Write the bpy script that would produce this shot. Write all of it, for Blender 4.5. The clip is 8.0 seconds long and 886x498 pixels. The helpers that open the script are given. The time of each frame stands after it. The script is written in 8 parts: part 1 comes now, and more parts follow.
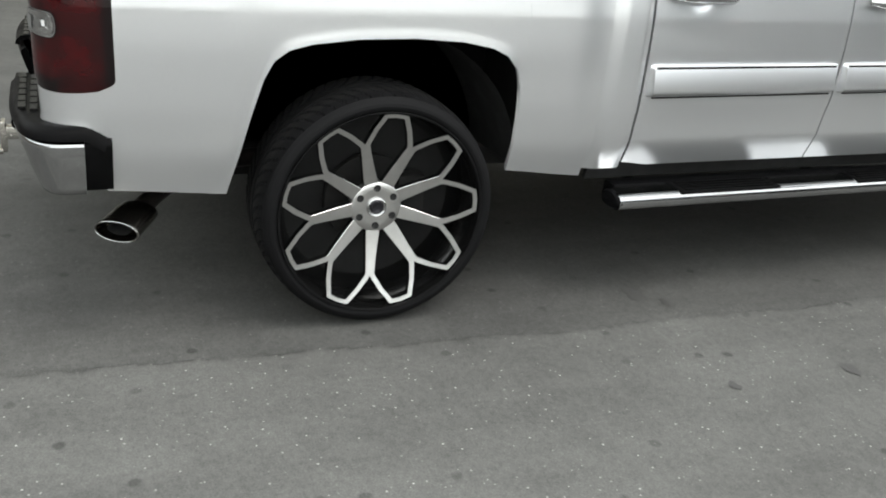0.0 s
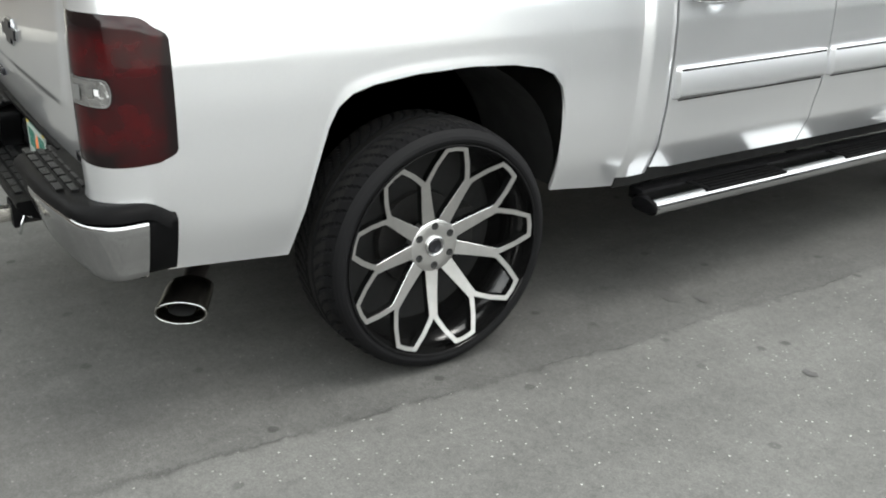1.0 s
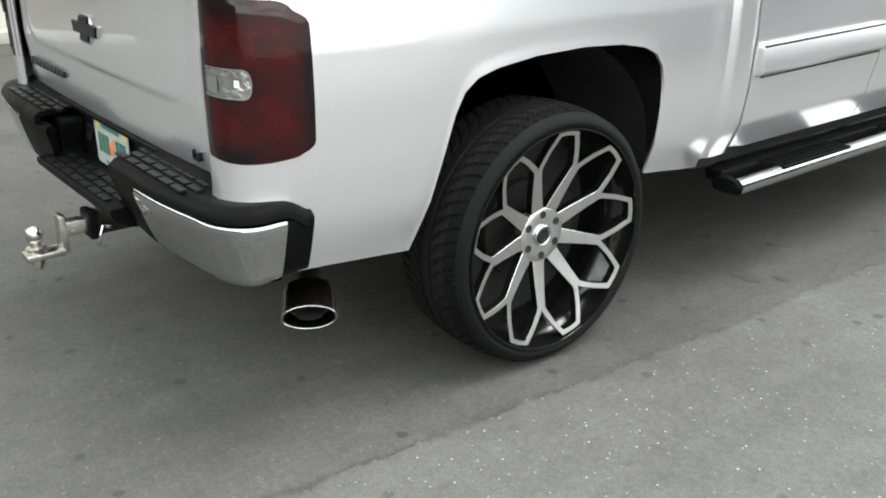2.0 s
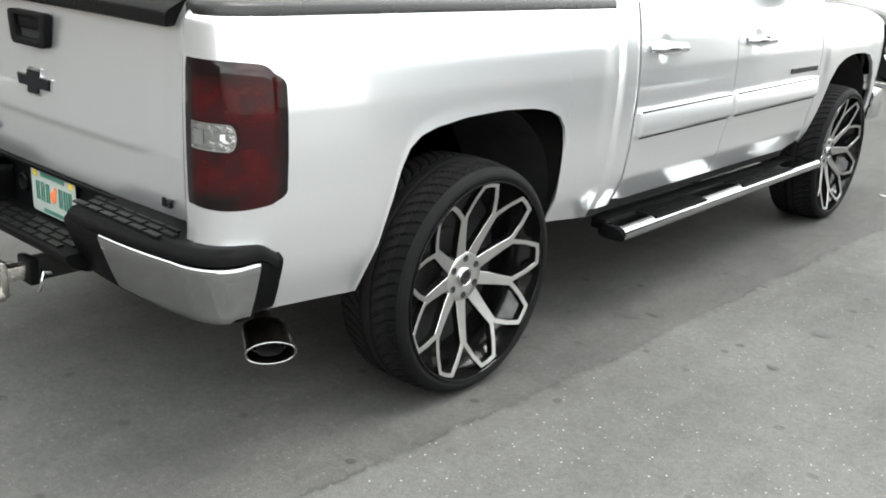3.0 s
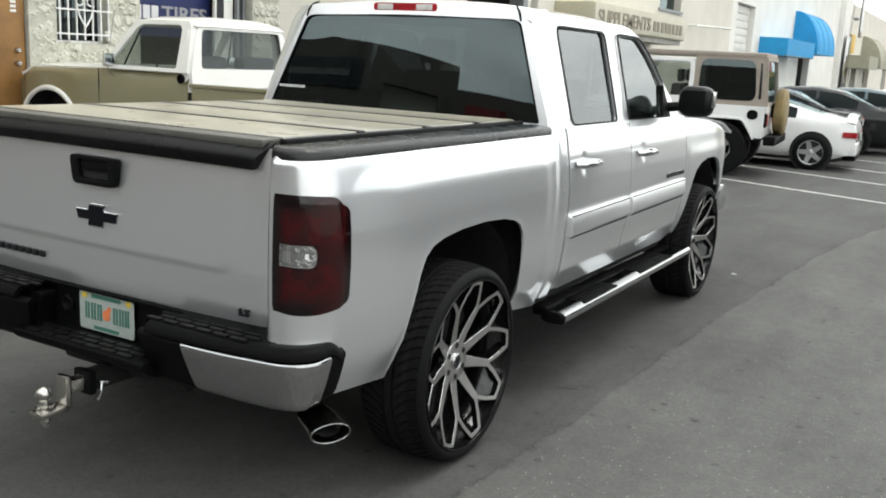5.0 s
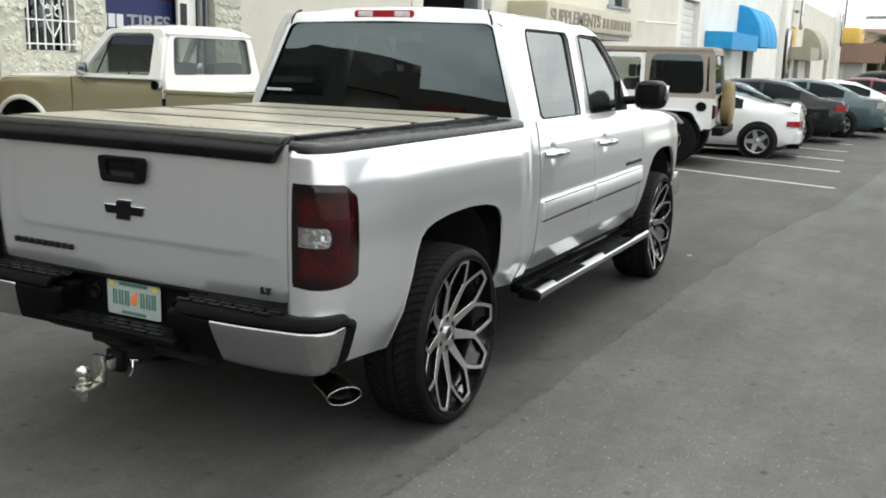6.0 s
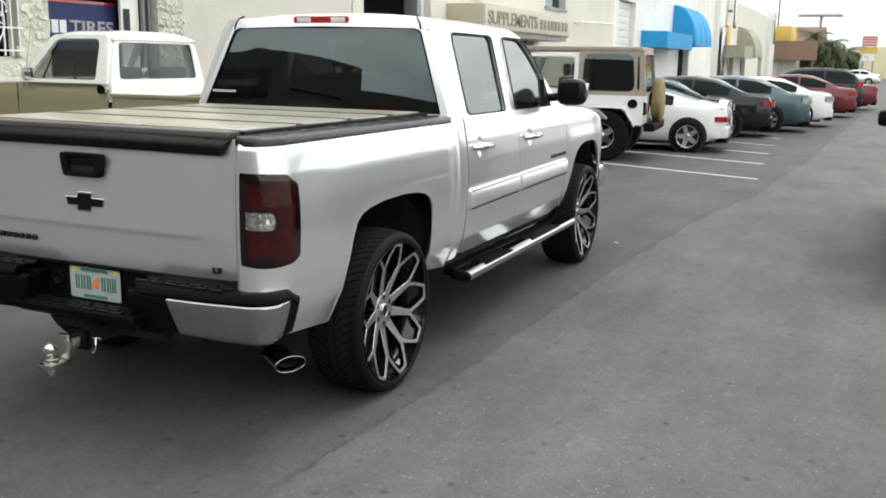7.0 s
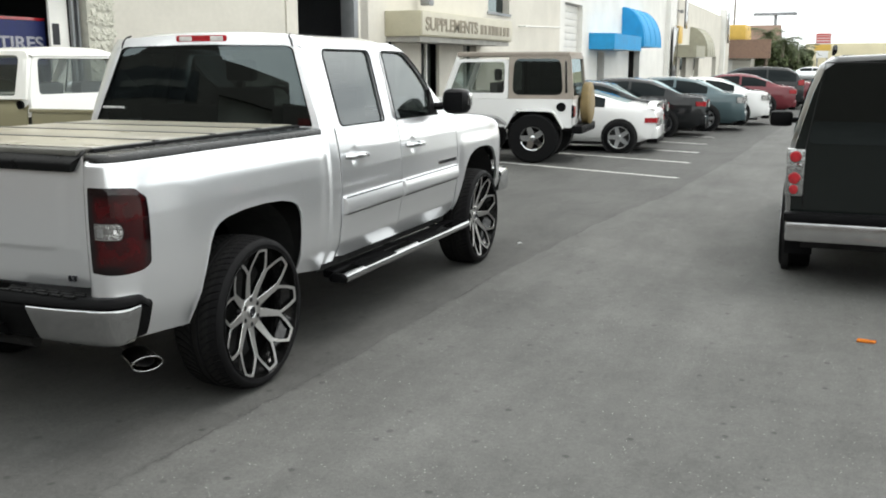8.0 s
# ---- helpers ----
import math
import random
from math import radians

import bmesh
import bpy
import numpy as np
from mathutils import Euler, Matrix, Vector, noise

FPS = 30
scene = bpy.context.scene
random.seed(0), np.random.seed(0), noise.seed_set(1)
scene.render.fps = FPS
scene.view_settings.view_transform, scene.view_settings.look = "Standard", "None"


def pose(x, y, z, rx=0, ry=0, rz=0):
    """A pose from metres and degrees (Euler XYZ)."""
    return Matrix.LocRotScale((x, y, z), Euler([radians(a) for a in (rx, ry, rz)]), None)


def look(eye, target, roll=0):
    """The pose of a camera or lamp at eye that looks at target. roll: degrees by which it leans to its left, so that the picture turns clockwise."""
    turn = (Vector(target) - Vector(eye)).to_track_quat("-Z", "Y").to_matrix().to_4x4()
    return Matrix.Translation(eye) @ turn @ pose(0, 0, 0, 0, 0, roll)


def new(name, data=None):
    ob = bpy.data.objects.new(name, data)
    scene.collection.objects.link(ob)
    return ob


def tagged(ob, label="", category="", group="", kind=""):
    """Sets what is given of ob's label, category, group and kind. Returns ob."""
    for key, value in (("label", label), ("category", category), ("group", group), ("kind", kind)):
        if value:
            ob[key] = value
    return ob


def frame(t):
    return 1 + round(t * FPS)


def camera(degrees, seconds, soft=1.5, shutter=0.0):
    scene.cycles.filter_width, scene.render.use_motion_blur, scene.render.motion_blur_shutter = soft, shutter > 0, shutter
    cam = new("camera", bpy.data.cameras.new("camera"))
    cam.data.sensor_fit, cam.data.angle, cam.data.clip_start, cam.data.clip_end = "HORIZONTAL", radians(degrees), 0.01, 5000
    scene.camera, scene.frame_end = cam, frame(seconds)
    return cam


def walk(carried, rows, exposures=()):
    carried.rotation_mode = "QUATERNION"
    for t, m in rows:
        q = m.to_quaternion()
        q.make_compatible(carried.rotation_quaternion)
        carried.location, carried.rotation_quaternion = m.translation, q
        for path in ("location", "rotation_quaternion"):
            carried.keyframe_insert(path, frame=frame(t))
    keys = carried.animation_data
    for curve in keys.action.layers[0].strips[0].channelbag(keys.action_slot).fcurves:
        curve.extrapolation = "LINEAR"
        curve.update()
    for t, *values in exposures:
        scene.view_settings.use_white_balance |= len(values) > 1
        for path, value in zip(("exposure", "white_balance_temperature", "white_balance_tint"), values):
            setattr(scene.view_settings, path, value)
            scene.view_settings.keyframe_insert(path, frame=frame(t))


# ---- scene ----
cam = camera(51.1, 8.0, soft=1.9, shutter=0.0)
PATH = [
    (0, (3.901, -1.008, 1.617), (2.216, -0.272, 0.829), 5.3),
    (0.5, (3.602, -1.318, 1.587), (2.015, -0.362, 0.834), 6.4),
    (1, (3.392, -1.609, 1.613), (1.86, -0.571, 0.854), 1.6),
    (1.5, (3.045, -1.806, 1.519), (1.536, -0.737, 0.757), 0.1),
    (3, (2.96, -2.464, 1.581), (1.727, -1.02, 0.952), 3.5),
    (3.5, (2.909, -2.651, 1.632), (1.768, -1.096, 1.104), 4.4),
    (4, (2.813, -2.874, 1.676), (1.814, -1.222, 1.154), 3.4),
    (4.5, (2.817, -3.115, 1.692), (1.814, -1.435, 1.278), 3.7),
    (5, (2.817, -3.355, 1.719), (1.836, -1.661, 1.312), 2.8),
    (6.5, (3.021, -4.019, 1.726), (2.173, -2.252, 1.326), 1.2),
    (7, (3.181, -4.199, 1.73), (2.381, -2.41, 1.331), 0.9),
    (7.5, (3.394, -4.307, 1.754), (2.619, -2.512, 1.332), 0.5),
    (8, (3.88, -4.274, 1.801), (3.138, -2.458, 1.409), -0.1),
]
EXPOSE = [(0.0, 0.37), (0.5, 0.62), (1.0, 0.80), (1.5, 0.84), (3.0, 1.0), (3.5, 0.92), (4.0, 0.68), (4.5, 0.34), (5.0, 0.10), (8.0, 0.17)]
walk(cam, [(t, look(eye, target, roll)) for t, eye, target, roll in PATH], EXPOSE)

# world: bright overcast sky with a very soft sun
world = bpy.data.worlds.new("sky")
scene.world = world
world.use_nodes = True
wn, wl = world.node_tree.nodes, world.node_tree.links
wn.clear()
SUN_EL, SUN_AZ = radians(64), radians(45)
w_sky = wn.new("ShaderNodeTexSky")
w_sky.sky_type, w_sky.sun_disc = "NISHITA", False
w_sky.sun_elevation, w_sky.sun_rotation = SUN_EL, SUN_AZ
w_sky.air_density, w_sky.dust_density, w_sky.ozone_density = 1.0, 4.0, 1.0
# cloud sheet: grey-white clouds over the sky colour
w_tex = wn.new("ShaderNodeTexCoord")
w_map = wn.new("ShaderNodeMapping")
w_map.inputs["Scale"].default_value = (1.0, 1.0, 4.0)
w_noise = wn.new("ShaderNodeTexNoise")
w_noise.inputs["Scale"].default_value, w_noise.inputs["Detail"].default_value = 2.2, 6.0
w_ramp = wn.new("ShaderNodeValToRGB")
w_ramp.color_ramp.elements[0].position, w_ramp.color_ramp.elements[0].color = 0.38, (6.9, 7.3, 7.35, 1)
w_ramp.color_ramp.elements[1].position, w_ramp.color_ramp.elements[1].color = 0.60, (13.5, 13.85, 13.4, 1)
w_mix = wn.new("ShaderNodeMix")
w_mix.data_type = "RGBA"
w_mix.inputs["Factor"].default_value = 0.88
w_bg = wn.new("ShaderNodeBackground")
w_bg.inputs["Strength"].default_value = 0.186
w_out = wn.new("ShaderNodeOutputWorld")
wl.new(w_tex.outputs["Generated"], w_map.inputs["Vector"])
wl.new(w_map.outputs["Vector"], w_noise.inputs["Vector"])
wl.new(w_noise.outputs["Fac"], w_ramp.inputs["Fac"])
wl.new(w_sky.outputs["Color"], w_mix.inputs["A"])
wl.new(w_ramp.outputs["Color"], w_mix.inputs["B"])
wl.new(w_mix.outputs["Result"], w_bg.inputs["Color"])
wl.new(w_bg.outputs["Background"], w_out.inputs["Surface"])

sun = new("sun", bpy.data.lights.new("sun", "SUN"))
sun.data.energy, sun.data.angle, sun.data.color = 1.05, radians(28), (1.0, 0.985, 0.95)
sun_dir = Vector((math.sin(SUN_AZ) * math.cos(SUN_EL), math.cos(SUN_AZ) * math.cos(SUN_EL), math.sin(SUN_EL)))
sun.rotation_mode = "QUATERNION"
sun.rotation_quaternion = sun_dir.to_track_quat("Z", "Y")
sun.location = (0, 0, 30)


# ---- materials ----
def material(name, color=(0.5, 0.5, 0.5), rough=0.5, metal=0.0, coat=0.0, vary=0.0, scale=8.0, bump=0.0, bump_scale=60.0, spec=0.5, emit=None, fine=0.0):
    """A principled material with two scales of colour variation and a fine relief."""
    m = bpy.data.materials.new(name)
    m.use_nodes = True
    n, l = m.node_tree.nodes, m.node_tree.links
    b = n["Principled BSDF"]
    b.inputs["Base Color"].default_value = (*color, 1)
    b.inputs["Roughness"].default_value, b.inputs["Metallic"].default_value = rough, metal
    b.inputs["Coat Weight"].default_value = coat
    b.inputs["Coat Roughness"].default_value = 0.04
    b.inputs["Specular IOR Level"].default_value = spec
    if emit:
        b.inputs["Emission Color"].default_value = (*emit[0], 1)
        b.inputs["Emission Strength"].default_value = emit[1]
    tex = n.new("ShaderNodeTexCoord")
    if vary or fine:
        big, small = n.new("ShaderNodeTexNoise"), n.new("ShaderNodeTexNoise")
        big.inputs["Scale"].default_value, big.inputs["Detail"].default_value = scale, 5.0
        small.inputs["Scale"].default_value, small.inputs["Detail"].default_value = scale * 14, 3.0
        l.new(tex.outputs["Object"], big.inputs["Vector"])
        l.new(tex.outputs["Object"], small.inputs["Vector"])
        add = n.new("ShaderNodeMath")
        add.operation = "MULTIPLY_ADD"
        add.inputs[1].default_value = fine if fine else 0.4
        l.new(small.outputs["Fac"], add.inputs[0])
        l.new(big.outputs["Fac"], add.inputs[2])
        ramp = n.new("ShaderNodeMapRange")
        mid = 0.5 + 0.5 * (fine if fine else 0.4)
        ramp.inputs["From Min"].default_value, ramp.inputs["From Max"].default_value = mid - 0.3, mid + 0.3
        ramp.inputs["To Min"].default_value, ramp.inputs["To Max"].default_value = 1 - vary, 1 + vary
        l.new(add.outputs[0], ramp.inputs["Value"])
        mul = n.new("ShaderNodeMix")
        mul.data_type, mul.blend_type = "RGBA", "MULTIPLY"
        mul.inputs["Factor"].default_value = 1.0
        mul.inputs["A"].default_value = (*color, 1)
        l.new(ramp.outputs["Result"], mul.inputs["B"])
        l.new(mul.outputs["Result"], b.inputs["Base Color"])
        rr = n.new("ShaderNodeMapRange")
        rr.inputs["From Min"].default_value, rr.inputs["From Max"].default_value = 0.3, 0.7
        rr.inputs["To Min"].default_value, rr.inputs["To Max"].default_value = max(0.0, rough - 0.5 * vary * rough), min(1.0, rough + 0.5 * vary * rough)
        l.new(big.outputs["Fac"], rr.inputs["Value"])
        l.new(rr.outputs["Result"], b.inputs["Roughness"])
    if bump:
        bn, bp = n.new("ShaderNodeTexNoise"), n.new("ShaderNodeBump")
        bn.inputs["Scale"].default_value, bn.inputs["Detail"].default_value = bump_scale, 4.0
        bp.inputs["Strength"].default_value, bp.inputs["Distance"].default_value = bump, 0.01
        l.new(tex.outputs["Object"], bn.inputs["Vector"])
        l.new(bn.outputs["Fac"], bp.inputs["Height"])
        l.new(bp.outputs["Normal"], b.inputs["Normal"])
    return m


def car_paint(name, color, metal=0.6, rough=0.32, flake=0.06, coat=1.0, spec=0.5, rough_coat=(0.03, 0.12)):
    """Metallic paint under a clear coat, with fine flakes."""
    m = material(name, color, rough, metal, coat=coat, spec=spec)
    n, l = m.node_tree.nodes, m.node_tree.links
    b = n["Principled BSDF"]
    tex, vor = n.new("ShaderNodeTexCoord"), n.new("ShaderNodeTexNoise")
    vor.inputs["Scale"].default_value, vor.inputs["Detail"].default_value = 900.0, 2.0
    dirt = n.new("ShaderNodeTexNoise")
    dirt.inputs["Scale"].default_value, dirt.inputs["Detail"].default_value = 3.0, 6.0
    l.new(tex.outputs["Object"], vor.inputs["Vector"])
    l.new(tex.outputs["Object"], dirt.inputs["Vector"])
    r1 = n.new("ShaderNodeMapRange")
    r1.inputs["From Min"].default_value, r1.inputs["From Max"].default_value = 0.3, 0.7
    r1.inputs["To Min"].default_value, r1.inputs["To Max"].default_value = 1 - flake, 1 + flake
    l.new(vor.outputs["Fac"], r1.inputs["Value"])
    mul = n.new("ShaderNodeMix")
    mul.data_type, mul.blend_type = "RGBA", "MULTIPLY"
    mul.inputs["Factor"].default_value = 1.0
    mul.inputs["A"].default_value = (*color, 1)
    l.new(r1.outputs["Result"], mul.inputs["B"])
    l.new(mul.outputs["Result"], b.inputs["Base Color"])
    r2 = n.new("ShaderNodeMapRange")
    r2.inputs["From Min"].default_value, r2.inputs["From Max"].default_value = 0.35, 0.75
    r2.inputs["To Min"].default_value, r2.inputs["To Max"].default_value = rough_coat
    l.new(dirt.outputs["Fac"], r2.inputs["Value"])
    l.new(r2.outputs["Result"], b.inputs["Coat Roughness"])
    return m


def window_glass(name, tint, gloss=0.9, rough=0.01, base=0.07, cool=1.0):
    """Tinted glass: see-through with a Fresnel mirror on top."""
    m = bpy.data.materials.new(name)
    m.use_nodes = True
    n, l = m.node_tree.nodes, m.node_tree.links
    n.clear()
    out, mix = n.new("ShaderNodeOutputMaterial"), n.new("ShaderNodeMixShader")
    tr, gl, fr = n.new("ShaderNodeBsdfTransparent"), n.new("ShaderNodeBsdfGlossy"), n.new("ShaderNodeLayerWeight")
    tr.inputs["Color"].default_value = (*tint, 1)
    gl.inputs["Color"].default_value = (gloss * (1 - 0.18 * cool), gloss * (1 - 0.03 * cool), gloss, 1)
    gl.inputs["Roughness"].default_value = rough
    pw, ma = n.new("ShaderNodeMath"), n.new("ShaderNodeMath")
    fr.inputs["Blend"].default_value = 0.5
    pw.operation, ma.operation = "POWER", "MULTIPLY_ADD"
    pw.inputs[1].default_value, ma.inputs[1].default_value, ma.inputs[2].default_value = 5.0, 0.92, base
    l.new(fr.outputs["Facing"], pw.inputs[0])
    l.new(pw.outputs[0], ma.inputs[0])
    l.new(ma.outputs[0], mix.inputs["Fac"])
    l.new(tr.outputs["BSDF"], mix.inputs[1])
    l.new(gl.outputs["BSDF"], mix.inputs[2])
    l.new(mix.outputs["Shader"], out.inputs["Surface"])
    return m


SILVER = car_paint("silver_paint", (0.785, 0.795, 0.81), 0.80, 0.28, rough_coat=(0.01, 0.035))
SILVER.node_tree.nodes["Principled BSDF"].inputs["Coat IOR"].default_value = 1.65
CHROME = material("chrome", (0.63, 0.64, 0.65), 0.06, 1.0, vary=0.04, scale=5)
# darker than CHROME: tone stands in for reflected asphalt and dims the steps
BUMPER_CHROME = material("dimmed_chrome", (0.47, 0.475, 0.48), 0.10, 1.0, vary=0.10, scale=6)
DARK_CHROME = material("sooty_chrome", (0.20, 0.19, 0.17), 0.24, 1.0, vary=0.3, scale=9)
CHROME_DULL = material("brushed_chrome", (0.5, 0.5, 0.5), 0.22, 1.0, vary=0.12, scale=12)
MACHINED = material("machined_alloy", (0.66, 0.655, 0.645), 0.30, 1.0, vary=0.08, scale=30, bump=0.05, bump_scale=300)
BLACK_GLOSS = material("gloss_black", (0.008, 0.008, 0.009), 0.12, coat=0.6, vary=0.2, scale=10)
BLACK_PLASTIC = material("black_plastic", (0.005, 0.005, 0.0055), 0.5, vary=0.25, scale=12, bump=0.15, bump_scale=350, spec=0.08)
PAD_PLASTIC = material("worn_black_pad", (0.0045, 0.0045, 0.0047), 0.40, vary=0.35, scale=9, bump=0.12, bump_scale=300, spec=0.035)
RUBBER = material("tyre_rubber", (0.006, 0.006, 0.0065), 0.65, vary=0.3, scale=15, bump=0.12, bump_scale=200, spec=0.12)
TREAD_RUBBER = material("dusty_tread_rubber", (0.013, 0.0128, 0.0123), 0.8, vary=0.35, scale=9, bump=0.15, bump_scale=200, spec=0.2)
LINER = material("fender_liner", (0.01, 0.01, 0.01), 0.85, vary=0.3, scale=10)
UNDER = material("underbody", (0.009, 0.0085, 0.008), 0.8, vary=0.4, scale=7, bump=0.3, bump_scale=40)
RUST = material("brake_iron", (0.035, 0.03, 0.028), 0.5, 0.7, vary=0.4, scale=20)
HITCH_STEEL = material("dull_hitch_steel", (0.58, 0.56, 0.52), 0.25, 1.0, vary=0.3, scale=14)


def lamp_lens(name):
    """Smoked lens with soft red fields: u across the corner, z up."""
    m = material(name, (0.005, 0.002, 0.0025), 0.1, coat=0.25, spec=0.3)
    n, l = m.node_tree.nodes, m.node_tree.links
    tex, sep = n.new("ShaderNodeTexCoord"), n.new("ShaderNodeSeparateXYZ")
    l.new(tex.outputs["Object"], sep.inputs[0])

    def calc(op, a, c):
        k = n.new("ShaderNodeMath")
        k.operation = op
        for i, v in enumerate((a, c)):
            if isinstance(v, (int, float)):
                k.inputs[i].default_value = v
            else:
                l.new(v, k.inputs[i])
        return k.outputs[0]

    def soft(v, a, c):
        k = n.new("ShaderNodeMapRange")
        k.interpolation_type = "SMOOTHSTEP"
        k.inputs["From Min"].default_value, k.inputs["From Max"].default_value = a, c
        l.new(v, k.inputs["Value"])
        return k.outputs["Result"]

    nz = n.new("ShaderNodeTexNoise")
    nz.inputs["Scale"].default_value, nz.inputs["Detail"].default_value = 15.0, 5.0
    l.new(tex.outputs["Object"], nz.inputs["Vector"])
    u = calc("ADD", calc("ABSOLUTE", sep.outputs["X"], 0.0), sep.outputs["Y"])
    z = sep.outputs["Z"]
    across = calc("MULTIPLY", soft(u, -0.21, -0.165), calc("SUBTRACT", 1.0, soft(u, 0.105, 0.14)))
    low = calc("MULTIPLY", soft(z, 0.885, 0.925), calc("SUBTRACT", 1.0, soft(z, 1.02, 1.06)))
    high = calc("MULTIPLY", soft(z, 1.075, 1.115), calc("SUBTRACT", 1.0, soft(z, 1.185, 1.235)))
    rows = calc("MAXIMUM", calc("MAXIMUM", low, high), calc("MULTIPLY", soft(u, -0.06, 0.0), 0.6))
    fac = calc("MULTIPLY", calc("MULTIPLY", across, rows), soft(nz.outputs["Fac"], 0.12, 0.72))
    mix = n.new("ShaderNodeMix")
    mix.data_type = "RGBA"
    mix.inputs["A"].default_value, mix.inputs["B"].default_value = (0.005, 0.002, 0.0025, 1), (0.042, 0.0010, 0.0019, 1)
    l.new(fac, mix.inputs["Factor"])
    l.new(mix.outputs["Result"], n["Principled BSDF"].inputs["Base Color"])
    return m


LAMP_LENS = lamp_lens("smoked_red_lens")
CLEAR_LENS = material("clear_lens", (0.36, 0.36, 0.355), 0.12, 0.85, coat=1.0, vary=0.45, scale=30, bump=0.8, bump_scale=45)
BANNER_WHITE = material("banner_white", (0.72, 0.72, 0.72), 0.6)
CARGO_LENS = material("milky_lens", (0.62, 0.60, 0.58), 0.15, coat=1.0, vary=0.35, scale=25)
AMBER_LENS = material("amber_lens", (0.55, 0.16, 0.02), 0.15, coat=0.6, vary=0.2)
BRIGHT_RED = material("bright_red_lens", (0.33, 0.014, 0.02), 0.12, coat=0.8, vary=0.3, scale=20)
GLASS_DARK = window_glass("tinted_glass", (0.035, 0.042, 0.042), 0.9, 0.01, 0.082)
GLASS_CAR = window_glass("dark_car_glass", (0.02, 0.024, 0.024), 0.8, 0.02, 0.022)
GLASS_SIDE = window_glass("side_glass", (0.10, 0.11, 0.11), 0.92, 0.01, 0.15, 0.25)
GLASS_OLD = window_glass("old_clear_glass", (0.55, 0.58, 0.56), 0.9, 0.02, 0.06, 0.4)
GLASS_CLEAR = window_glass("clear_glass", (0.55, 0.6, 0.58))
MIRROR_BLACK = material("satin_black", (0.006, 0.006, 0.0065), 0.3, vary=0.2, scale=10, spec=0.22)
INTERIOR = material("dark_interior", (0.03, 0.03, 0.032), 0.8, vary=0.3, scale=8)
SEAT_GREY = material("grey_seat", (0.11, 0.11, 0.11), 0.8, vary=0.25, scale=20)
TONNEAU = material("black_tonneau_skin", (0.135, 0.125, 0.098), 0.30, coat=1.0, vary=0.22, scale=5, spec=1.0)
# black skin under pale dust; beige base and sheen also paint in wall reflections
tn = TONNEAU.node_tree.nodes["Principled BSDF"].inputs
tn["Coat Roughness"].default_value, tn["Coat IOR"].default_value = 0.19, 2.5
tn["Sheen Weight"].default_value, tn["Sheen Roughness"].default_value, tn["Sheen Tint"].default_value = 0.58, 0.4, (1.0, 0.91, 0.70, 1)
HINGE_PLASTIC = material("dark_hinge_strip", (0.022, 0.021, 0.019), 0.34, vary=0.3, scale=7, bump=0.15, bump_scale=250, spec=0.4)
# grey lifted to paint in the sky's reflection along the rear strip
STRIP_PLASTIC = material("sheen_grey_strip", (0.085, 0.082, 0.072), 0.36, vary=0.3, scale=7, bump=0.2, bump_scale=250, spec=0.5)
TREAD_PLASTIC = material("tread_black_plastic", (0.009, 0.009, 0.009), 0.40, vary=0.3, scale=9, bump=0.2, bump_scale=250, spec=0.14)
RAIL_PLASTIC = material("dusty_black_plastic", (0.008, 0.008, 0.0078), 0.27, vary=0.35, scale=7, bump=0.15, bump_scale=250, spec=0.5)
SPOILER_PLASTIC = material("satin_spoiler_plastic", (0.007, 0.007, 0.0072), 0.30, vary=0.3, scale=6, bump=0.12, bump_scale=250, spec=0.1)
TONNEAU_TRIM = material("tonneau_trim", (0.008, 0.008, 0.0085), 0.5, vary=0.2, scale=10, spec=0.12)
BADGE_BLACK = material("badge_black", (0.006, 0.006, 0.009), 0.3, spec=0.15)
BADGE_DARK = material("badge_dark", (0.03, 0.03, 0.035), 0.25, 0.6)


# ---- mesh helpers ----
def part(name, bm, mat, parent, label="", smooth=True, solid=0.0, offset=-1.0, bevel=0.0):
    """Links a bmesh as one mesh object under a thing or part."""
    me = bpy.data.meshes.new(name)
    bmesh.ops.recalc_face_normals(bm, faces=bm.faces) if solid == 0 else None
    for f in bm.faces:
        f.smooth = smooth
    bm.to_mesh(me)
    bm.free()
    me.materials.append(mat)
    if smooth and not solid:
        me.set_sharp_from_angle(angle=radians(42))
    ob = new(name, me)
    if parent is not None:
        ob.parent = parent
    if label:
        ob["label"] = label
    if solid:
        md = ob.modifiers.new("thickness", "SOLIDIFY")
        md.thickness, md.offset = solid, offset
    if bevel:
        md = ob.modifiers.new("edges", "BEVEL")
        md.width, md.segments, md.limit_method, md.angle_limit = bevel, 2, "ANGLE", radians(40)
    if smooth and solid:
        md = ob.modifiers.new("sharp edges", "EDGE_SPLIT")
        md.split_angle = radians(58)
    return ob


def thing(name, loc, rz, label, category, group="", kind=""):
    ob = new(name)
    ob.empty_display_size = 0.3
    ob.matrix_basis = pose(*loc, 0, 0, rz)
    return tagged(ob, label, category, group, kind)


def grid(fn, us, vs, flip=False, bm=None):
    """A sheet of quads: fn(u, v) at every u and v."""
    bm = bm or bmesh.new()
    rows = [[bm.verts.new(fn(u, v)) for v in vs] for u in us]
    for a, b in zip(rows, rows[1:]):
        for i in range(len(vs) - 1):
            q = (a[i], b[i], b[i + 1], a[i + 1])
            bm.faces.new(q[::-1] if flip else q)
    return bm


def lin(a, b, n):
    return [a + (b - a) * i / (n - 1) for i in range(n)]


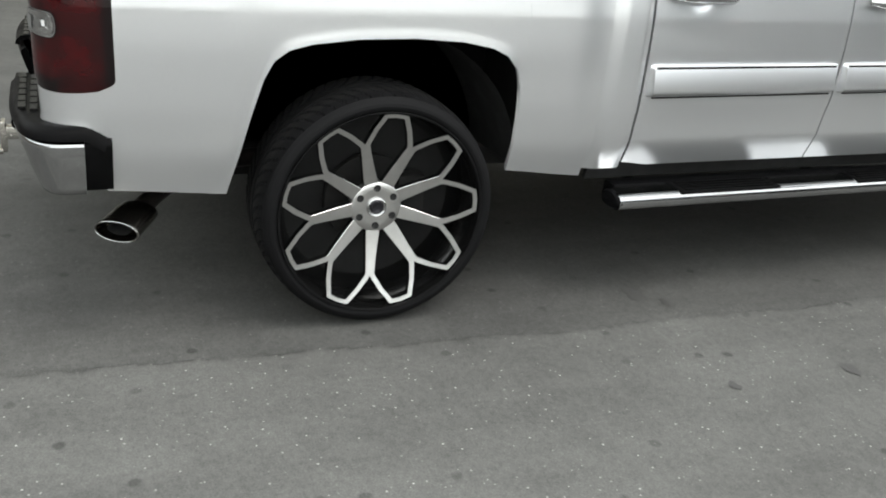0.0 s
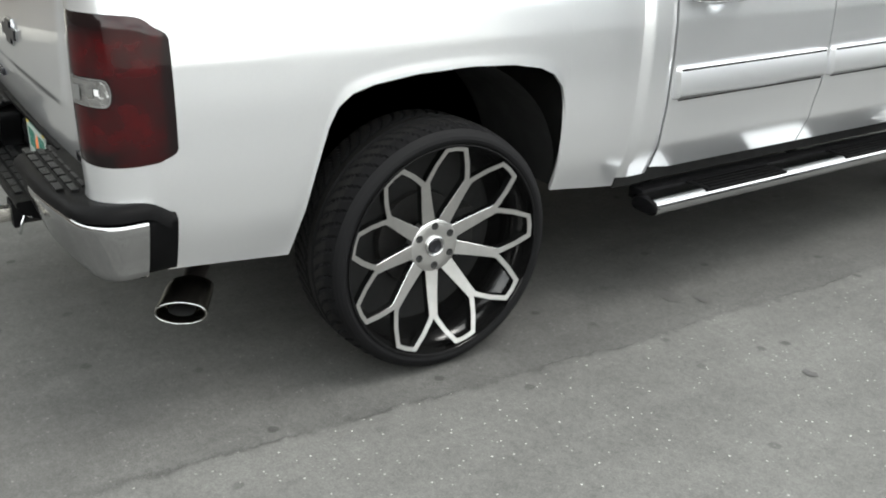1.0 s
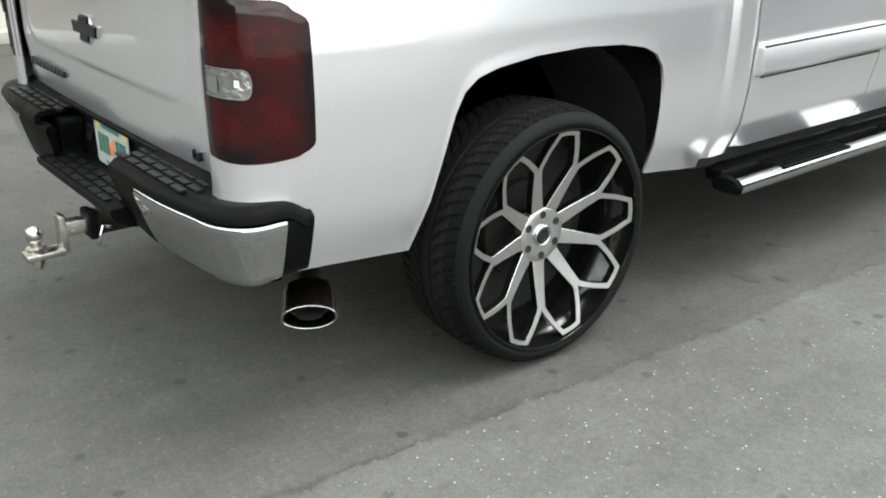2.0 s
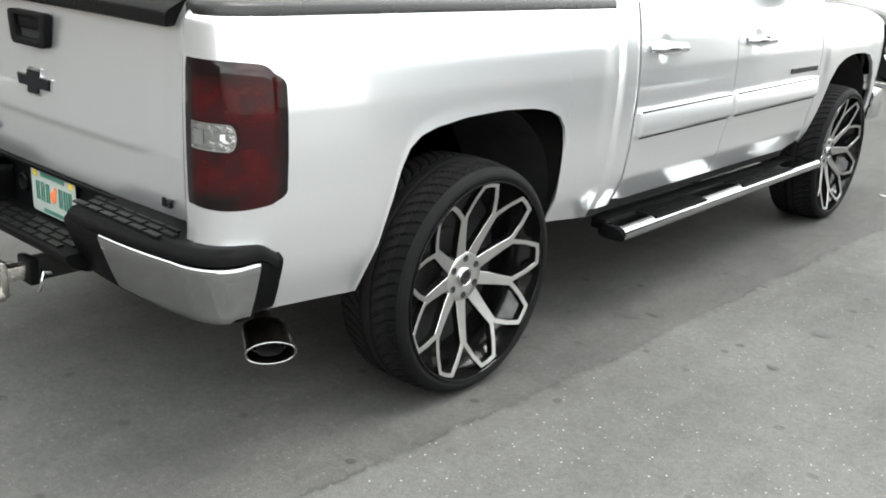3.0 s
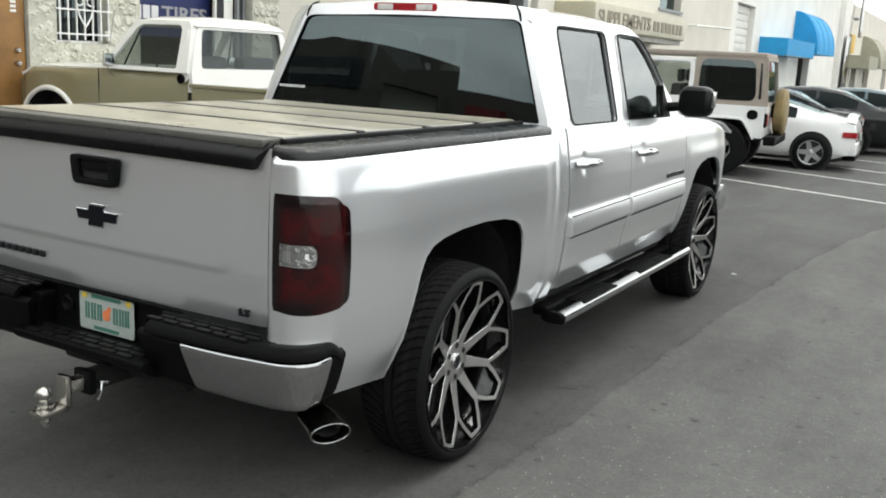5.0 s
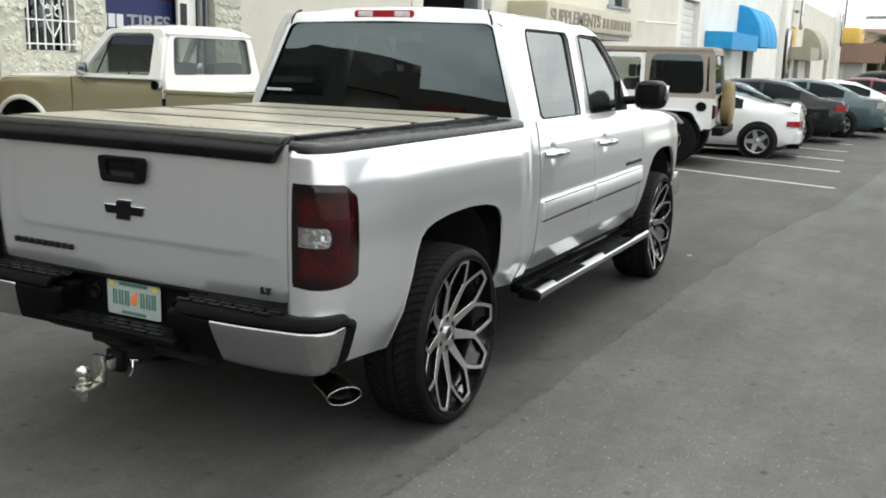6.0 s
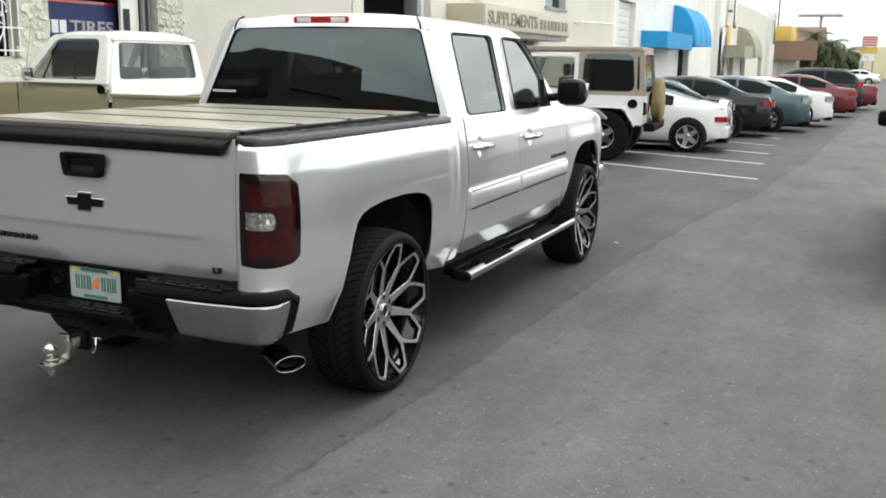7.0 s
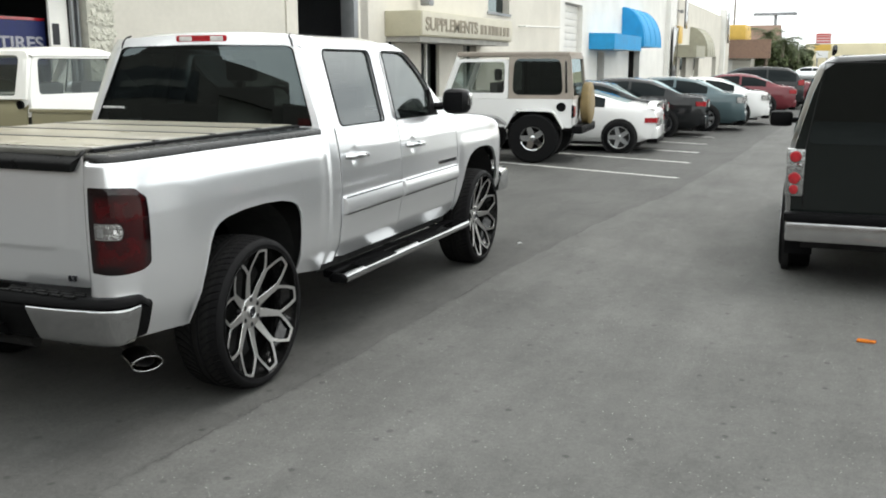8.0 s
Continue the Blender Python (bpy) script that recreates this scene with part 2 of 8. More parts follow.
def box(x0, x1, y0, y1, z0, z1, bm=None, m=None, bevel=0.0, seg=2):
    """A box with bevelled edges."""
    b = bmesh.new() if bm is None or bevel else bm
    r = bmesh.ops.create_cube(b, size=1.0)
    mat = Matrix.Translation(((x0 + x1) / 2, (y0 + y1) / 2, (z0 + z1) / 2)) @ Matrix.Diagonal((abs(x1 - x0), abs(y1 - y0), abs(z1 - z0), 1))
    bmesh.ops.transform(b, matrix=(m @ mat) if m else mat, verts=r["verts"])
    if bevel:
        bmesh.ops.bevel(b, geom=b.edges[:], offset=bevel, segments=seg, affect="EDGES", profile=0.6)
        if bm is not None:
            me = bpy.data.meshes.new("tmp")
            b.to_mesh(me)
            b.free()
            bm.from_mesh(me)
            bpy.data.meshes.remove(me)
            return bm
    return b


def tube(points, radius, n=10, bm=None, squash=1.0, caps=True):
    """A round (or flattened) tube along points; radius may be a list."""
    bm = bm or bmesh.new()
    pts = [Vector(p) for p in points]
    rad = radius if isinstance(radius, (list, tuple)) else [radius] * len(pts)
    rings = []
    for i, p in enumerate(pts):
        d = (pts[min(i + 1, len(pts) - 1)] - pts[max(i - 1, 0)]).normalized()
        side = d.cross(Vector((0, 0, 1)))
        side = side.normalized() if side.length > 1e-4 else Vector((1, 0, 0))
        up = side.cross(d)
        rings.append([bm.verts.new(p + rad[i] * (math.cos(k * 2 * math.pi / n) * side + squash * math.sin(k * 2 * math.pi / n) * up)) for k in range(n)])
    for a, b in zip(rings, rings[1:]):
        for k in range(n):
            bm.faces.new((a[k], a[(k + 1) % n], b[(k + 1) % n], b[k]))
    if caps:
        bm.faces.new(rings[0][::-1])
        bm.faces.new(rings[-1])
    return bm


def lathe(profile, n=48, axis="x", centre=(0, 0, 0), bm=None):
    """Turns a profile of (offset along the axis, radius) round the axis."""
    bm = bm or bmesh.new()
    rings = []
    for o, r in profile:
        ring = []
        for k in range(n):
            a = 2 * math.pi * k / n
            c, s = r * math.cos(a), r * math.sin(a)
            p = {"x": (o, c, s), "y": (c, o, s), "z": (c, s, o)}[axis]
            ring.append(bm.verts.new(Vector(p) + Vector(centre)))
        rings.append(ring)
    for a, b in zip(rings, rings[1:]):
        for k in range(n):
            bm.faces.new((a[k], a[(k + 1) % n], b[(k + 1) % n], b[k]))
    return bm


def plate(outline, holes, place, bm=None):
    """A flat sheet with holes, made in two coordinates and set in space by place(u, v)."""
    bm = bm or bmesh.new()
    edges = []
    for loop in [outline, *holes]:
        vs = [bm.verts.new((u, v, 0)) for u, v in loop]
        edges += [bm.edges.new((a, b)) for a, b in zip(vs, vs[1:] + vs[:1])]
    bmesh.ops.triangle_fill(bm, use_beauty=True, use_dissolve=False, edges=edges)
    for v in bm.verts:
        v.co = Vector(place(v.co.x, v.co.y))
    return bm


def rounded(points, r, n=5):
    """A polygon with rounded corners; r may be one radius for each corner."""
    out, k = [], len(points)
    rr = r if isinstance(r, (list, tuple)) else [r] * k
    for i in range(k):
        p0, p, p1 = Vector(points[i - 1]), Vector(points[i]), Vector(points[(i + 1) % k])
        a, b = (p0 - p), (p1 - p)
        c = min(rr[i], a.length * 0.48, b.length * 0.48)
        a, b = p + a.normalized() * c, p + b.normalized() * c
        for j in range(n + 1):
            t = j / n
            out.append(tuple((1 - t) ** 2 * a + 2 * t * (1 - t) * p + t * t * b))
    return out


def prism(outline, place, depth_dir, bm=None):
    """A closed slab: a 2D outline set in space and given depth along a vector."""
    bm = bm or bmesh.new()
    d = Vector(depth_dir)
    a = [bm.verts.new(Vector(place(u, v))) for u, v in outline]
    b = [bm.verts.new(Vector(place(u, v)) + d) for u, v in outline]
    bm.faces.new(a)
    bm.faces.new(b[::-1])
    for i in range(len(a)):
        j = (i + 1) % len(a)
        bm.faces.new((a[j], a[i], b[i], b[j]))
    return bm


def smoothstep(a, b, x):
    t = min(1.0, max(0.0, (x - a) / (b - a)))
    return t * t * (3 - 2 * t)


def interp(x, xs, ys):
    return float(np.interp(x, xs, ys))


def mirrored(bm):
    b = bm.copy()
    for v in b.verts:
        v.co.x = -v.co.x
    bmesh.ops.reverse_faces(b, faces=b.faces)
    return b


# ---- ground ----
SEAM_Y = [-8.0, -1.3, 0.0, 1.4, 3.4, 4.9, 6.9, 8.9, 14.0, 40.0]
SEAM_X = [0.95, 1.14, 1.22, 1.28, 1.36, 1.46, 1.62, 1.95, 2.3, 3.4]


def asphalt_material():
    m = bpy.data.materials.new("asphalt")
    m.use_nodes = True
    n, l = m.node_tree.nodes, m.node_tree.links
    b = n["Principled BSDF"]
    tex = n.new("ShaderNodeTexCoord")

    def noise_node(scale, detail=4.0, rough=0.5):
        k = n.new("ShaderNodeTexNoise")
        k.inputs["Scale"].default_value, k.inputs["Detail"].default_value, k.inputs["Roughness"].default_value = scale, detail, rough
        l.new(tex.outputs["Object"], k.inputs["Vector"])
        return k.outputs["Fac"]

    def calc(op, a, c=None, d=None):
        k = n.new("ShaderNodeMath")
        k.operation = op
        for i, v in enumerate((a, c, d)):
            if v is not None:
                if isinstance(v, (int, float)):
                    k.inputs[i].default_value = v
                else:
                    l.new(v, k.inputs[i])
        return k.outputs[0]

    def span(v, a, c, lo, hi):
        k = n.new("ShaderNodeMapRange")
        k.inputs["From Min"].default_value, k.inputs["From Max"].default_value = a, c
        k.inputs["To Min"].default_value, k.inputs["To Max"].default_value = lo, hi
        l.new(v, k.inputs["Value"])
        return k.outputs["Result"]

    sep = n.new("ShaderNodeSeparateXYZ")
    l.new(tex.outputs["Object"], sep.inputs[0])
    # the joint between the old lane surface and the darker parking strip
    curve = n.new("ShaderNodeFloatCurve")
    pts = curve.mapping.curves[0].points
    for i, (y, x) in enumerate(zip(SEAM_Y, SEAM_X)):
        u, v = (y + 8) / 48, x / 4
        if i == 0:
            pts[0].location = (u, v)
        elif i == len(SEAM_Y) - 1:
            pts[1 if len(pts) == 2 else len(pts) - 1].location = (u, v)
        else:
            pts.new(u, v)
    for p in pts:
        p.handle_type = "VECTOR"
    curve.mapping.update()
    l.new(span(sep.outputs["Y"], -8, 40, 0, 1), curve.inputs["Value"])
    seam = calc("MULTIPLY", curve.outputs[0], 4.0)
    wob = calc("MULTIPLY", calc("SUBTRACT", noise_node(2.2, 6.0, 0.65), 0.5), 0.16)
    wob = calc("ADD", wob, calc("MULTIPLY", calc("SUBTRACT", noise_node(17.0, 6.0, 0.7), 0.5), 0.09))
    dist = calc("SUBTRACT", calc("ADD", sep.outputs["X"], wob), seam)
    lane = span(dist, -0.022, 0.022, 0.0, 1.0)
    crack = calc("MULTIPLY", span(calc("ABSOLUTE", calc("ADD", dist, 0.012)), 0.0, 0.014, 1.0, 0.0), span(noise_node(5.0), 0.42, 0.6, 0.15, 0.75))
    fine, mid, big = noise_node(150.0, 6.0, 0.7), noise_node(9.0, 6.0, 0.6), noise_node(0.7, 5.0, 0.6)
    # pale chips of stone in the worn surface
    vor = n.new("ShaderNodeTexVoronoi")
    vor.inputs["Scale"].default_value = 78.0
    l.new(tex.outputs["Object"], vor.inputs["Vector"])
    rnd = n.new("ShaderNodeSeparateColor")
    l.new(vor.outputs["Color"], rnd.inputs[0])
    chips = calc("MULTIPLY", span(vor.outputs["Distance"], 0.20, 0.36, 1.0, 0.0), span(rnd.outputs[0], 0.935, 1.0, 0.0, 1.0))
    chips = calc("MULTIPLY", chips, span(lane, 0.0, 1.0, 0.3, 1.0))
    base = span(lane, 0.0, 1.0, 0.066, 0.088)
    base = calc("MULTIPLY", base, span(mid, 0.25, 0.75, 0.88, 1.12))
    base = calc("MULTIPLY", base, span(big, 0.3, 0.7, 0.80, 1.20))
    # pale dusty drifts and darker worn streaks along the lane
    streak = n.new("ShaderNodeMapping")
    streak.inputs["Scale"].default_value = (2.6, 0.55, 1.0)
    sn = n.new("ShaderNodeTexNoise")
    sn.inputs["Scale"].default_value, sn.inputs["Detail"].default_value, sn.inputs["Roughness"].default_value = 1.0, 7.0, 0.68
    l.new(tex.outputs["Object"], streak.inputs["Vector"])
    l.new(streak.outputs["Vector"], sn.inputs["Vector"])
    base = calc("MULTIPLY", base, span(sn.outputs["Fac"], 0.34, 0.66, 0.86, 1.16))
    base = calc("MULTIPLY", base, span(noise_node(42.0, 4.0, 0.75), 0.28, 0.72, 0.78, 1.22))
    base = calc("MULTIPLY", base, span(fine, 0.25, 0.75, 0.62, 1.38))
    base = calc("MULTIPLY", base, span(crack, 0.0, 1.0, 1.0, 0.6))
    # dark oil drips
    oil = n.new("ShaderNodeTexVoronoi")
    oil.inputs["Scale"].default_value = 1.4
    l.new(tex.outputs["Object"], oil.inputs["Vector"])
    oc = n.new("ShaderNodeSeparateColor")
    l.new(oil.outputs["Color"], oc.inputs[0])
    spot = calc("MULTIPLY", span(calc("ADD", oil.outputs["Distance"], calc("MULTIPLY", mid, 0.06)), 0.035, 0.075, 1.0, 0.0), span(oc.outputs[1], 0.78, 0.83, 0.0, 0.45))
    base = calc("MULTIPLY", base, span(spot, 0.0, 1.0, 1.0, 0.35))
    # small dark flecks of tar and gum
    gum = n.new("ShaderNodeTexVoronoi")
    gum.voronoi_dimensions = "2D"
    gum.inputs["Scale"].default_value = 4.5
    l.new(tex.outputs["Object"], gum.inputs["Vector"])
    gc = n.new("ShaderNodeSeparateColor")
    l.new(gum.outputs["Color"], gc.inputs[0])
    fleck = calc("MULTIPLY", span(calc("ADD", gum.outputs["Distance"], calc("MULTIPLY", noise_node(30.0), 0.10)), 0.11, 0.15, 1.0, 0.0), span(gc.outputs[0], 0.62, 0.98, 0.0, 0.9))
    base = calc("MULTIPLY", base, span(fleck, 0.0, 1.0, 1.0, 0.45))
    base = calc("ADD", base, calc("MULTIPLY", chips, 0.26))
    comb = n.new("ShaderNodeCombineColor")
    l.new(base, comb.inputs[0])
    l.new(calc("MULTIPLY", base, 0.995), comb.inputs[1])
    l.new(calc("MULTIPLY", base, 0.945), comb.inputs[2])
    l.new(comb.outputs[0], b.inputs["Base Color"])
    b.inputs["Roughness"].default_value = 0.82
    b.inputs["Specular IOR Level"].default_value = 0.35
    bp = n.new("ShaderNodeBump")
    bp.inputs["Strength"].default_value, bp.inputs["Distance"].default_value = 0.55, 0.006
    h = calc("ADD", calc("MULTIPLY", fine, 0.7), calc("MULTIPLY", chips, 0.6))
    h = calc("SUBTRACT", h, calc("MULTIPLY", crack, 2.0))
    h = calc("ADD", h, calc("MULTIPLY", mid, 0.25))
    l.new(h, bp.inputs["Height"])
    l.new(bp.outputs["Normal"], b.inputs["Normal"])
    return m


ASPHALT = asphalt_material()
gx = [-400, -60, -20, -8, -4, 0, 2, 4, 8, 20, 60, 400]
gy = [-400, -60, -20, -8, -4, 0, 4, 8, 14, 22, 40, 80, 160, 400]
ground = part("ground", grid(lambda x, y: (x, y, 0.0), gx, gy), ASPHALT, None)
tagged(ground, "worn grey asphalt lane and parking strip", "ground", kind="structure")


# ---- silver crew-cab pickup ----
SIDE_Z = [0.45, 0.52, 0.65, 0.8, 1.0, 1.12, 1.25, 1.36, 1.40, 1.60, 1.80, 1.88]
SIDE_X = [0.915, 0.940, 0.992, 1.012, 1.02, 1.018, 1.005, 0.985, 0.972, 0.925, 0.872, 0.848]


def side_x(z):
    return interp(z, SIDE_Z, SIDE_X)


truck = thing("pickup_truck", (0, 0, 0), 0, "silver crew-cab pickup with black and machined wheels parked on asphalt", "pickup truck")

# bed sides wrap round the rear corner; s runs along the plan from the tailgate to the cab
CORNER = (0.882, -0.90, 0.136, 0.178)


def bed_plan(s):
    """Place and outward normal at s: up to 0.06 on the rear face, 1.0 at the corner's end, then y + 1.905."""
    cx, cy, rx, ry = CORNER
    if s <= 0.06:
        tuck = 0.018 * (max(0.0, 0.032 - s) / 0.032) ** 2
        return Vector((cx - 0.06 + s, cy - ry + tuck)), Vector((0, -1)), 0.0
    if s < 1.0:
        a = (s - 0.06) / 0.94 * math.pi / 2
        p = Vector((cx + rx * math.sin(a), cy - ry * math.cos(a)))
        nv = Vector((math.sin(a) / rx, -math.cos(a) / ry)).normalized()
        return p, nv, math.sin(a) ** 2
    return Vector((cx + rx, -0.905 + s - 1.0 + 0.005)), Vector((1, 0)), 1.0


ARCH_Y = [-0.530, -0.495, -0.458, -0.424, -0.392, -0.345, -0.27, -0.12, 0.08, 0.25, 0.36, 0.42, 0.46, 0.482, 0.49, 0.494]
ARCH_Z = [0.50, 0.66, 0.80, 0.905, 0.965, 1.0, 1.02, 1.037, 1.042, 1.032, 1.012, 0.985, 0.94, 0.87, 0.76, 0.545]


def bed_bottom(s):
    y = s - 1.905
    if s < 1.0:
        return 0.70 - 0.17 * smoothstep(0.84, 1.0, s)
    if y < ARCH_Y[0] or y > ARCH_Y[-1]:
        return interp(y, [-0.92, -0.53, 0.5, 0.82], [0.53, 0.50, 0.545, 0.50])
    return interp(y, ARCH_Y, ARCH_Z)


def ramp(t):
    """Even rise from 0 to 1 with a soft start and a shorter soft end."""
    t = min(1.0, max(0.0, t))
    if t < 0.3:
        return t * t / 0.6 / 0.75
    if t < 0.8:
        return (t - 0.15) / 0.75
    return 1 - (1 - t) ** 2 / 0.4 / 0.75


def bed_point(s, v, off=0.0):
    p, nv, k = bed_plan(s)
    zb, zt = bed_bottom(s), 1.385
    z = zb + (zt - zb) * v
    y = s - 1.905 if s > 1 else -0.92
    inset = (1.015 - side_x(min(z, 1.36))) * (0.35 + 0.65 * k)
    # the side leans out to a soft crease that frames the wheel arch
    up, back = ramp((1.37 - z) / 0.16), ramp((y + 0.90) / 0.34)
    flare = max(0.0, 1 - math.hypot(1 - up, 1 - back)) * (1 - 0.55 * smoothstep(0.70, 0.80, y))
    roll = 0.02 * smoothstep(1.35, 1.385, z) ** 2
    lip = 0.0
    if ARCH_Y[0] - 0.05 < y < ARCH_Y[-1] + 0.05:
        lip = 0.003 * smoothstep(0.04, 0.0, z - bed_bottom(s)) if s > 1 else 0
    ledge = 0.010 * smoothstep(0.78, 0.735, z) * smoothstep(1.0, 0.86, s)
    d = -inset - 0.0085 * (1 - flare) * k + 0.0045 * flare + lip + off - roll + ledge
    q = p + nv * d
    return (q.x, q.y, z)


bed_s = lin(0.003, 0.045, 8) + [0.06] + lin(0.09, 0.97, 16) + [0.981] + [y + 1.905 for y in lin(-0.90, -0.545, 22)]
bed_s += [y + 1.905 for a, b in zip(ARCH_Y, ARCH_Y[1:]) for y in (a, (a + b) / 2)] + [ARCH_Y[-1] + 1.905, ARCH_Y[-1] + 1.907]
bed_s += [y + 1.905 for y in lin(0.51, 0.827, 13)]
bed_v = lin(0, 0.12, 5) + lin(0.17, 0.60, 12) + lin(0.62, 0.94, 32) + [0.955, 0.97, 0.985, 1.0]
bed_bm = grid(bed_point, bed_s, bed_v, flip=False)
left_bm = mirrored(bed_bm)
part("bed_side", bed_bm, SILVER, truck, "silver bed side with a flared wheel arch", solid=0.010, offset=-1)
part("bed_side", left_bm, SILVER, truck, solid=0.010, offset=-1)


# dark shell inside the bed and cab so that joints read dark
def inner_shell():
    bm = bmesh.new()
    box(-0.50, 0.50, -0.85, 4.35, 0.46, 0.62, bm)
    box(-0.50, 0.50, -0.7, 0.6, 0.62, 1.36, bm)
    return bm


inner = part("inner_body", inner_shell(), LINER, truck, "black underbody and inner panels", smooth=False)
part("rear_bulkhead", box(-0.93, 0.93, -1.0, -0.62, 0.62, 1.36), LINER, inner, smooth=False)
part("front_bulkhead", box(-0.955, 0.955, 0.58, 0.86, 0.60, 1.34), LINER, inner, smooth=False)


def wheel_well(yc, r, x0=0.50, x1=0.965, a0=4, a1=176):
    bm = bmesh.new()
    angs = [radians(a) for a in lin(a0, a1, 26)]
    def shell(a, x):
        z = 0.50 + r * math.sin(a)
        return (min(x, interp(z, [0.5, 0.68, 0.85], [0.90, 0.94, 0.965])), yc + r * math.cos(a), z)
    grid(shell, angs, lin(x0, x1, 4), bm=bm)
    ring = [bm.verts.new((x0, yc + r * math.cos(a), 0.50 + r * math.sin(a))) for a in angs]
    bm.faces.new(ring)
    return bm


for yc in (0.0 - 0.02, 3.645):
    w = wheel_well(yc, 0.57)
    part("wheel_well", mirrored(w), LINER, truck)
    part("wheel_well", w, LINER, truck)


# tailgate with a proud upper field
def gate_point(x, z):
    # rounded field: distance inside its outline
    ex, ez = abs(x) - (0.685 - 0.10), (0.955 + 0.10) - z
    out = math.hypot(max(ex, 0.0), max(ez, 0.0)) + min(max(ex, ez), 0.0) - 0.10
    field = smoothstep(0.010, -0.022, out)
    edge = 0.015 * (max(0.0, abs(x) - 0.772) / 0.042) ** 2.2
    bow = 0.012 * (1 - (x / 0.8) ** 2)
    low = 0.008 * smoothstep(0.83, 0.78, z)
    lean = 0.1375 * (z - 0.97) ** 2 if z > 0.97 else 0.09 * (0.97 - z)
    return (x, -1.027 - 0.006 * field - bow + edge + low + lean, z)


gate_x = [-0.811, -0.809, -0.805, -0.799, -0.79, -0.775] + lin(-0.75, 0.75, 61) + [0.775, 0.79, 0.799, 0.805, 0.809, 0.811]
gate_z = lin(0.782, 0.93, 7) + lin(0.94, 1.0, 11) + lin(1.02, 1.33, 10) + lin(1.34, 1.375, 5) + [1.395]
gate = part("tailgate", grid(gate_point, gate_x, gate_z), SILVER, truck, "silver tailgate with a raised upper field", solid=0.04, offset=-1)
gate.location.y = -0.027
# spoiler strip along the top edge
sp_prof = [(-1.005, 1.327), (-1.036, 1.324), (-1.043, 1.331), (-1.049, 1.355), (-1.049, 1.366), (-1.043, 1.374), (-1.026, 1.386), (-1.0, 1.402), (-0.975, 1.418)]


def spoiler():
    bm = bmesh.new()
    xs = lin(-1, 1, 31)
    rings = []
    for x in xs:
        sag = 0.004 * (1 - x * x)
        # slanted ends: wider at the top edge than at the lower one
        rings.append([bm.verts.new((x * interp(z, [1.32, 1.41], [0.752, 0.804]), y - sag * 2, z + sag)) for y, z in sp_prof])
    for a, b in zip(rings, rings[1:]):
        for i in range(len(sp_prof) - 1):
            bm.faces.new((a[i], b[i], b[i + 1], a[i + 1]))
    bm.faces.new(rings[0])
    bm.faces.new(rings[-1][::-1])
    return bm


part("gate_spoiler", spoiler(), SPOILER_PLASTIC, gate, "black plastic cap along the tailgate top")
# handle: bezel with a recess and a paddle
bez = rounded([(-0.128, 1.30), (0.128, 1.30), (0.112, 1.192), (-0.112, 1.192)], 0.025)
rec = rounded([(-0.085, 1.285), (0.085, 1.285), (0.078, 1.215), (-0.078, 1.215)], 0.012)
hb = plate(bez, [rec], lambda u, v: (u + 0.006, -1.049, v))
handle = part("tailgate_handle", hb, BLACK_PLASTIC, gate, "black tailgate handle", solid=0.026, offset=0, bevel=0.004)
part("recess", box(-0.080, 0.092, -1.042, -1.034, 1.214, 1.286), LINER, gate, smooth=False)
part("paddle", box(-0.069, 0.081, -1.053, -1.042, 1.246, 1.284, bevel=0.005), BLACK_PLASTIC, gate)
# plain cross-shaped badge
cross = [(-0.115, 1.098), (-0.045, 1.098), (-0.036, 1.123), (0.047, 1.123), (0.040, 1.098), (0.115, 1.098), (0.105, 1.058), (0.038, 1.058), (0.030, 1.033), (-0.047, 1.033), (-0.040, 1.058), (-0.105, 1.058)]
part("badge_rim", prism(cross, lambda u, v: (u + 0.006, -1.036, v), (0, -0.014, 0)), CHROME, gate, smooth=False, bevel=0.002)
part("badge", prism([(u * 0.93, 1.078 + (v - 1.078) * 0.84) for u, v in cross], lambda u, v: (u + 0.006, -1.049, v), (0, -0.006, 0)), BADGE_BLACK, gate, smooth=False)
# name plate letters as plain bars
for i in range(9):
    x = -0.69 + i * 0.0425
    part("letter_bar", box(x, x + 0.026, -1.042, -1.022, 0.868, 0.894, bevel=0.003), BADGE_DARK, gate)
for x0, x1, z0, z1 in ((0.688, 0.696, 0.815, 0.841), (0.696, 0.708, 0.815, 0.822), (0.711, 0.733, 0.834, 0.841), (0.718, 0.726, 0.815, 0.834)):
    part("letter_stroke", box(x0, x1, -1.028, -1.006, z0, z1), BADGE_DARK, gate, smooth=False)
# black strips added so the gaps beside the gate look shaded
for sg in (1, -1):
    seam = prism([(-1.006, 0.784), (-0.955, 0.784), (-0.955, 1.374), (-0.985, 1.374), (-1.008, 1.10)], lambda u, v: (sg * 0.8113, u, v), (sg * 0.006, 0, 0))
    part("gate_seal", seam, LINER, gate, smooth=False)
    part("gate_seal", box(sg * 0.800, sg * 0.845, -0.985, -0.972, 0.72, 1.375), LINER, gate, smooth=False)


# tail lamps on the rear corners
def lamp_top(k):
    # gently falling edge, then a rounded outer corner
    return 1.262 - 0.016 * k ** 2 - 0.056 * (1 - math.sqrt(1 - min(1.0, max(0.0, (k - 0.76) / 0.24)) ** 2.4))


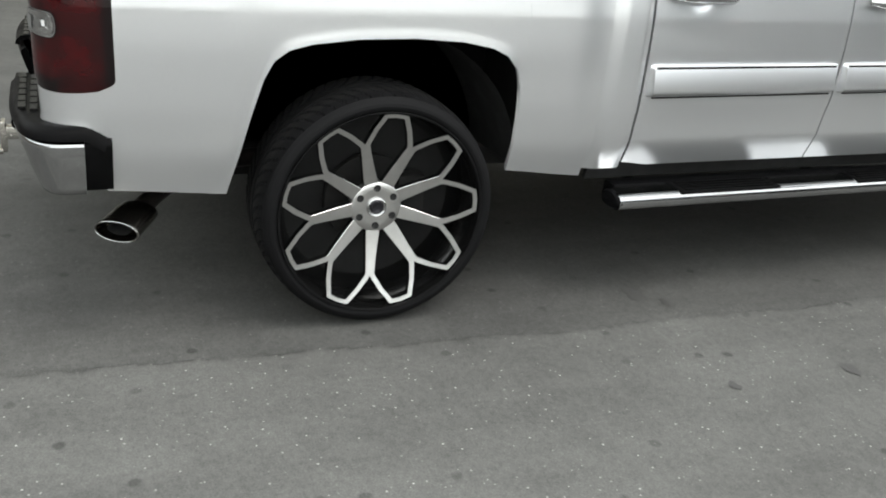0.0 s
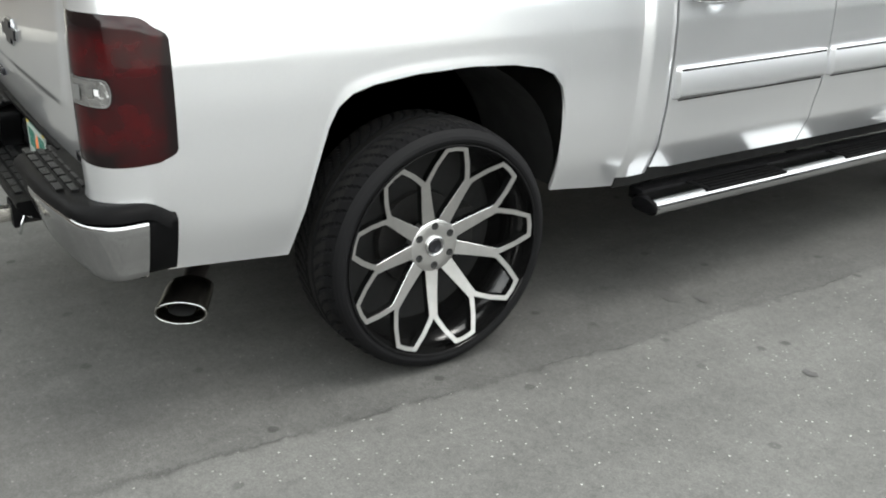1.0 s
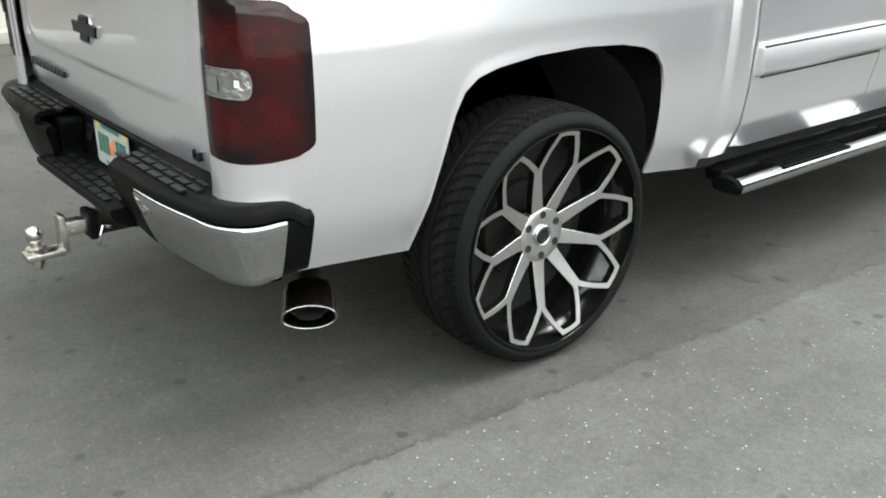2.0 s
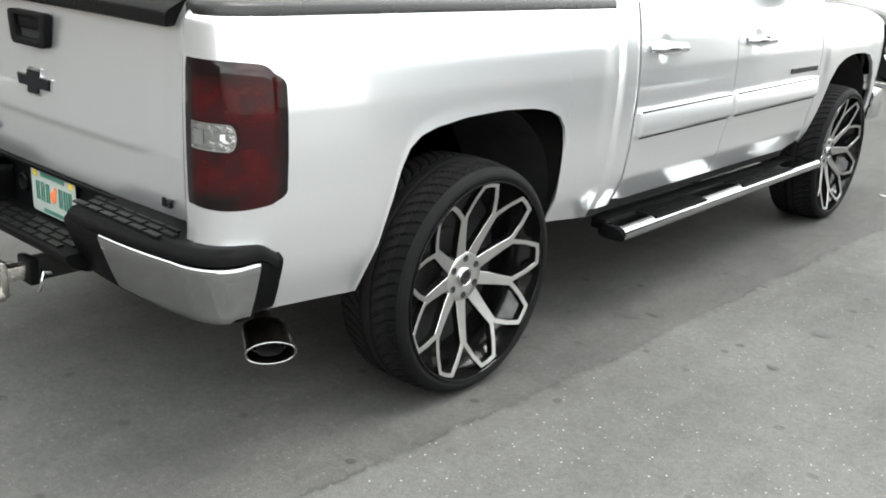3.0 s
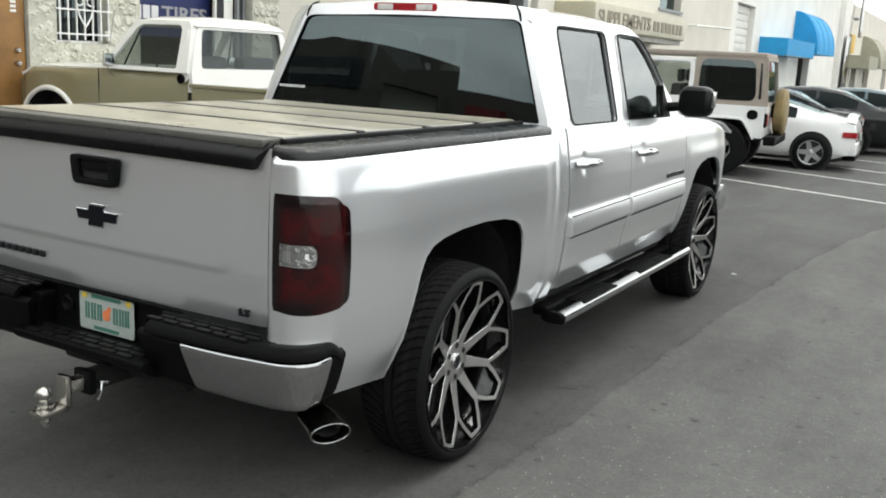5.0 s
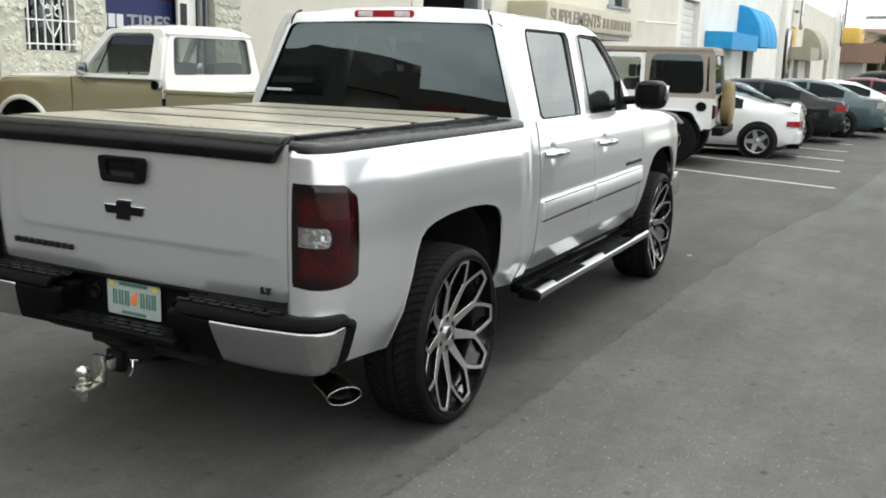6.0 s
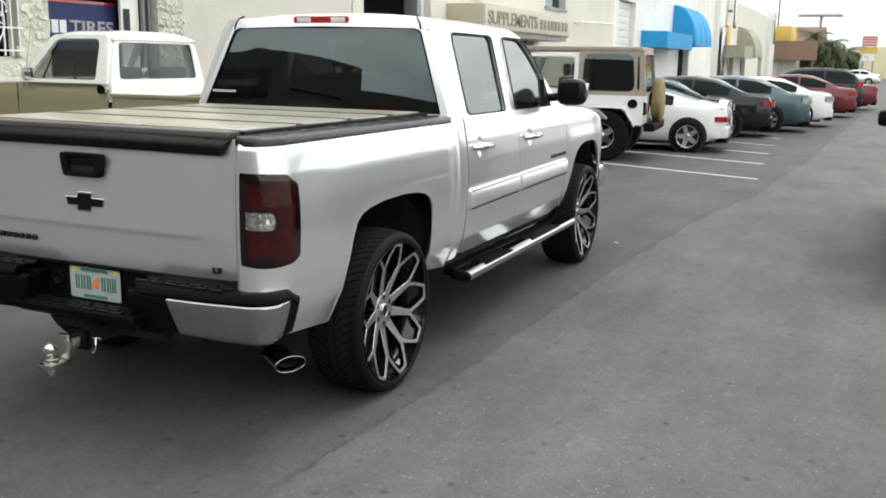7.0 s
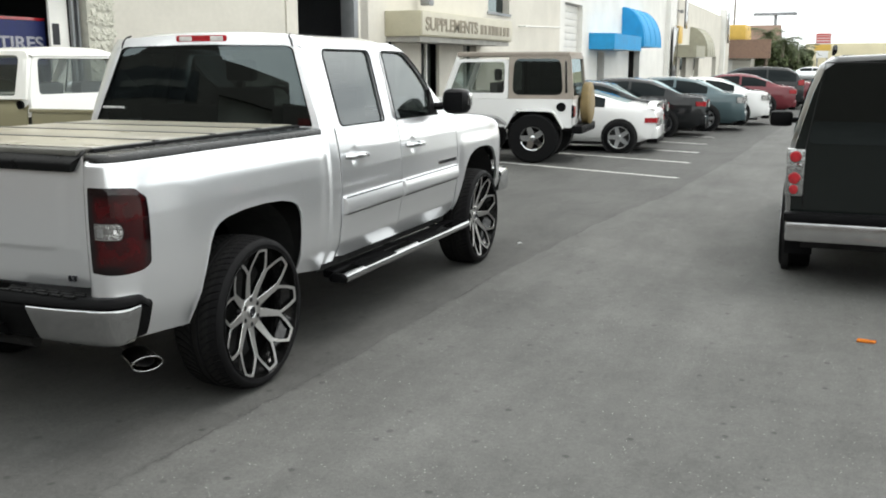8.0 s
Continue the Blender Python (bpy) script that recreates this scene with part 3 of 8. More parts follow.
def lamp_point(k, v, off, k0=0.0, k1=1.0, v0=0.0, v1=1.0):
    kk, vv = k0 + (k1 - k0) * k, v0 + (v1 - v0) * v
    s = 0.012 + kk * 1.028
    z0, z1 = 0.872 - 0.012 * math.sin(kk * math.pi) + 0.03 * (1 - math.sqrt(1 - max(0.0, (kk - 0.92) / 0.08) ** 2)), lamp_top(kk)
    z = z0 + (z1 - z0) * vv
    p, nv, kn = bed_plan(s)
    inset = (1.015 - side_x(z)) * (0.35 + 0.65 * kn)
    puff = 0.003 * (min(kk, 1 - kk, 0.08) / 0.08) * (min(vv, 1 - vv, 0.06) / 0.06)
    q = p + nv * (-inset - 0.0083 * kn + off + puff)
    return (q.x, q.y, z)


def tail_lamp(sign):
    def fix(bm):
        return bm if sign > 0 else mirrored(bm)
    kk, vv = [0, 0.03, 0.06] + lin(0.1, 0.86, 18) + [0.885, 0.91, 0.93, 0.95, 0.965, 0.98, 0.99, 0.996, 1], [0, 0.03, 0.06] + lin(0.1, 0.9, 14) + [0.94, 0.97, 1]
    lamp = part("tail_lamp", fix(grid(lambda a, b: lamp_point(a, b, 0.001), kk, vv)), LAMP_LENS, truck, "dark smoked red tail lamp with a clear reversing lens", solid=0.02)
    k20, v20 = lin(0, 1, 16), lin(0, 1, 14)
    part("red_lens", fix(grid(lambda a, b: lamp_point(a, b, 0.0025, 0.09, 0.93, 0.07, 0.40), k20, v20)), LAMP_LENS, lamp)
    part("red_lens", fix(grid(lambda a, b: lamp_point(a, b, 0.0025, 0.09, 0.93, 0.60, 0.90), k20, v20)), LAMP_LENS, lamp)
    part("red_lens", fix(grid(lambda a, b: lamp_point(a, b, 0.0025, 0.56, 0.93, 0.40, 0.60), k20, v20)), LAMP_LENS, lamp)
    # reversing lens: rounded outer end, with a bulb and bright facets behind it
    def lens_at(a, b, off, shrink=1.0, k0=0.10, k1=0.55):
        h = math.sqrt(max(0.0, 1 - (max(0.0, a - 0.78) / 0.22) ** 3)) if a > 0.78 else 1.0
        return lamp_point(k0 + (k1 - k0) * a, 0.5025 + (b - 0.5) * 0.165 * h * shrink, off)
    la, lb = lin(0, 0.78, 10) + lin(0.80, 1.0, 9), lin(0, 1, 9)
    part("lens_rim", fix(grid(lambda a, b: lens_at(a, b, 0.0045, 1.12, 0.09, 0.565), la, lb)), CHROME, lamp)
    part("reversing_lens", fix(grid(lambda a, b: lens_at(a, b, 0.007), la, lb)), CLEAR_LENS, lamp, "clear reversing lens")
    part("bulb", fix(grid(lambda a, b: lens_at(0.52 + 0.16 * a, 0.34 + 0.36 * b, 0.0095), lin(0, 1, 6), lin(0, 1, 6))), CHROME_DULL, lamp)
    part("lens_facet", fix(grid(lambda a, b: lens_at(0.70 + 0.10 * a, 0.42 + 0.26 * b, 0.0100), lin(0, 1, 6), lin(0, 1, 6))), BANNER_WHITE, lamp)
    part("lens_facet", fix(grid(lambda a, b: lens_at(0.10 + 0.24 * a, 0.16 + 0.60 * b, 0.0095), lin(0, 1, 6), lin(0, 1, 6))), CHROME, lamp)


tail_lamp(1)
tail_lamp(-1)


# rear bumper: plan of the outer face, from the middle to the end on the side
def bump_plan(s):
    """s from 0 at x = 0.53 to 1 at the chrome's end, 1.25 at the cap's end."""
    if s < 0.5:
        x = 0.528 + s / 0.5 * 0.332
        return Vector((x, -1.175 + 0.03 * ((x - 0.528) / 0.332) ** 2))
    if s < 0.8:
        a = (s - 0.5) / 0.3 * math.pi / 2
        return Vector((0.86 + 0.165 * math.sin(a), -1.02 - 0.125 * math.cos(a)))
    return Vector((1.025 - 0.01 * (s - 0.8), -1.02 + (s - 0.8) * 0.30))


BUMP_Z = [0.538, 0.543, 0.556, 0.60, 0.66, 0.697, 0.707, 0.715, 0.722]
BUMP_IN = [0.066, 0.052, 0.043, 0.028, 0.011, 0.002, 0.003, 0.010, 0.024]


def bump_point(s, z):
    p, q = bump_plan(s), bump_plan(s + 0.01)
    t = (q - p).normalized()
    nv = Vector((t.y, -t.x))
    p = p - nv * interp(z, BUMP_Z, BUMP_IN)
    sag = 0.02 * smoothstep(0.0, 0.5, s) if z < 0.545 else 0
    # the inner end of the chrome leans outwards towards the foot
    slant = 0.20 * (0.722 - z) * smoothstep(0.30, 0.0, s)
    return (p.x + slant, p.y, z - sag * 0.5)


chrome_bm = grid(bump_point, lin(0.0, 1.0, 40), BUMP_Z)
cap_bm = grid(lambda s, z: bump_point(s, 0.545 + (z - 0.538) * 0.96), lin(1.003, 1.27, 8), BUMP_Z)
left_chrome = grid(bump_point, lin(0.06, 1.0, 38), BUMP_Z)
bumper = part("rear_bumper", mirrored(left_chrome), BUMPER_CHROME, truck, "chrome rear step bumper with black pads", solid=0.004)
part("chrome_corner", chrome_bm, BUMPER_CHROME, bumper, solid=0.004)
part("end_cap", mirrored(cap_bm), PAD_PLASTIC, bumper, solid=0.01)
part("end_cap", cap_bm, PAD_PLASTIC, bumper, solid=0.01)


def top_pad(sign):
    """The black step pad from the plate recess to the side, with its rolled edge."""
    bm = bmesh.new()
    ss = lin(-0.28, 1.20, 50)
    rows = []
    for s in ss:
        p = bump_plan(max(s, 0)) if s >= 0 else Vector((0.528 + s * 0.6, -1.175))
        tn = (bump_plan(max(s, 0) + 0.01) - bump_plan(max(s, 0))).normalized()
        p = p - Vector((tn.y, -tn.x)) * 0.016
        inner = Vector((min(p.x, 0.80), -1.01)) if s < 0.62 else Vector((interp(s, [0.62, 0.8, 1.27], [0.83, 0.90, 0.965]), interp(s, [0.62, 0.8, 1.27], [-1.04, -0.96, -0.87])))
        row = []
        for k, zz in ((0.0, 0.778), (0.2, 0.756), (0.5, 0.742), (0.8, 0.742), (0.93, 0.740), (0.99, 0.732), (1.0, 0.72)):
            q = inner + (p - inner) * k
            row.append(bm.verts.new((sign * q.x, q.y, zz - 0.04 * smoothstep(0.98, 1.24, s))))
        rows.append(row)
    for a, b in zip(rows, rows[1:]):
        for i in range(len(a) - 1):
            q = (a[i], b[i], b[i + 1], a[i + 1])
            bm.faces.new(q if sign > 0 else q[::-1])
    return bm


def treads(x0, x1, y0, y1, z, nx, ny, parent, gap=0.012):
    """Raised blocks of a step pad, each a part of its own on one mesh."""
    dx, dy = (x1 - x0) / nx, (y1 - y0) / ny
    first = None
    for i in range(nx):
        for j in range(ny):
            if first is None:
                first = part("tread", box(0, dx - gap, 0, dy - gap, 0, 0.007), TREAD_PLASTIC, parent, smooth=False)
                ob = first
            else:
                ob = new("tread", first.data)
                ob.parent = parent
            ob.location = (x0 + (i + (0.35 if j % 2 else 0)) * dx + gap / 2, y0 + j * dy + gap / 2, z)


for sg in (1, -1):
    part("step_pad", top_pad(sg), PAD_PLASTIC, bumper, "black textured step pad", solid=0.02)
    treads(0.33 if sg > 0 else -0.80, 0.80 if sg > 0 else -0.33, -1.150, -1.045, 0.762, 6, 3, bumper, 0.014)
    # cheeks beside the plate recess
    shape = rounded([(0.290, 0.735), (0.530, 0.735), (0.548, 0.64), (0.580, 0.535), (0.30, 0.545), (0.330, 0.62)], [0.03, 0.004, 0.004, 0.012, 0.02, 0.03], 4)
    ck = prism(shape, lambda u, v: (sg * u, -1.03, v), (0, -0.075, 0))
    part("recess_cheek", ck, PAD_PLASTIC, bumper, bevel=0.012)
    face = grid(bump_point, lin(-0.345, -0.006 if sg > 0 else 0.054, 14), BUMP_Z)
    part("recess_cheek", face if sg > 0 else mirrored(face), PAD_PLASTIC, bumper, solid=0.03)
part("recess_back", box(-0.42, 0.42, -1.022, -1.010, 0.53, 0.76), BLACK_PLASTIC, bumper, smooth=False)
part("lower_step", prism(rounded([(-1.02, 0.603), (-1.190, 0.603), (-1.186, 0.572), (-1.125, 0.536), (-1.02, 0.536)], [0.002, 0.012, 0.02, 0.02, 0.002], 4), lambda u, v: (-0.36, u, v), (0.72, 0, 0)), PAD_PLASTIC, bumper, "black lower step below the plate")
treads(-0.31, 0.28, -1.18, -1.07, 0.603, 7, 3, bumper, 0.013)
part("top_band", box(-0.47, 0.42, -1.055, -1.012, 0.766, 0.779, bevel=0.004), PAD_PLASTIC, bumper)
for x in (-0.235, 0.235):
    part("plate_lamp", lathe([(-1.022, 0.034), (-1.032, 0.034), (-1.036, 0.028), (-1.030, 0.020), (-1.026, 0.0)], 20, "y", (x, 0, 0.69)), BLACK_PLASTIC, bumper)

# licence plate with plain bars in place of characters
PLATE_WHITE = material("plate_white", (0.37, 0.41, 0.38), 0.4, vary=0.12, scale=25)
PLATE_GREEN = material("plate_green", (0.05, 0.17, 0.13), 0.4)
PLATE_ORANGE = material("plate_orange", (0.72, 0.2, 0.07), 0.45, vary=0.2, scale=40)
PLATE_YELLOW = material("plate_yellow", (0.75, 0.55, 0.06), 0.45)
lp = part("licence_plate", prism(rounded([(-0.152, 0.764), (0.152, 0.764), (0.152, 0.612), (-0.152, 0.612)], 0.012, 3), lambda u, v: (u, -1.0360, v), (0, -0.003, 0)), PLATE_WHITE, truck, "white licence plate with green bars and an orange mark", smooth=False)
for x in (-0.118, -0.103, -0.084, -0.068, -0.049, -0.034, 0.040, 0.055, 0.073, 0.088, 0.104, 0.118):
    part("plate_bar", box(x, x + 0.008, -1.0415, -1.0392, 0.656, 0.722), PLATE_GREEN, lp, smooth=False)
part("plate_mark", lathe([(-1.0392, 0.022), (-1.0412, 0.020), (-1.0414, 0.0)], 14, "y", (0.0, 0, 0.683)), PLATE_ORANGE, lp, smooth=False)
part("plate_mark", lathe([(-1.0392, 0.012), (-1.0408, 0.011), (-1.0410, 0.0)], 10, "y", (0.016, 0, 0.708)), PLATE_ORANGE, lp, smooth=False)
for x in (-0.135, 0.112):
    part("plate_sticker", box(x, x + 0.026, -1.0410, -1.0392, 0.738, 0.758), PLATE_YELLOW, lp, smooth=False)
part("plate_bar", box(-0.08, 0.08, -1.0410, -1.0392, 0.742, 0.757), PLATE_GREEN, lp, smooth=False)
part("plate_bar", box(-0.07, 0.07, -1.0410, -1.0392, 0.619, 0.632), PLATE_GREEN, lp, smooth=False)

# tow hitch
hitch = part("tow_hitch", box(-0.036, 0.036, -1.15, -0.85, 0.415, 0.487, bevel=0.006), UNDER, truck, "black receiver with a silver ball mount")
part("receiver_collar", box(-0.046, 0.046, -1.16, -1.13, 0.405, 0.497, bevel=0.006), BLACK_PLASTIC, hitch)
part("cross_tube", tube([(-0.34, -0.94, 0.455), (0.34, -0.94, 0.455)], 0.03, 12), UNDER, hitch)
mount = bmesh.new()
box(-0.025, 0.025, -1.235, -1.12, 0.426, 0.476, mount, bevel=0.004)
box(-0.03, 0.03, -1.250, -1.226, 0.374, 0.500, mount, bevel=0.006)
box(-0.036, 0.036, -1.365, -1.242, 0.369, 0.391, mount, bevel=0.006)
part("ball_mount", mount, HITCH_STEEL, hitch, "silver ball mount")
part("ball", lathe([(0.418, 0.030), (0.432, 0.032), (0.436, 0.018), (0.452, 0.016), (0.458, 0.022), (0.468, 0.027), (0.482, 0.028), (0.496, 0.022), (0.504, 0.010), (0.506, 0.0)], 20, "z", (0, -1.324, -0.027)), HITCH_STEEL, hitch)
part("ball_nut", lathe([(0.395, 0.022), (0.375, 0.022), (0.370, 0.012), (0.355, 0.011), (0.355, 0.0)], 8, "z", (0, -1.324, -0.027)), HITCH_STEEL, hitch, smooth=False)
part("hitch_pin", tube([(0.075, -1.10, 0.45), (0.06, -1.115, 0.45), (-0.07, -1.115, 0.45)], 0.008, 8), CHROME, hitch)
part("pin_clip", tube([(0.07, -1.125, 0.455), (0.085, -1.14, 0.43), (0.082, -1.15, 0.395), (0.074, -1.15, 0.40)], 0.005, 6), CHROME, hitch)

# exhaust
ex_dir = Vector((0.82, -0.48, -0.10)).normalized()
ex_end = Vector((0.962, -0.880, 0.395))
ex_side = ex_dir.cross(Vector((0, 0, 1))).normalized()
ex_up = ex_side.cross(ex_dir)


def oval_tip(r0, r1, deep, slope):
    bm = bmesh.new()
    n = 32
    rings = []
    for o, k in ((-0.17, 0.80), (-0.16, 0.92), (-0.12, 0.97), (-0.03, 0.99), (-0.006, 1.04), (0.0, 1.03), (0.001, 0.94), (-0.006, 0.90), (-0.08, 0.88), (-0.08, 0.70), (-0.04, 0.69), (-0.04, 0.65), (-deep, 0.62)):
        ring = []
        for i in range(n):
            a = 2 * math.pi * i / n
            q = ex_end + ex_dir * (o + slope * math.sin(a) * (1 if o > -0.05 else 0.2)) + ex_side * r0 * k * math.cos(a) + ex_up * r1 * k * math.sin(a)
            ring.append(bm.verts.new(q))
        rings.append(ring)
    for a, b in zip(rings, rings[1:]):
        for i in range(n):
            bm.faces.new((a[i], a[(i + 1) % n], b[(i + 1) % n], b[i]))
    return bm


exhaust = part("exhaust_tip", oval_tip(0.076, 0.038, 0.12, 0.002), DARK_CHROME, truck, "polished oval exhaust tip")
rim = tube([ex_end + ex_dir * (0.001 + 0.002 * math.sin(a)) + ex_side * 0.076 * math.cos(a) + ex_up * 0.038 * math.sin(a) for a in lin(0, 2 * math.pi, 33)], 0.0015, 6)
part("tip_rim", rim, CHROME_DULL, exhaust, "bright rolled rim")
part("exhaust_baffle", lathe([(0.03, 0.0), (0.03, 1.0), (0.115, 1.0)], 24, "x"), LINER, exhaust).matrix_basis = Matrix.Translation(ex_end - ex_dir * 0.13) @ Matrix((ex_dir, ex_side, ex_up)).transposed().to_4x4() @ Matrix.Diagonal((1, 0.0390, 0.0200, 1))
part("exhaust_pipe", tube([ex_end - ex_dir * 0.17, ex_end - ex_dir * 0.3, (0.55, -0.55, 0.48), (0.48, 0.2, 0.52), (0.45, 1.2, 0.46)], 0.034, 12), RUST, truck)

# chassis seen below the body
part("frame_rail", box(0.40, 0.48, -0.80, 4.4, 0.40, 0.52, bevel=0.01), UNDER, truck)
part("frame_rail", box(-0.48, -0.40, -0.80, 4.4, 0.40, 0.52, bevel=0.01), UNDER, truck)
part("rear_axle", tube([(-0.75, 0, 0.445), (0.75, 0, 0.445)], 0.05, 14), UNDER, truck)
part("differential", lathe([(-0.16, 0.0), (-0.15, 0.08), (-0.08, 0.15), (0.08, 0.15), (0.15, 0.08), (0.16, 0.0)], 20, "y", (0, 0, 0.445)), UNDER, truck)
part("spare_tyre", lathe([(0.44, 0.16), (0.42, 0.24), (0.44, 0.36), (0.50, 0.385), (0.58, 0.36), (0.60, 0.24), (0.58, 0.16)], 32, "z", (0, -0.55, -0.02)), RUBBER, truck)
part("front_axle", tube([(-0.75, 3.645, 0.445), (0.75, 3.645, 0.445)], 0.05, 14), UNDER, truck)


# ---- wheels: nine split spokes ----
WHEEL_BLACK = material("black_wheel_paint", (0.005, 0.005, 0.005), 0.2, coat=0.5, vary=0.2, scale=10, spec=0.4)


def wheel_mesh_parts(loc, sign, turn, label):
    """A wheel in its own frame: x outward, hub at the origin."""
    R = 0.434
    m = Matrix.Translation(loc) @ (Matrix.Identity(4) if sign > 0 else Matrix.Rotation(math.pi, 4, "Z")) @ Matrix.Rotation(radians(turn), 4, "X")
    # barrel, lip to back
    barrel = lathe([(0.082, 0.374), (0.088, 0.372), (0.087, 0.3675), (0.070, 0.3655), (0.036, 0.3630), (0.022, 0.352), (-0.03, 0.326), (-0.10, 0.318), (-0.16, 0.325), (-0.19, 0.345), (-0.20, 0.36)], 72)
    wh = part("wheel", barrel, WHEEL_BLACK, truck, label)
    wh.matrix_basis = m
    # tyre with carved tread
    side = [(0.072, 0.367), (0.080, 0.373), (0.085, 0.380), (0.087, 0.389), (0.084, 0.399), (0.077, 0.410), (0.066, 0.419)]
    xs = lin(0.056, -0.188, 41)
    tail = [(-0.198, 0.421), (-0.209, 0.411), (-0.216, 0.399), (-0.218, 0.386), (-0.214, 0.372), (-0.205, 0.360), (-0.19, 0.352)]
    n = 372
    bm = bmesh.new()
    rings = []
    for o, r in side + [(x, None) for x in xs] + tail:
        ring = []
        for k in range(n):
            rr = r
            if rr is None:
                c = (o + 0.065) / 0.125
                rr = R - 0.006 * c * c - 0.008 * max(0.0, c) ** 3
                ac = abs(c)
                # two ring grooves and swept chevron sipes
                groove = abs(ac - 0.16) < 0.05
                ph = (k / n * 62 + 2.3 * ac + 0.35 * math.sin(3.6 * ac)) % 1.0
                if groove or (ph < 0.2 and ac > 0.24):
                    rr -= 0.006
            a = 2 * math.pi * k / n
            # flattened where it stands on the ground
            flat = m.to_3x3() @ Vector((0, rr * math.cos(a), rr * math.sin(a)))
            rr *= min(1.0, 0.430 / max(0.01, -flat.z))
            ring.append(bm.verts.new((o, rr * math.cos(a), rr * math.sin(a))))
        rings.append(ring)
    top = range(len(side) - 1, len(side) + len(xs))
    for i, (a, b) in enumerate(zip(rings, rings[1:])):
        for k in range(n):
            q = (a[k], a[(k + 1) % n], b[(k + 1) % n], b[k])
            high = all(v.co.yz.length > R - 0.0055 for v in q)
            bm.faces.new(q).material_index = 1 if i in top and high else 0
    part("tyre", bm, RUBBER, wh, "low-profile black tyre with chevron tread", smooth=False).data.materials.append(TREAD_RUBBER)
    part("rim_lip", lathe([(0.086, 0.365), (0.0885, 0.367), (0.0885, 0.370), (0.086, 0.372)], 72), BLACK_PLASTIC, wh)

    # spokes: dish from the hub out to the rim
    def dish(r):
        return -0.012 + 0.085 * (min(r, 0.36) / 0.352) ** 1.35

    def pt(r, a):
        return (r * math.cos(a), r * math.sin(a))

    step = 2 * math.pi / 9
    for k in range(9):
        f = radians(25) + k * step

        def band(path, widths, bm):
            """A flat-topped bar along 2D points."""
            tops = []
            for i, p in enumerate(path):
                p = Vector(p)
                q0, q1 = Vector(path[max(i - 1, 0)]), Vector(path[min(i + 1, len(path) - 1)])
                t = (q1 - q0).normalized()
                nv = Vector((-t.y, t.x)) * widths[i] / 2
                row = []
                for e, dz in ((-1, -0.028), (-1, -0.0015), (-0.93, 0.0), (0.93, 0.0), (1, -0.0015), (1, -0.028)):
                    q = p + nv * e
                    row.append(bm.verts.new((dish(q.length) + dz, q.x, q.y)))
                tops.append(row)
            for a, b in zip(tops, tops[1:]):
                for i in range(5):
                    bm.faces.new((a[i], a[i + 1], b[i + 1], b[i])).material_index = 1 if i in (0, 4) else 0
            bm.faces.new(tops[0]).material_index = 1
            bm.faces.new(tops[-1][::-1]).material_index = 1

        sb = bmesh.new()
        band([pt(r, f) for r in (0.060, 0.085, 0.12, 0.16, 0.20, 0.250)], [0.052, 0.052, 0.048, 0.043, 0.038, 0.034], sb)
        for e in (-1, 1):
            tip = f + e * (step / 2 - 0.098)
            band([pt(0.243, f + e * 0.018), pt(0.262, f + e * 0.060), pt(0.305, f + e * 0.150), pt(0.356, tip)], [0.020, 0.0185, 0.0175, 0.017], sb)
        a0, a1 = f + step / 2 - 0.105, f + step / 2 + 0.105
        band([pt(0.353, a0), pt(0.3545, (a0 + a1) / 2), pt(0.353, a1)], [0.0145, 0.0145, 0.0145], sb)
        part("spoke", sb, MACHINED, wh, "machined silver split spoke" if k == 0 else "", smooth=False).data.materials.append(WHEEL_BLACK)
    part("hub_face", lathe([(-0.03, 0.093), (0.001, 0.093), (0.0045, 0.088), (0.0035, 0.06), (0.0015, 0.0)], 48), MACHINED, wh)
    part("centre_cap", lathe([(0.0, 0.037), (0.010, 0.036), (0.013, 0.032), (0.010, 0.028), (0.010, 0.0)], 28), CHROME_DULL, wh, "grey centre cap")
    part("cap_disc", lathe([(0.0105, 0.026), (0.0125, 0.024), (0.0125, 0.017), (0.011, 0.015), (0.011, 0.0)], 24), BADGE_DARK, wh)
    # raised black discs stand in for the shade inside the lug recesses
    for k in range(6):
        a = radians(30 + 60 * k)
        part("lug_hole", lathe([(0.002, 0.0135), (0.0062, 0.0130), (0.0056, 0.0115), (0.0045, 0.0)], 14, "x", (0, 0.071 * math.cos(a), 0.071 * math.sin(a))), LINER, wh)
    # black backing disc and near-black brakes put the shade behind spokes into colour
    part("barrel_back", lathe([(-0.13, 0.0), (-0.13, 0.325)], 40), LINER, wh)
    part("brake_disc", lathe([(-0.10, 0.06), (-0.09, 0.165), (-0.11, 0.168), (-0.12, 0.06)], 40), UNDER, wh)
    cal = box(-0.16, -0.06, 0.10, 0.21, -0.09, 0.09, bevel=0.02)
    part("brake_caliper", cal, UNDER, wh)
    return wh


WHEEL_X = 0.962
wheel_mesh_parts((WHEEL_X, 0, 0.430), 1, 0, "black wheel with nine machined split spokes")
wheel_mesh_parts((WHEEL_X, 3.645, 0.430), 1, 14, "black wheel with nine machined split spokes")
wheel_mesh_parts((-WHEEL_X, 0, 0.430), -1, 9, "black wheel with nine machined split spokes")
wheel_mesh_parts((-WHEEL_X, 3.645, 0.430), -1, 21, "black wheel with nine machined split spokes")


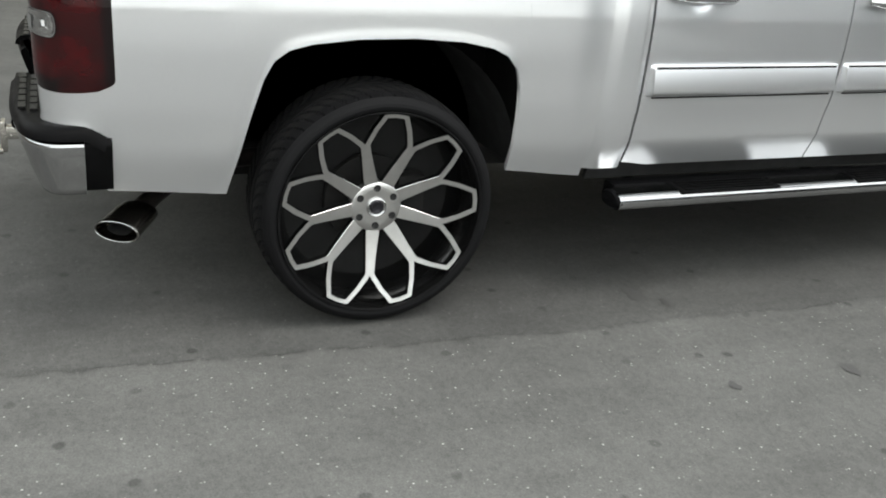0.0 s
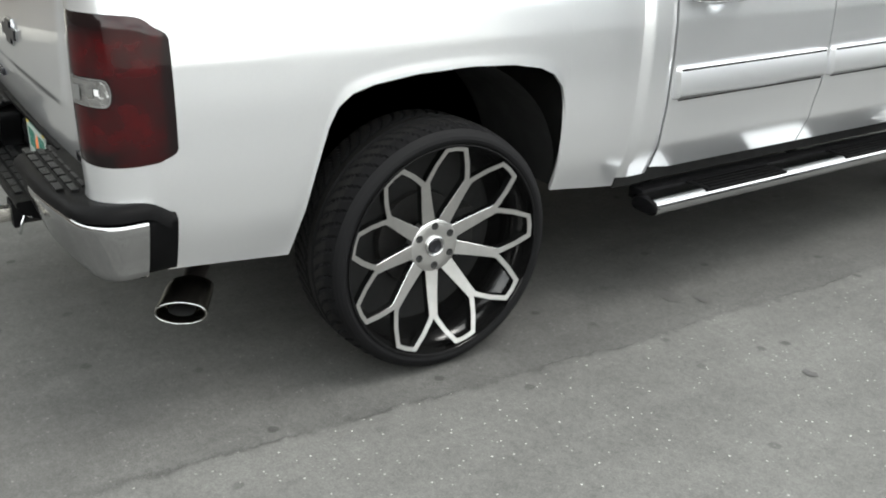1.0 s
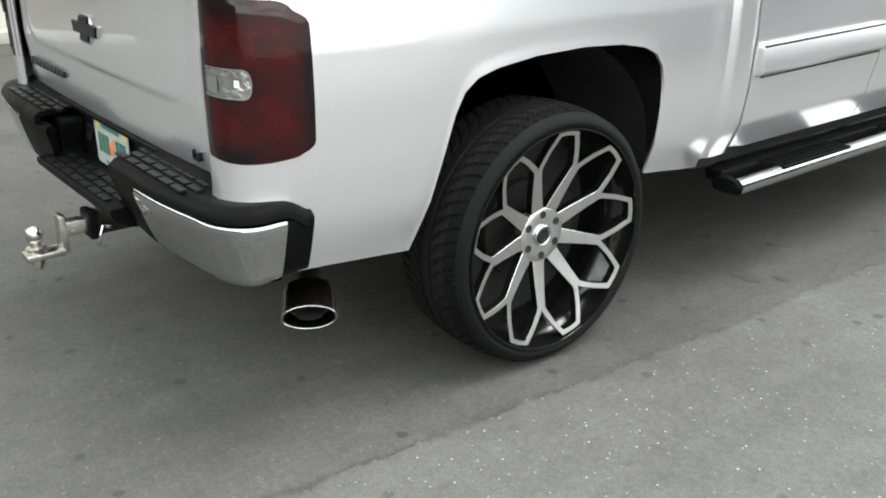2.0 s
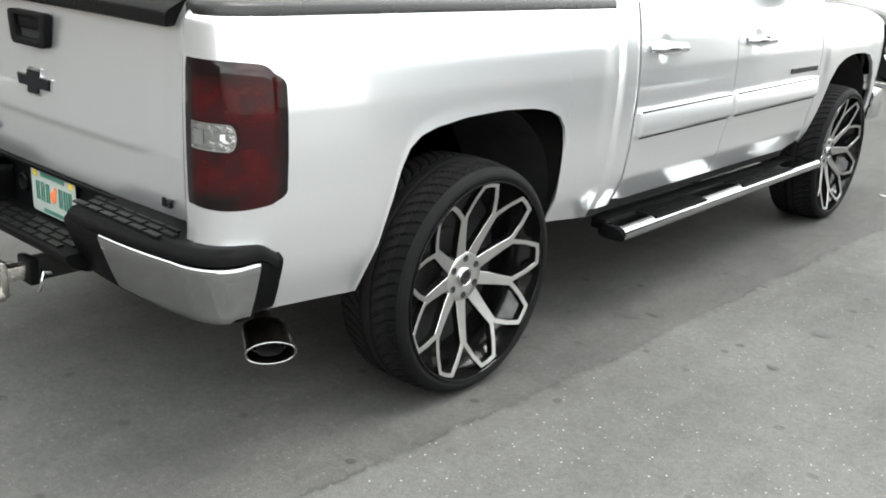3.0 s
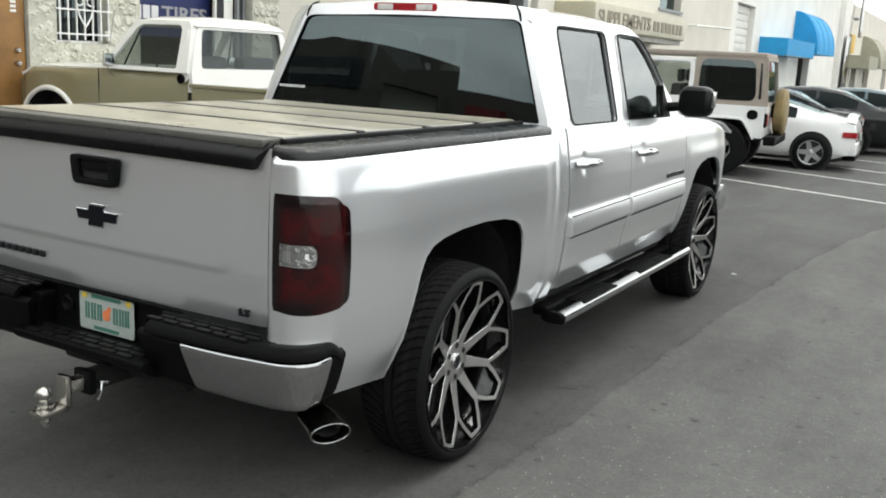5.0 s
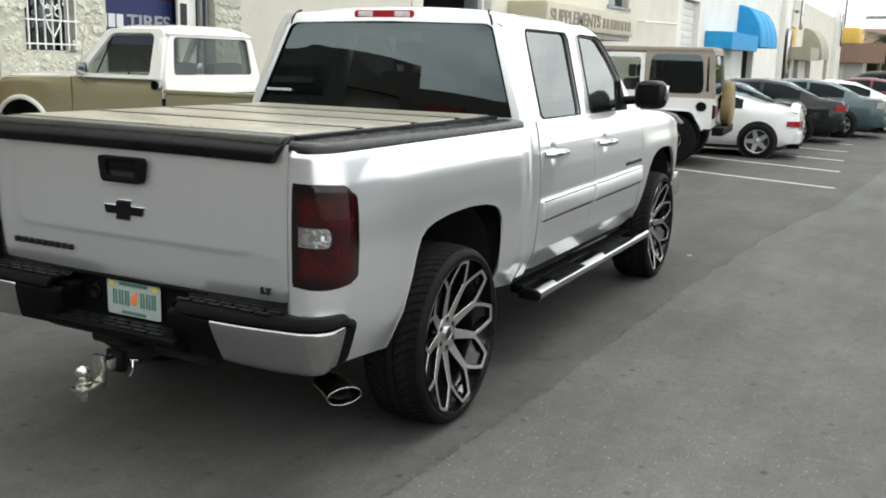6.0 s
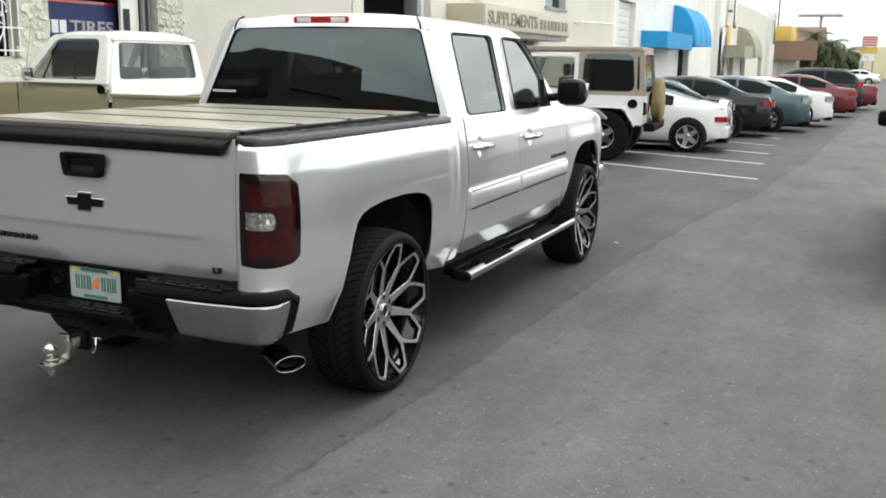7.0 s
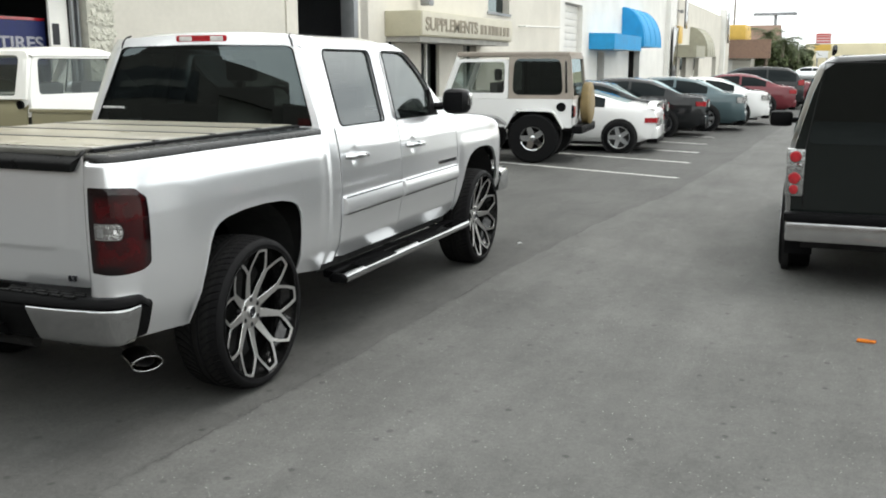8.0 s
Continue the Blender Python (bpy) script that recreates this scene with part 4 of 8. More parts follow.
# ---- cab ----
def side_panel(y0, y1, zb, zt, ny=12, nz=22, off=0.0, cup=None):
    """A door or corner panel that follows the side; zb and zt may be functions of y."""
    fb = zb if callable(zb) else (lambda y: zb)
    ft = zt if callable(zt) else (lambda y: zt)

    def fn(y, v):
        z = fb(y) + (ft(y) - fb(y)) * v
        sculpt = -0.010 * smoothstep(0.86, 0.70, z) * smoothstep(1.0, 1.2, y)
        if cup is not None:
            d = math.hypot(y - cup, (z - 1.205) * 0.95) / 0.066
            sculpt -= 0.007 * max(0.0, 1 - d * d) ** 2
        return (side_x(z) + off + sculpt, y, z)
    return grid(fn, lin(y0, y1, ny), lin(0, 1, nz))


def both(name, bm, mat, parent, label="", **kw):
    m = mirrored(bm)
    a = part(name, bm, mat, parent, label, **kw)
    b = part(name, m, mat, parent, label, **kw)
    return a, b


STICKER = material("white_sticker", (0.7, 0.7, 0.68), 0.6)
cab = part("cab", box(-0.80, 0.80, 0.86, 2.95, 0.50, 1.34), INTERIOR, truck, "silver crew cab", smooth=False)
corner = side_panel(0.836, 0.999, 0.53, 1.40, 22)
for v in corner.verts:
    v.co.x -= 0.016 * smoothstep(0.90, 0.836, v.co.y) ** 1.5 + 0.007 * smoothstep(0.965, 0.999, v.co.y) ** 2 - 0.003
both("cab_corner", corner, SILVER, cab, "rounded silver cab corner", solid=0.02)
doors_rear = both("rear_door", side_panel(1.006, 1.930, lambda y: 0.535 + 0.02 * smoothstep(1.15, 1.0, y), 1.395, 90, 80, cup=1.20), SILVER, cab, "silver rear door with a chrome moulding", solid=0.02)
doors_front = both("front_door", side_panel(1.937, 3.056, lambda y: 0.535 + 0.03 * smoothstep(2.9, 3.05, y), 1.395, 100, 80, cup=2.15), SILVER, cab, "silver front door with a chrome moulding", solid=0.02)
both("rocker_panel", side_panel(0.90, 3.10, 0.46, 0.555, 20, 5, off=-0.05), LINER, cab, solid=0.02)
both("door_joint", side_panel(1.0, 3.09, 0.54, 1.38, 20, 12, off=-0.016), LINER, cab)

FA_Y = [3.10, 3.15, 3.20, 3.26, 3.34, 3.45, 3.60, 3.78, 3.92, 4.02, 4.09, 4.13, 4.15]
FA_Z = [0.56, 0.70, 0.82, 0.93, 1.01, 1.05, 1.072, 1.07, 1.05, 1.0, 0.92, 0.80, 0.60]


def fender_bottom(y):
    return interp(y, [3.06, 3.10] + FA_Y[1:], [0.58, 0.56] + FA_Z[1:]) if y <= 4.15 else 0.60


def fender_point(y, v):
    zt = interp(y, [3.06, 3.4, 4.3, 4.6], [1.385, 1.37, 1.30, 1.22])
    z = fender_bottom(y) + (zt - fender_bottom(y)) * v
    fl = 0.008 * smoothstep(1.22, 1.10, z) * smoothstep(3.10, 3.22, y)
    nose = 0.02 * smoothstep(3.8, 4.15, y) + 0.16 * smoothstep(4.1, 4.62, y) ** 1.5
    top = 0.05 * smoothstep(0.9, 1.0, v)
    return (side_x(z) + fl - nose - top, y, z)


fy = [3.064, 3.08, 3.10] + [y for a, b in zip(FA_Y, FA_Y[1:]) for y in ((a + b) / 2, b)] + lin(4.18, 4.62, 8)
both("front_fender", grid(fender_point, fy, lin(0, 0.85, 16) + [0.9, 0.94, 0.97, 1.0]), SILVER, truck, "silver front fender", solid=0.02)


def hood_point(x, y):
    k = abs(x) / 0.93
    return (x, y, interp(y, [2.80, 3.4, 4.3, 4.62], [1.40, 1.385, 1.31, 1.22]) + 0.035 * (1 - k ** 4) + 0.02 * smoothstep(0.45, 0.30, abs(x)))


part("hood", grid(hood_point, lin(-0.94, 0.94, 25), lin(2.80, 4.62, 14)), SILVER, truck, "silver hood", solid=0.02)
part("front_bumper", box(-0.94, 0.94, 4.40, 4.72, 0.55, 0.78, bevel=0.05), CHROME, truck, "chrome front bumper")
part("grille", box(-0.80, 0.80, 4.52, 4.66, 0.80, 1.20, bevel=0.02), CHROME_DULL, truck)
both("head_lamp", box(0.70, 0.86, 4.36, 4.60, 0.86, 1.20, bevel=0.03), CLEAR_LENS, truck)

# upper side frame with the window openings
W1 = rounded([(1.09, 1.405), (1.745, 1.405), (1.74, 1.88), (1.07, 1.882)], [0.05, 0.03, 0.05, 0.06])
W2 = rounded([(1.935, 1.405), (2.67, 1.405), (2.655, 1.60), (2.51, 1.745), (2.33, 1.87), (1.93, 1.878)], [0.03, 0.02, 0.03, 0.08, 0.06, 0.05])
OUT = rounded([(0.965, 1.393), (2.96, 1.393), (2.82, 1.50), (2.36, 1.875), (2.18, 1.935), (1.075, 1.935), (1.045, 1.90)], [0.01, 0.01, 0.2, 0.2, 0.15, 0.08, 0.05])


def upper(u, v):
    return (interp(v, [1.39, 1.40, 1.6, 1.8, 1.88, 1.94], [0.976, 0.972, 0.925, 0.872, 0.848, 0.812]), u, v)


both("side_frame", plate(OUT, [W1, W2], upper), SILVER, cab, "silver window frame and pillars", solid=0.03, bevel=0.006)


def trim_loop(loop, grow):
    c = Vector((sum(p[0] for p in loop) / len(loop), sum(p[1] for p in loop) / len(loop)))
    out = []
    for p in loop:
        d = Vector(p) - c
        out.append(tuple(c + d * (1 + grow / d.length)))
    return out


for w in (W1, W2):
    both("window_seal", plate(trim_loop(w, 0.007), [trim_loop(w, -0.006)], lambda u, v: tuple(Vector(upper(u, v)) + Vector((0.003, 0, 0)))), BLACK_PLASTIC, cab, solid=0.006)
    both("side_window", plate(trim_loop(w, 0.004), [], lambda u, v: tuple(Vector(upper(u, v)) + Vector((-0.014, 0, 0)))), GLASS_SIDE, cab, "tinted side window")


# roof and rear header
def roof_point(x, y):
    k = abs(x) / 0.80
    z = 2.0 - 0.035 * k ** 2 - 0.035 * k ** 8 - 0.05 * smoothstep(2.0, 2.45, y) - 0.03 * smoothstep(1.12, 1.0, y) ** 2
    return (x * (1 - 0.07 * smoothstep(1.14, 0.985, y) ** 2), y, z)


part("roof", grid(roof_point, lin(-0.815, 0.815, 31), [0.985, 1.0, 1.02, 1.05, 1.1, 1.2, 1.4, 1.6, 1.8, 2.0, 2.15, 2.3, 2.4]), SILVER, cab, "silver roof", solid=0.02)


def back_y(z):
    return interp(z, [1.36, 1.88, 1.99], [0.905, 0.985, 1.0])


RW = rounded([(-0.868, 1.412), (0.868, 1.412), (0.700, 1.885), (0.66, 1.902), (0.0, 1.912), (-0.66, 1.902), (-0.700, 1.885)], [0.012, 0.012, 0.02, 0.03, 0.4, 0.03, 0.02])
ROUT = rounded([(-0.93, 1.36), (0.93, 1.36), (0.905, 1.45), (0.715, 1.905), (0.67, 1.958), (0.0, 1.985), (-0.67, 1.958), (-0.715, 1.905), (-0.905, 1.45)], 0.02)
part("rear_panel", plate(ROUT, [RW], lambda u, v: (u, back_y(v) - 0.012 * (1 - (u / 0.95) ** 2), v)), SILVER, cab, "silver rear cab panel", solid=0.02, offset=0)
part("rear_window", grid(lambda u, v: (u * interp(v, [1.405, 1.89, 1.915], [0.876, 0.703, 0.655]), back_y(v) - 0.006 - 0.012 * (1 - u * u), v), lin(-1, 1, 25), lin(1.405, 1.912, 12)), GLASS_DARK, cab, "dark tinted rear window")
part("rear_window_seal", plate(trim_loop(RW, 0.004), [trim_loop(RW, -0.008)], lambda u, v: (u, back_y(v) - 0.009 - 0.012 * (1 - (u / 0.95) ** 2), v)), BLACK_PLASTIC, cab, solid=0.004, offset=0)


for i in range(9):
    part("sticker_bar", box(-0.812 + i * 0.021, -0.797 + i * 0.021, 0.902, 0.905, 1.500, 1.514), STICKER, cab, smooth=False)


def corner_strip(sign):
    """The rounded pillar between the rear panel and the side."""
    bm = bmesh.new()
    rows = []
    for z in lin(1.38, 1.955, 14):
        xs, yb = interp(z, [1.39, 1.40, 1.6, 1.8, 1.88, 1.94, 1.96], [0.976, 0.972, 0.925, 0.872, 0.848, 0.812, 0.79]), back_y(z)
        row = []
        for i in range(7):
            a = i / 6 * math.pi / 2
            rx = interp(z, [1.38, 1.95], [0.06, 0.17])
            row.append(bm.verts.new((sign * (xs - rx + (rx + 0.001) * math.sin(a)), yb + 0.06 - 0.066 * math.cos(a), z)))
        rows.append(row)
    for a, b in zip(rows, rows[1:]):
        for i in range(6):
            q = (a[i], a[i + 1], b[i + 1], b[i])
            bm.faces.new(q if sign > 0 else q[::-1])
    return bm


for sg in (1, -1):
    part("corner_pillar", corner_strip(sg), SILVER, cab)
    part("roof_joint", tube([(sg * 0.700, 0.972, 1.895), (sg * 0.690, 0.974, 1.93), (sg * 0.668, 0.985, 1.962), (sg * 0.655, 1.02, 1.975)], 0.006, 6), BLACK_PLASTIC, cab)
# high brake light
hb_out = rounded([(-0.204, 1.930), (0.204, 1.930), (0.204, 1.974), (-0.204, 1.974)], 0.02)
chm = part("high_brake_light", prism(hb_out, lambda u, v: (u, 0.984, v), (0, -0.014, 0)), BRIGHT_RED, cab, "red high brake light with clear lenses", smooth=False, bevel=0.004)
for x in (-0.125, 0.125):
    part("cargo_lens", box(x - 0.05, x + 0.05, 0.966, 0.972, 1.937, 1.967, bevel=0.004), CARGO_LENS, chm)
part("windscreen", grid(lambda x, v: (x * (1 - 0.12 * v), 2.88 - 0.50 * v - 0.05 * (1 - (x / 0.9) ** 2) * -1, 1.40 + 0.50 * v), lin(-0.90, 0.90, 13), lin(0, 1, 6)), GLASS_CLEAR, cab, "windscreen")
part("head_liner", box(-0.78, 0.78, 1.05, 2.35, 1.90, 1.925), INTERIOR, cab, smooth=False)
part("dashboard", box(-0.82, 0.82, 2.55, 2.90, 1.15, 1.40, bevel=0.05), INTERIOR, cab)


def seat(x, y, parent):
    bm = bmesh.new()
    box(x - 0.25, x + 0.25, y, y + 0.16, 1.28, 1.62, bm, bevel=0.05)
    box(x - 0.13, x + 0.13, y - 0.01, y + 0.10, 1.66, 1.82, bm, bevel=0.04)
    box(x - 0.03, x + 0.03, y + 0.02, y + 0.06, 1.58, 1.70, bm)
    return part("seat", bm, SEAT_GREY, parent, "grey seat with a head restraint")


for sx in (-0.4, 0.4):
    seat(sx, 1.95, cab)
part("rear_bench", box(-0.68, 0.68, 1.12, 1.28, 1.30, 1.52, bevel=0.05), SEAT_GREY, cab)
sw = tube([(-0.4 + 0.18 * math.cos(a), 2.46 + 0.05 * math.sin(a), 1.44 + 0.17 * math.sin(a)) for a in lin(0, 2 * math.pi, 25)], 0.014, 8)
part("steering_wheel", sw, BLACK_PLASTIC, cab)

# the far side of the cab leans in a little more than the near one
for c in cab.children:
    for v in c.data.vertices:
        if v.co.x < -0.5 and v.co.z > 1.4:
            v.co.x += 0.035 * min(1.0, (v.co.z - 1.4) / 0.5)
for c in [*cab.children, *chm.children]:
    for v in c.data.vertices:
        if v.co.z > 1.4:
            v.co.z = 1.4 + (v.co.z - 1.4) * 1.03

# door handles, mouldings, badge, mirror
for y, door in ((1.06, doors_rear), (2.01, doors_front)):
    for sg, d in zip((1, -1), door):
        x = sg * (side_x(1.21) + 0.0)
        hd = tube([(x + sg * 0.008, y, 1.207), (x + sg * 0.034, y + 0.035, 1.209), (x + sg * 0.038, y + 0.14, 1.208), (x + sg * 0.034, y + 0.245, 1.205), (x + sg * 0.008, y + 0.285, 1.203)], [0.020, 0.028, 0.030, 0.028, 0.019], 14, squash=0.8)
        part("door_handle", hd, CHROME, d, "chrome door handle")


def moulding(y0, y1, sg, taper):
    bm = bmesh.new()
    prof = [(0.0, 0.952), (0.0150, 0.9525), (0.0182, 0.9505), (0.0188, 0.9430), (0.0212, 0.9405), (0.0224, 0.9375), (0.0300, 0.8850), (0.0335, 0.8620), (0.0325, 0.8500), (0.0200, 0.8370), (0.0, 0.832)]
    rows = []
    for i, y in enumerate([y0, y0 + 0.012] + lin(y0 + 0.05, y1 - 0.05, 8) + [y1 - 0.012, y1]):
        k = 0.35 if y in (y0, y1) else 1.0
        rise = 0.010 * (y - 1.03) / 1.0 * 0.9
        thin = 1 - taper * smoothstep(y0, y1, y) * 0.18
        rows.append([bm.verts.new((sg * (side_x(0.89) + d * k - 0.004), y, 0.952 + (z - 0.952) * thin + rise)) for d, z in prof])
    for a, b in zip(rows, rows[1:]):
        for j in range(len(prof) - 1):
            q = (a[j], a[j + 1], b[j + 1], b[j])
            bm.faces.new(q if sg > 0 else q[::-1])
    bm.faces.new(rows[0])
    bm.faces.new(rows[-1][::-1])
    return bm


for i, sg in enumerate((1, -1)):
    for door, y0, y1 in ((doors_rear[i], 1.022, 1.918), (doors_front[i], 1.950, 3.045)):
        ml = part("door_moulding", moulding(y0, y1, sg, 0), SILVER, door, "silver side moulding")
        part("moulding_line", tube([(sg * (side_x(0.94) + 0.018), y0 + 0.02, 0.950 + 0.009 * (y0 - 1.03)), (sg * (side_x(0.94) + 0.018), y1 - 0.02, 0.950 + 0.009 * (y1 - 1.03))], 0.0038, 6), CHROME, ml)
        # dark tubes draw the shadow gaps along the moulding's edges
        for z, d in ((0.9425, 0.0178), (0.8305, 0.012)):
            part("moulding_gap", tube([(sg * (side_x(0.89) + d), y0 + 0.02, z + 0.009 * (y0 - 1.03)), (sg * (side_x(0.89) + d), y1 - 0.02, z + 0.009 * (y1 - 1.03))], 0.0032, 6), BLACK_PLASTIC, ml)
    for k in range(9):
        y = 2.64 + k * 0.043
        part("letter_bar", box(sg * (side_x(1.02) + 0.000), sg * (side_x(1.02) + 0.006), y, y + 0.034, 1.005, 1.032), BADGE_DARK, doors_front[i], smooth=False)
    def sgn_pow(c, p):
        return math.copysign(abs(c) ** p, c)

    # rounded housing, flatter at the glass
    mir = grid(lambda a, b: (0.105 + 0.108 * sgn_pow(math.cos(b), 0.6) * sgn_pow(math.cos(a), 0.6), 0.015 + 0.07 * sgn_pow(math.sin(b), 0.6) * sgn_pow(math.cos(a), 0.6) + 0.02 * math.cos(b), 0.003 + 0.10 * sgn_pow(math.sin(a), 0.62)), lin(-math.pi / 2, math.pi / 2, 17), lin(0, 2 * math.pi, 33))
    mo = part("door_mirror", mir if sg > 0 else mirrored(mir), MIRROR_BLACK, doors_front[i], "black door mirror")
    mo.matrix_basis = Matrix.Translation((sg * 1.035, 2.72, 1.505))
    arm = part("mirror_arm", tube([(-sg * 0.10, 0.0, -0.045), (sg * 0.06, 0.01, -0.03)], [0.05, 0.04], 10, squash=0.7), BLACK_PLASTIC, mo)
    mg = part("mirror_face", box(sg * 0.03, sg * 0.18, -0.066, -0.058, -0.07, 0.075, bevel=0.004), BLACK_PLASTIC, mo)
    part("mirror_cap", box(sg * 0.205, sg * 0.218, -0.01, 0.07, -0.03, 0.07, bevel=0.006), CHROME, mo)
    part("mirror_sail", prism([(2.56, 1.40), (2.72, 1.40), (2.66, 1.60), (2.645, 1.60)], lambda u, v: (sg * (upper(u, v)[0] - 0.01), u, v), (sg * 0.02, 0, 0)), BLACK_PLASTIC, doors_front[i], smooth=False)

# running boards
for sg in (1, -1):
    def board(y, a):
        x = 1.0 + 0.070 * math.copysign(abs(math.cos(a)) ** 0.55, math.cos(a))
        return (sg * x, y, 0.421 + 0.004 * (y - 1) + 0.033 * math.copysign(abs(math.sin(a)) ** 0.75, math.sin(a)))
    rb = grid(board, [0.955, 0.965, 0.99] + lin(1.05, 3.15, 14) + [3.2, 3.22], lin(0, 2 * math.pi, 49))
    run = part("running_board", rb, BUMPER_CHROME, truck, "chrome oval side step with black pads")
    for e, ye in ((0, 0.947), (1, 3.228)):
        capb = lathe([(0.0, 0.0), (0.0, 0.82), (0.006, 0.94), (0.014, 1.0), (0.020, 0.99)], 28, "y")
        for v in capb.verts:
            v.co = Vector((sg * (1.0 + 0.071 * v.co.x), ye + (v.co.y if e == 0 else -v.co.y), 0.421 + 0.004 * (ye - 1) + 0.035 * v.co.z))
        part("step_end_cap", capb, BLACK_PLASTIC, run)
    for y0, y1 in ((1.24, 1.74), (2.16, 2.82)):
        z = 0.421 + 0.004 * (y0 - 1) + 0.031
        pb = box(0.945, 1.062, y0, y1, z - 0.012, z + 0.004, bevel=0.006)
        pad = part("step_pad", pb if sg > 0 else mirrored(pb), PAD_PLASTIC, run, "black ribbed step pad", smooth=False)
        for i in range(4):
            xx = 0.955 + i * 0.026
            rib = box(xx, xx + 0.012, y0 + 0.03, y1 - 0.03, z + 0.0042, z + 0.008)
            part("rib", rib if sg > 0 else mirrored(rib), PAD_PLASTIC, pad, smooth=False)
    # black bar added for the shade between step and body
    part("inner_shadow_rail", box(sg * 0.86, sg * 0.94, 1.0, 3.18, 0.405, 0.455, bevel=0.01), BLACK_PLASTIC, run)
    for y in (1.15, 2.1, 3.0):
        part("step_bracket", tube([(sg * 0.48, y, 0.48), (sg * 0.9, y, 0.42)], 0.018, 8), UNDER, run)

# tonneau cover on the bed
def rail_point(q, v, sg):
    """Bed rail cap: from the cover's edge to the outer edge of the bed, round the rear corner."""
    x, y, z = bed_point(q, 1.0, 0.006)
    xi, yi = 0.805, max(y + 0.02, -0.985)
    z = interp(v, [0, 0.16, 0.8, 0.92, 0.96, 1.0], [1.394, 1.402, 1.401, 1.398, 1.390, 1.369])
    v = min(1.0, v / 0.96)
    return (sg * (xi + (x - xi) * v), yi + (y - yi) * v, z)


cover = part("tonneau_cover", box(-0.815, 0.815, -0.99, 0.845, 1.375, 1.405), TONNEAU_TRIM, truck, "black folding tonneau cover of flat glossy panels", smooth=False)
ys = [-0.955, -0.49, -0.02, 0.43, 0.835]
for y0, y1 in zip(ys, ys[1:]):
    part("cover_panel", box(-0.775, 0.775, y0 + 0.021, y1 - 0.021, 1.400, 1.428, bevel=0.006), TONNEAU, cover)
for y in ys[1:-1]:
    part("cover_hinge", box(-0.785, 0.785, y - 0.019, y + 0.019, 1.398, 1.4305, bevel=0.004), HINGE_PLASTIC, cover)
part("rear_strip", box(-0.775, 0.775, -1.040, -0.95, 1.395, 1.424, bevel=0.008), STRIP_PLASTIC, cover, "pale grey rear strip of the cover")
for sg in (1, -1):
    part("side_rail", box(sg * 0.785, sg * 0.815, -0.965, 0.84, 1.398, 1.424, bevel=0.006), TONNEAU_TRIM, cover)
    rail = grid(lambda q, v: rail_point(q, v, sg), lin(0.0, 0.97, 18) + [y + 1.905 for y in lin(-0.90, 0.825, 18)], [0, 0.08, 0.16, 0.5, 0.8, 0.88, 0.92, 0.945, 0.96, 1.0])
    rl = part("bed_rail_cap", rail, RAIL_PLASTIC, truck, "black bed rail cap", solid=0.008)
    for y in (-0.86, -0.70, -0.54):
        part("rail_plug", box(sg * 0.85, sg * 0.92, y, y + 0.10, 1.401, 1.408, bevel=0.003), RAIL_PLASTIC, rl)


# ---- other parked vehicles ----
WHITE_PAINT = car_paint("white_paint", (0.78, 0.78, 0.77), 0.0, 0.35, 0.02)
TAUPE_TOP = material("taupe_hardtop", (0.30, 0.26, 0.22), 0.6, vary=0.12, scale=6, bump=0.1, bump_scale=150)
TAN_COVER = material("tan_vinyl_cover", (0.20, 0.145, 0.06), 0.6, vary=0.25, scale=10, bump=0.1, bump_scale=80)
OLIVE_PAINT = car_paint("olive_tan_paint", (0.25, 0.225, 0.13), 0.25, 0.4, 0.04)
CREAM_PAINT = car_paint("old_white_paint", (0.80, 0.79, 0.75), 0.0, 0.4, 0.02)
DARK_PAINT = car_paint("charcoal_paint", (0.008, 0.009, 0.010), 0.0, 0.35, coat=0.7, spec=0.1)
TEAL_PAINT = car_paint("blue_grey_paint", (0.05, 0.085, 0.095), 0.4, 0.32, coat=0.8)
MAROON_PAINT = car_paint("maroon_paint", (0.13, 0.018, 0.025), 0.3, 0.35, coat=0.7, spec=0.3)
BLACK_PAINT = car_paint("black_green_paint", (0.003, 0.005, 0.0045), 0.0, 0.35, coat=0.75, spec=0.08)
ALLOY = material("alloy_wheel", (0.55, 0.56, 0.57), 0.3, 0.9, vary=0.12, scale=20)


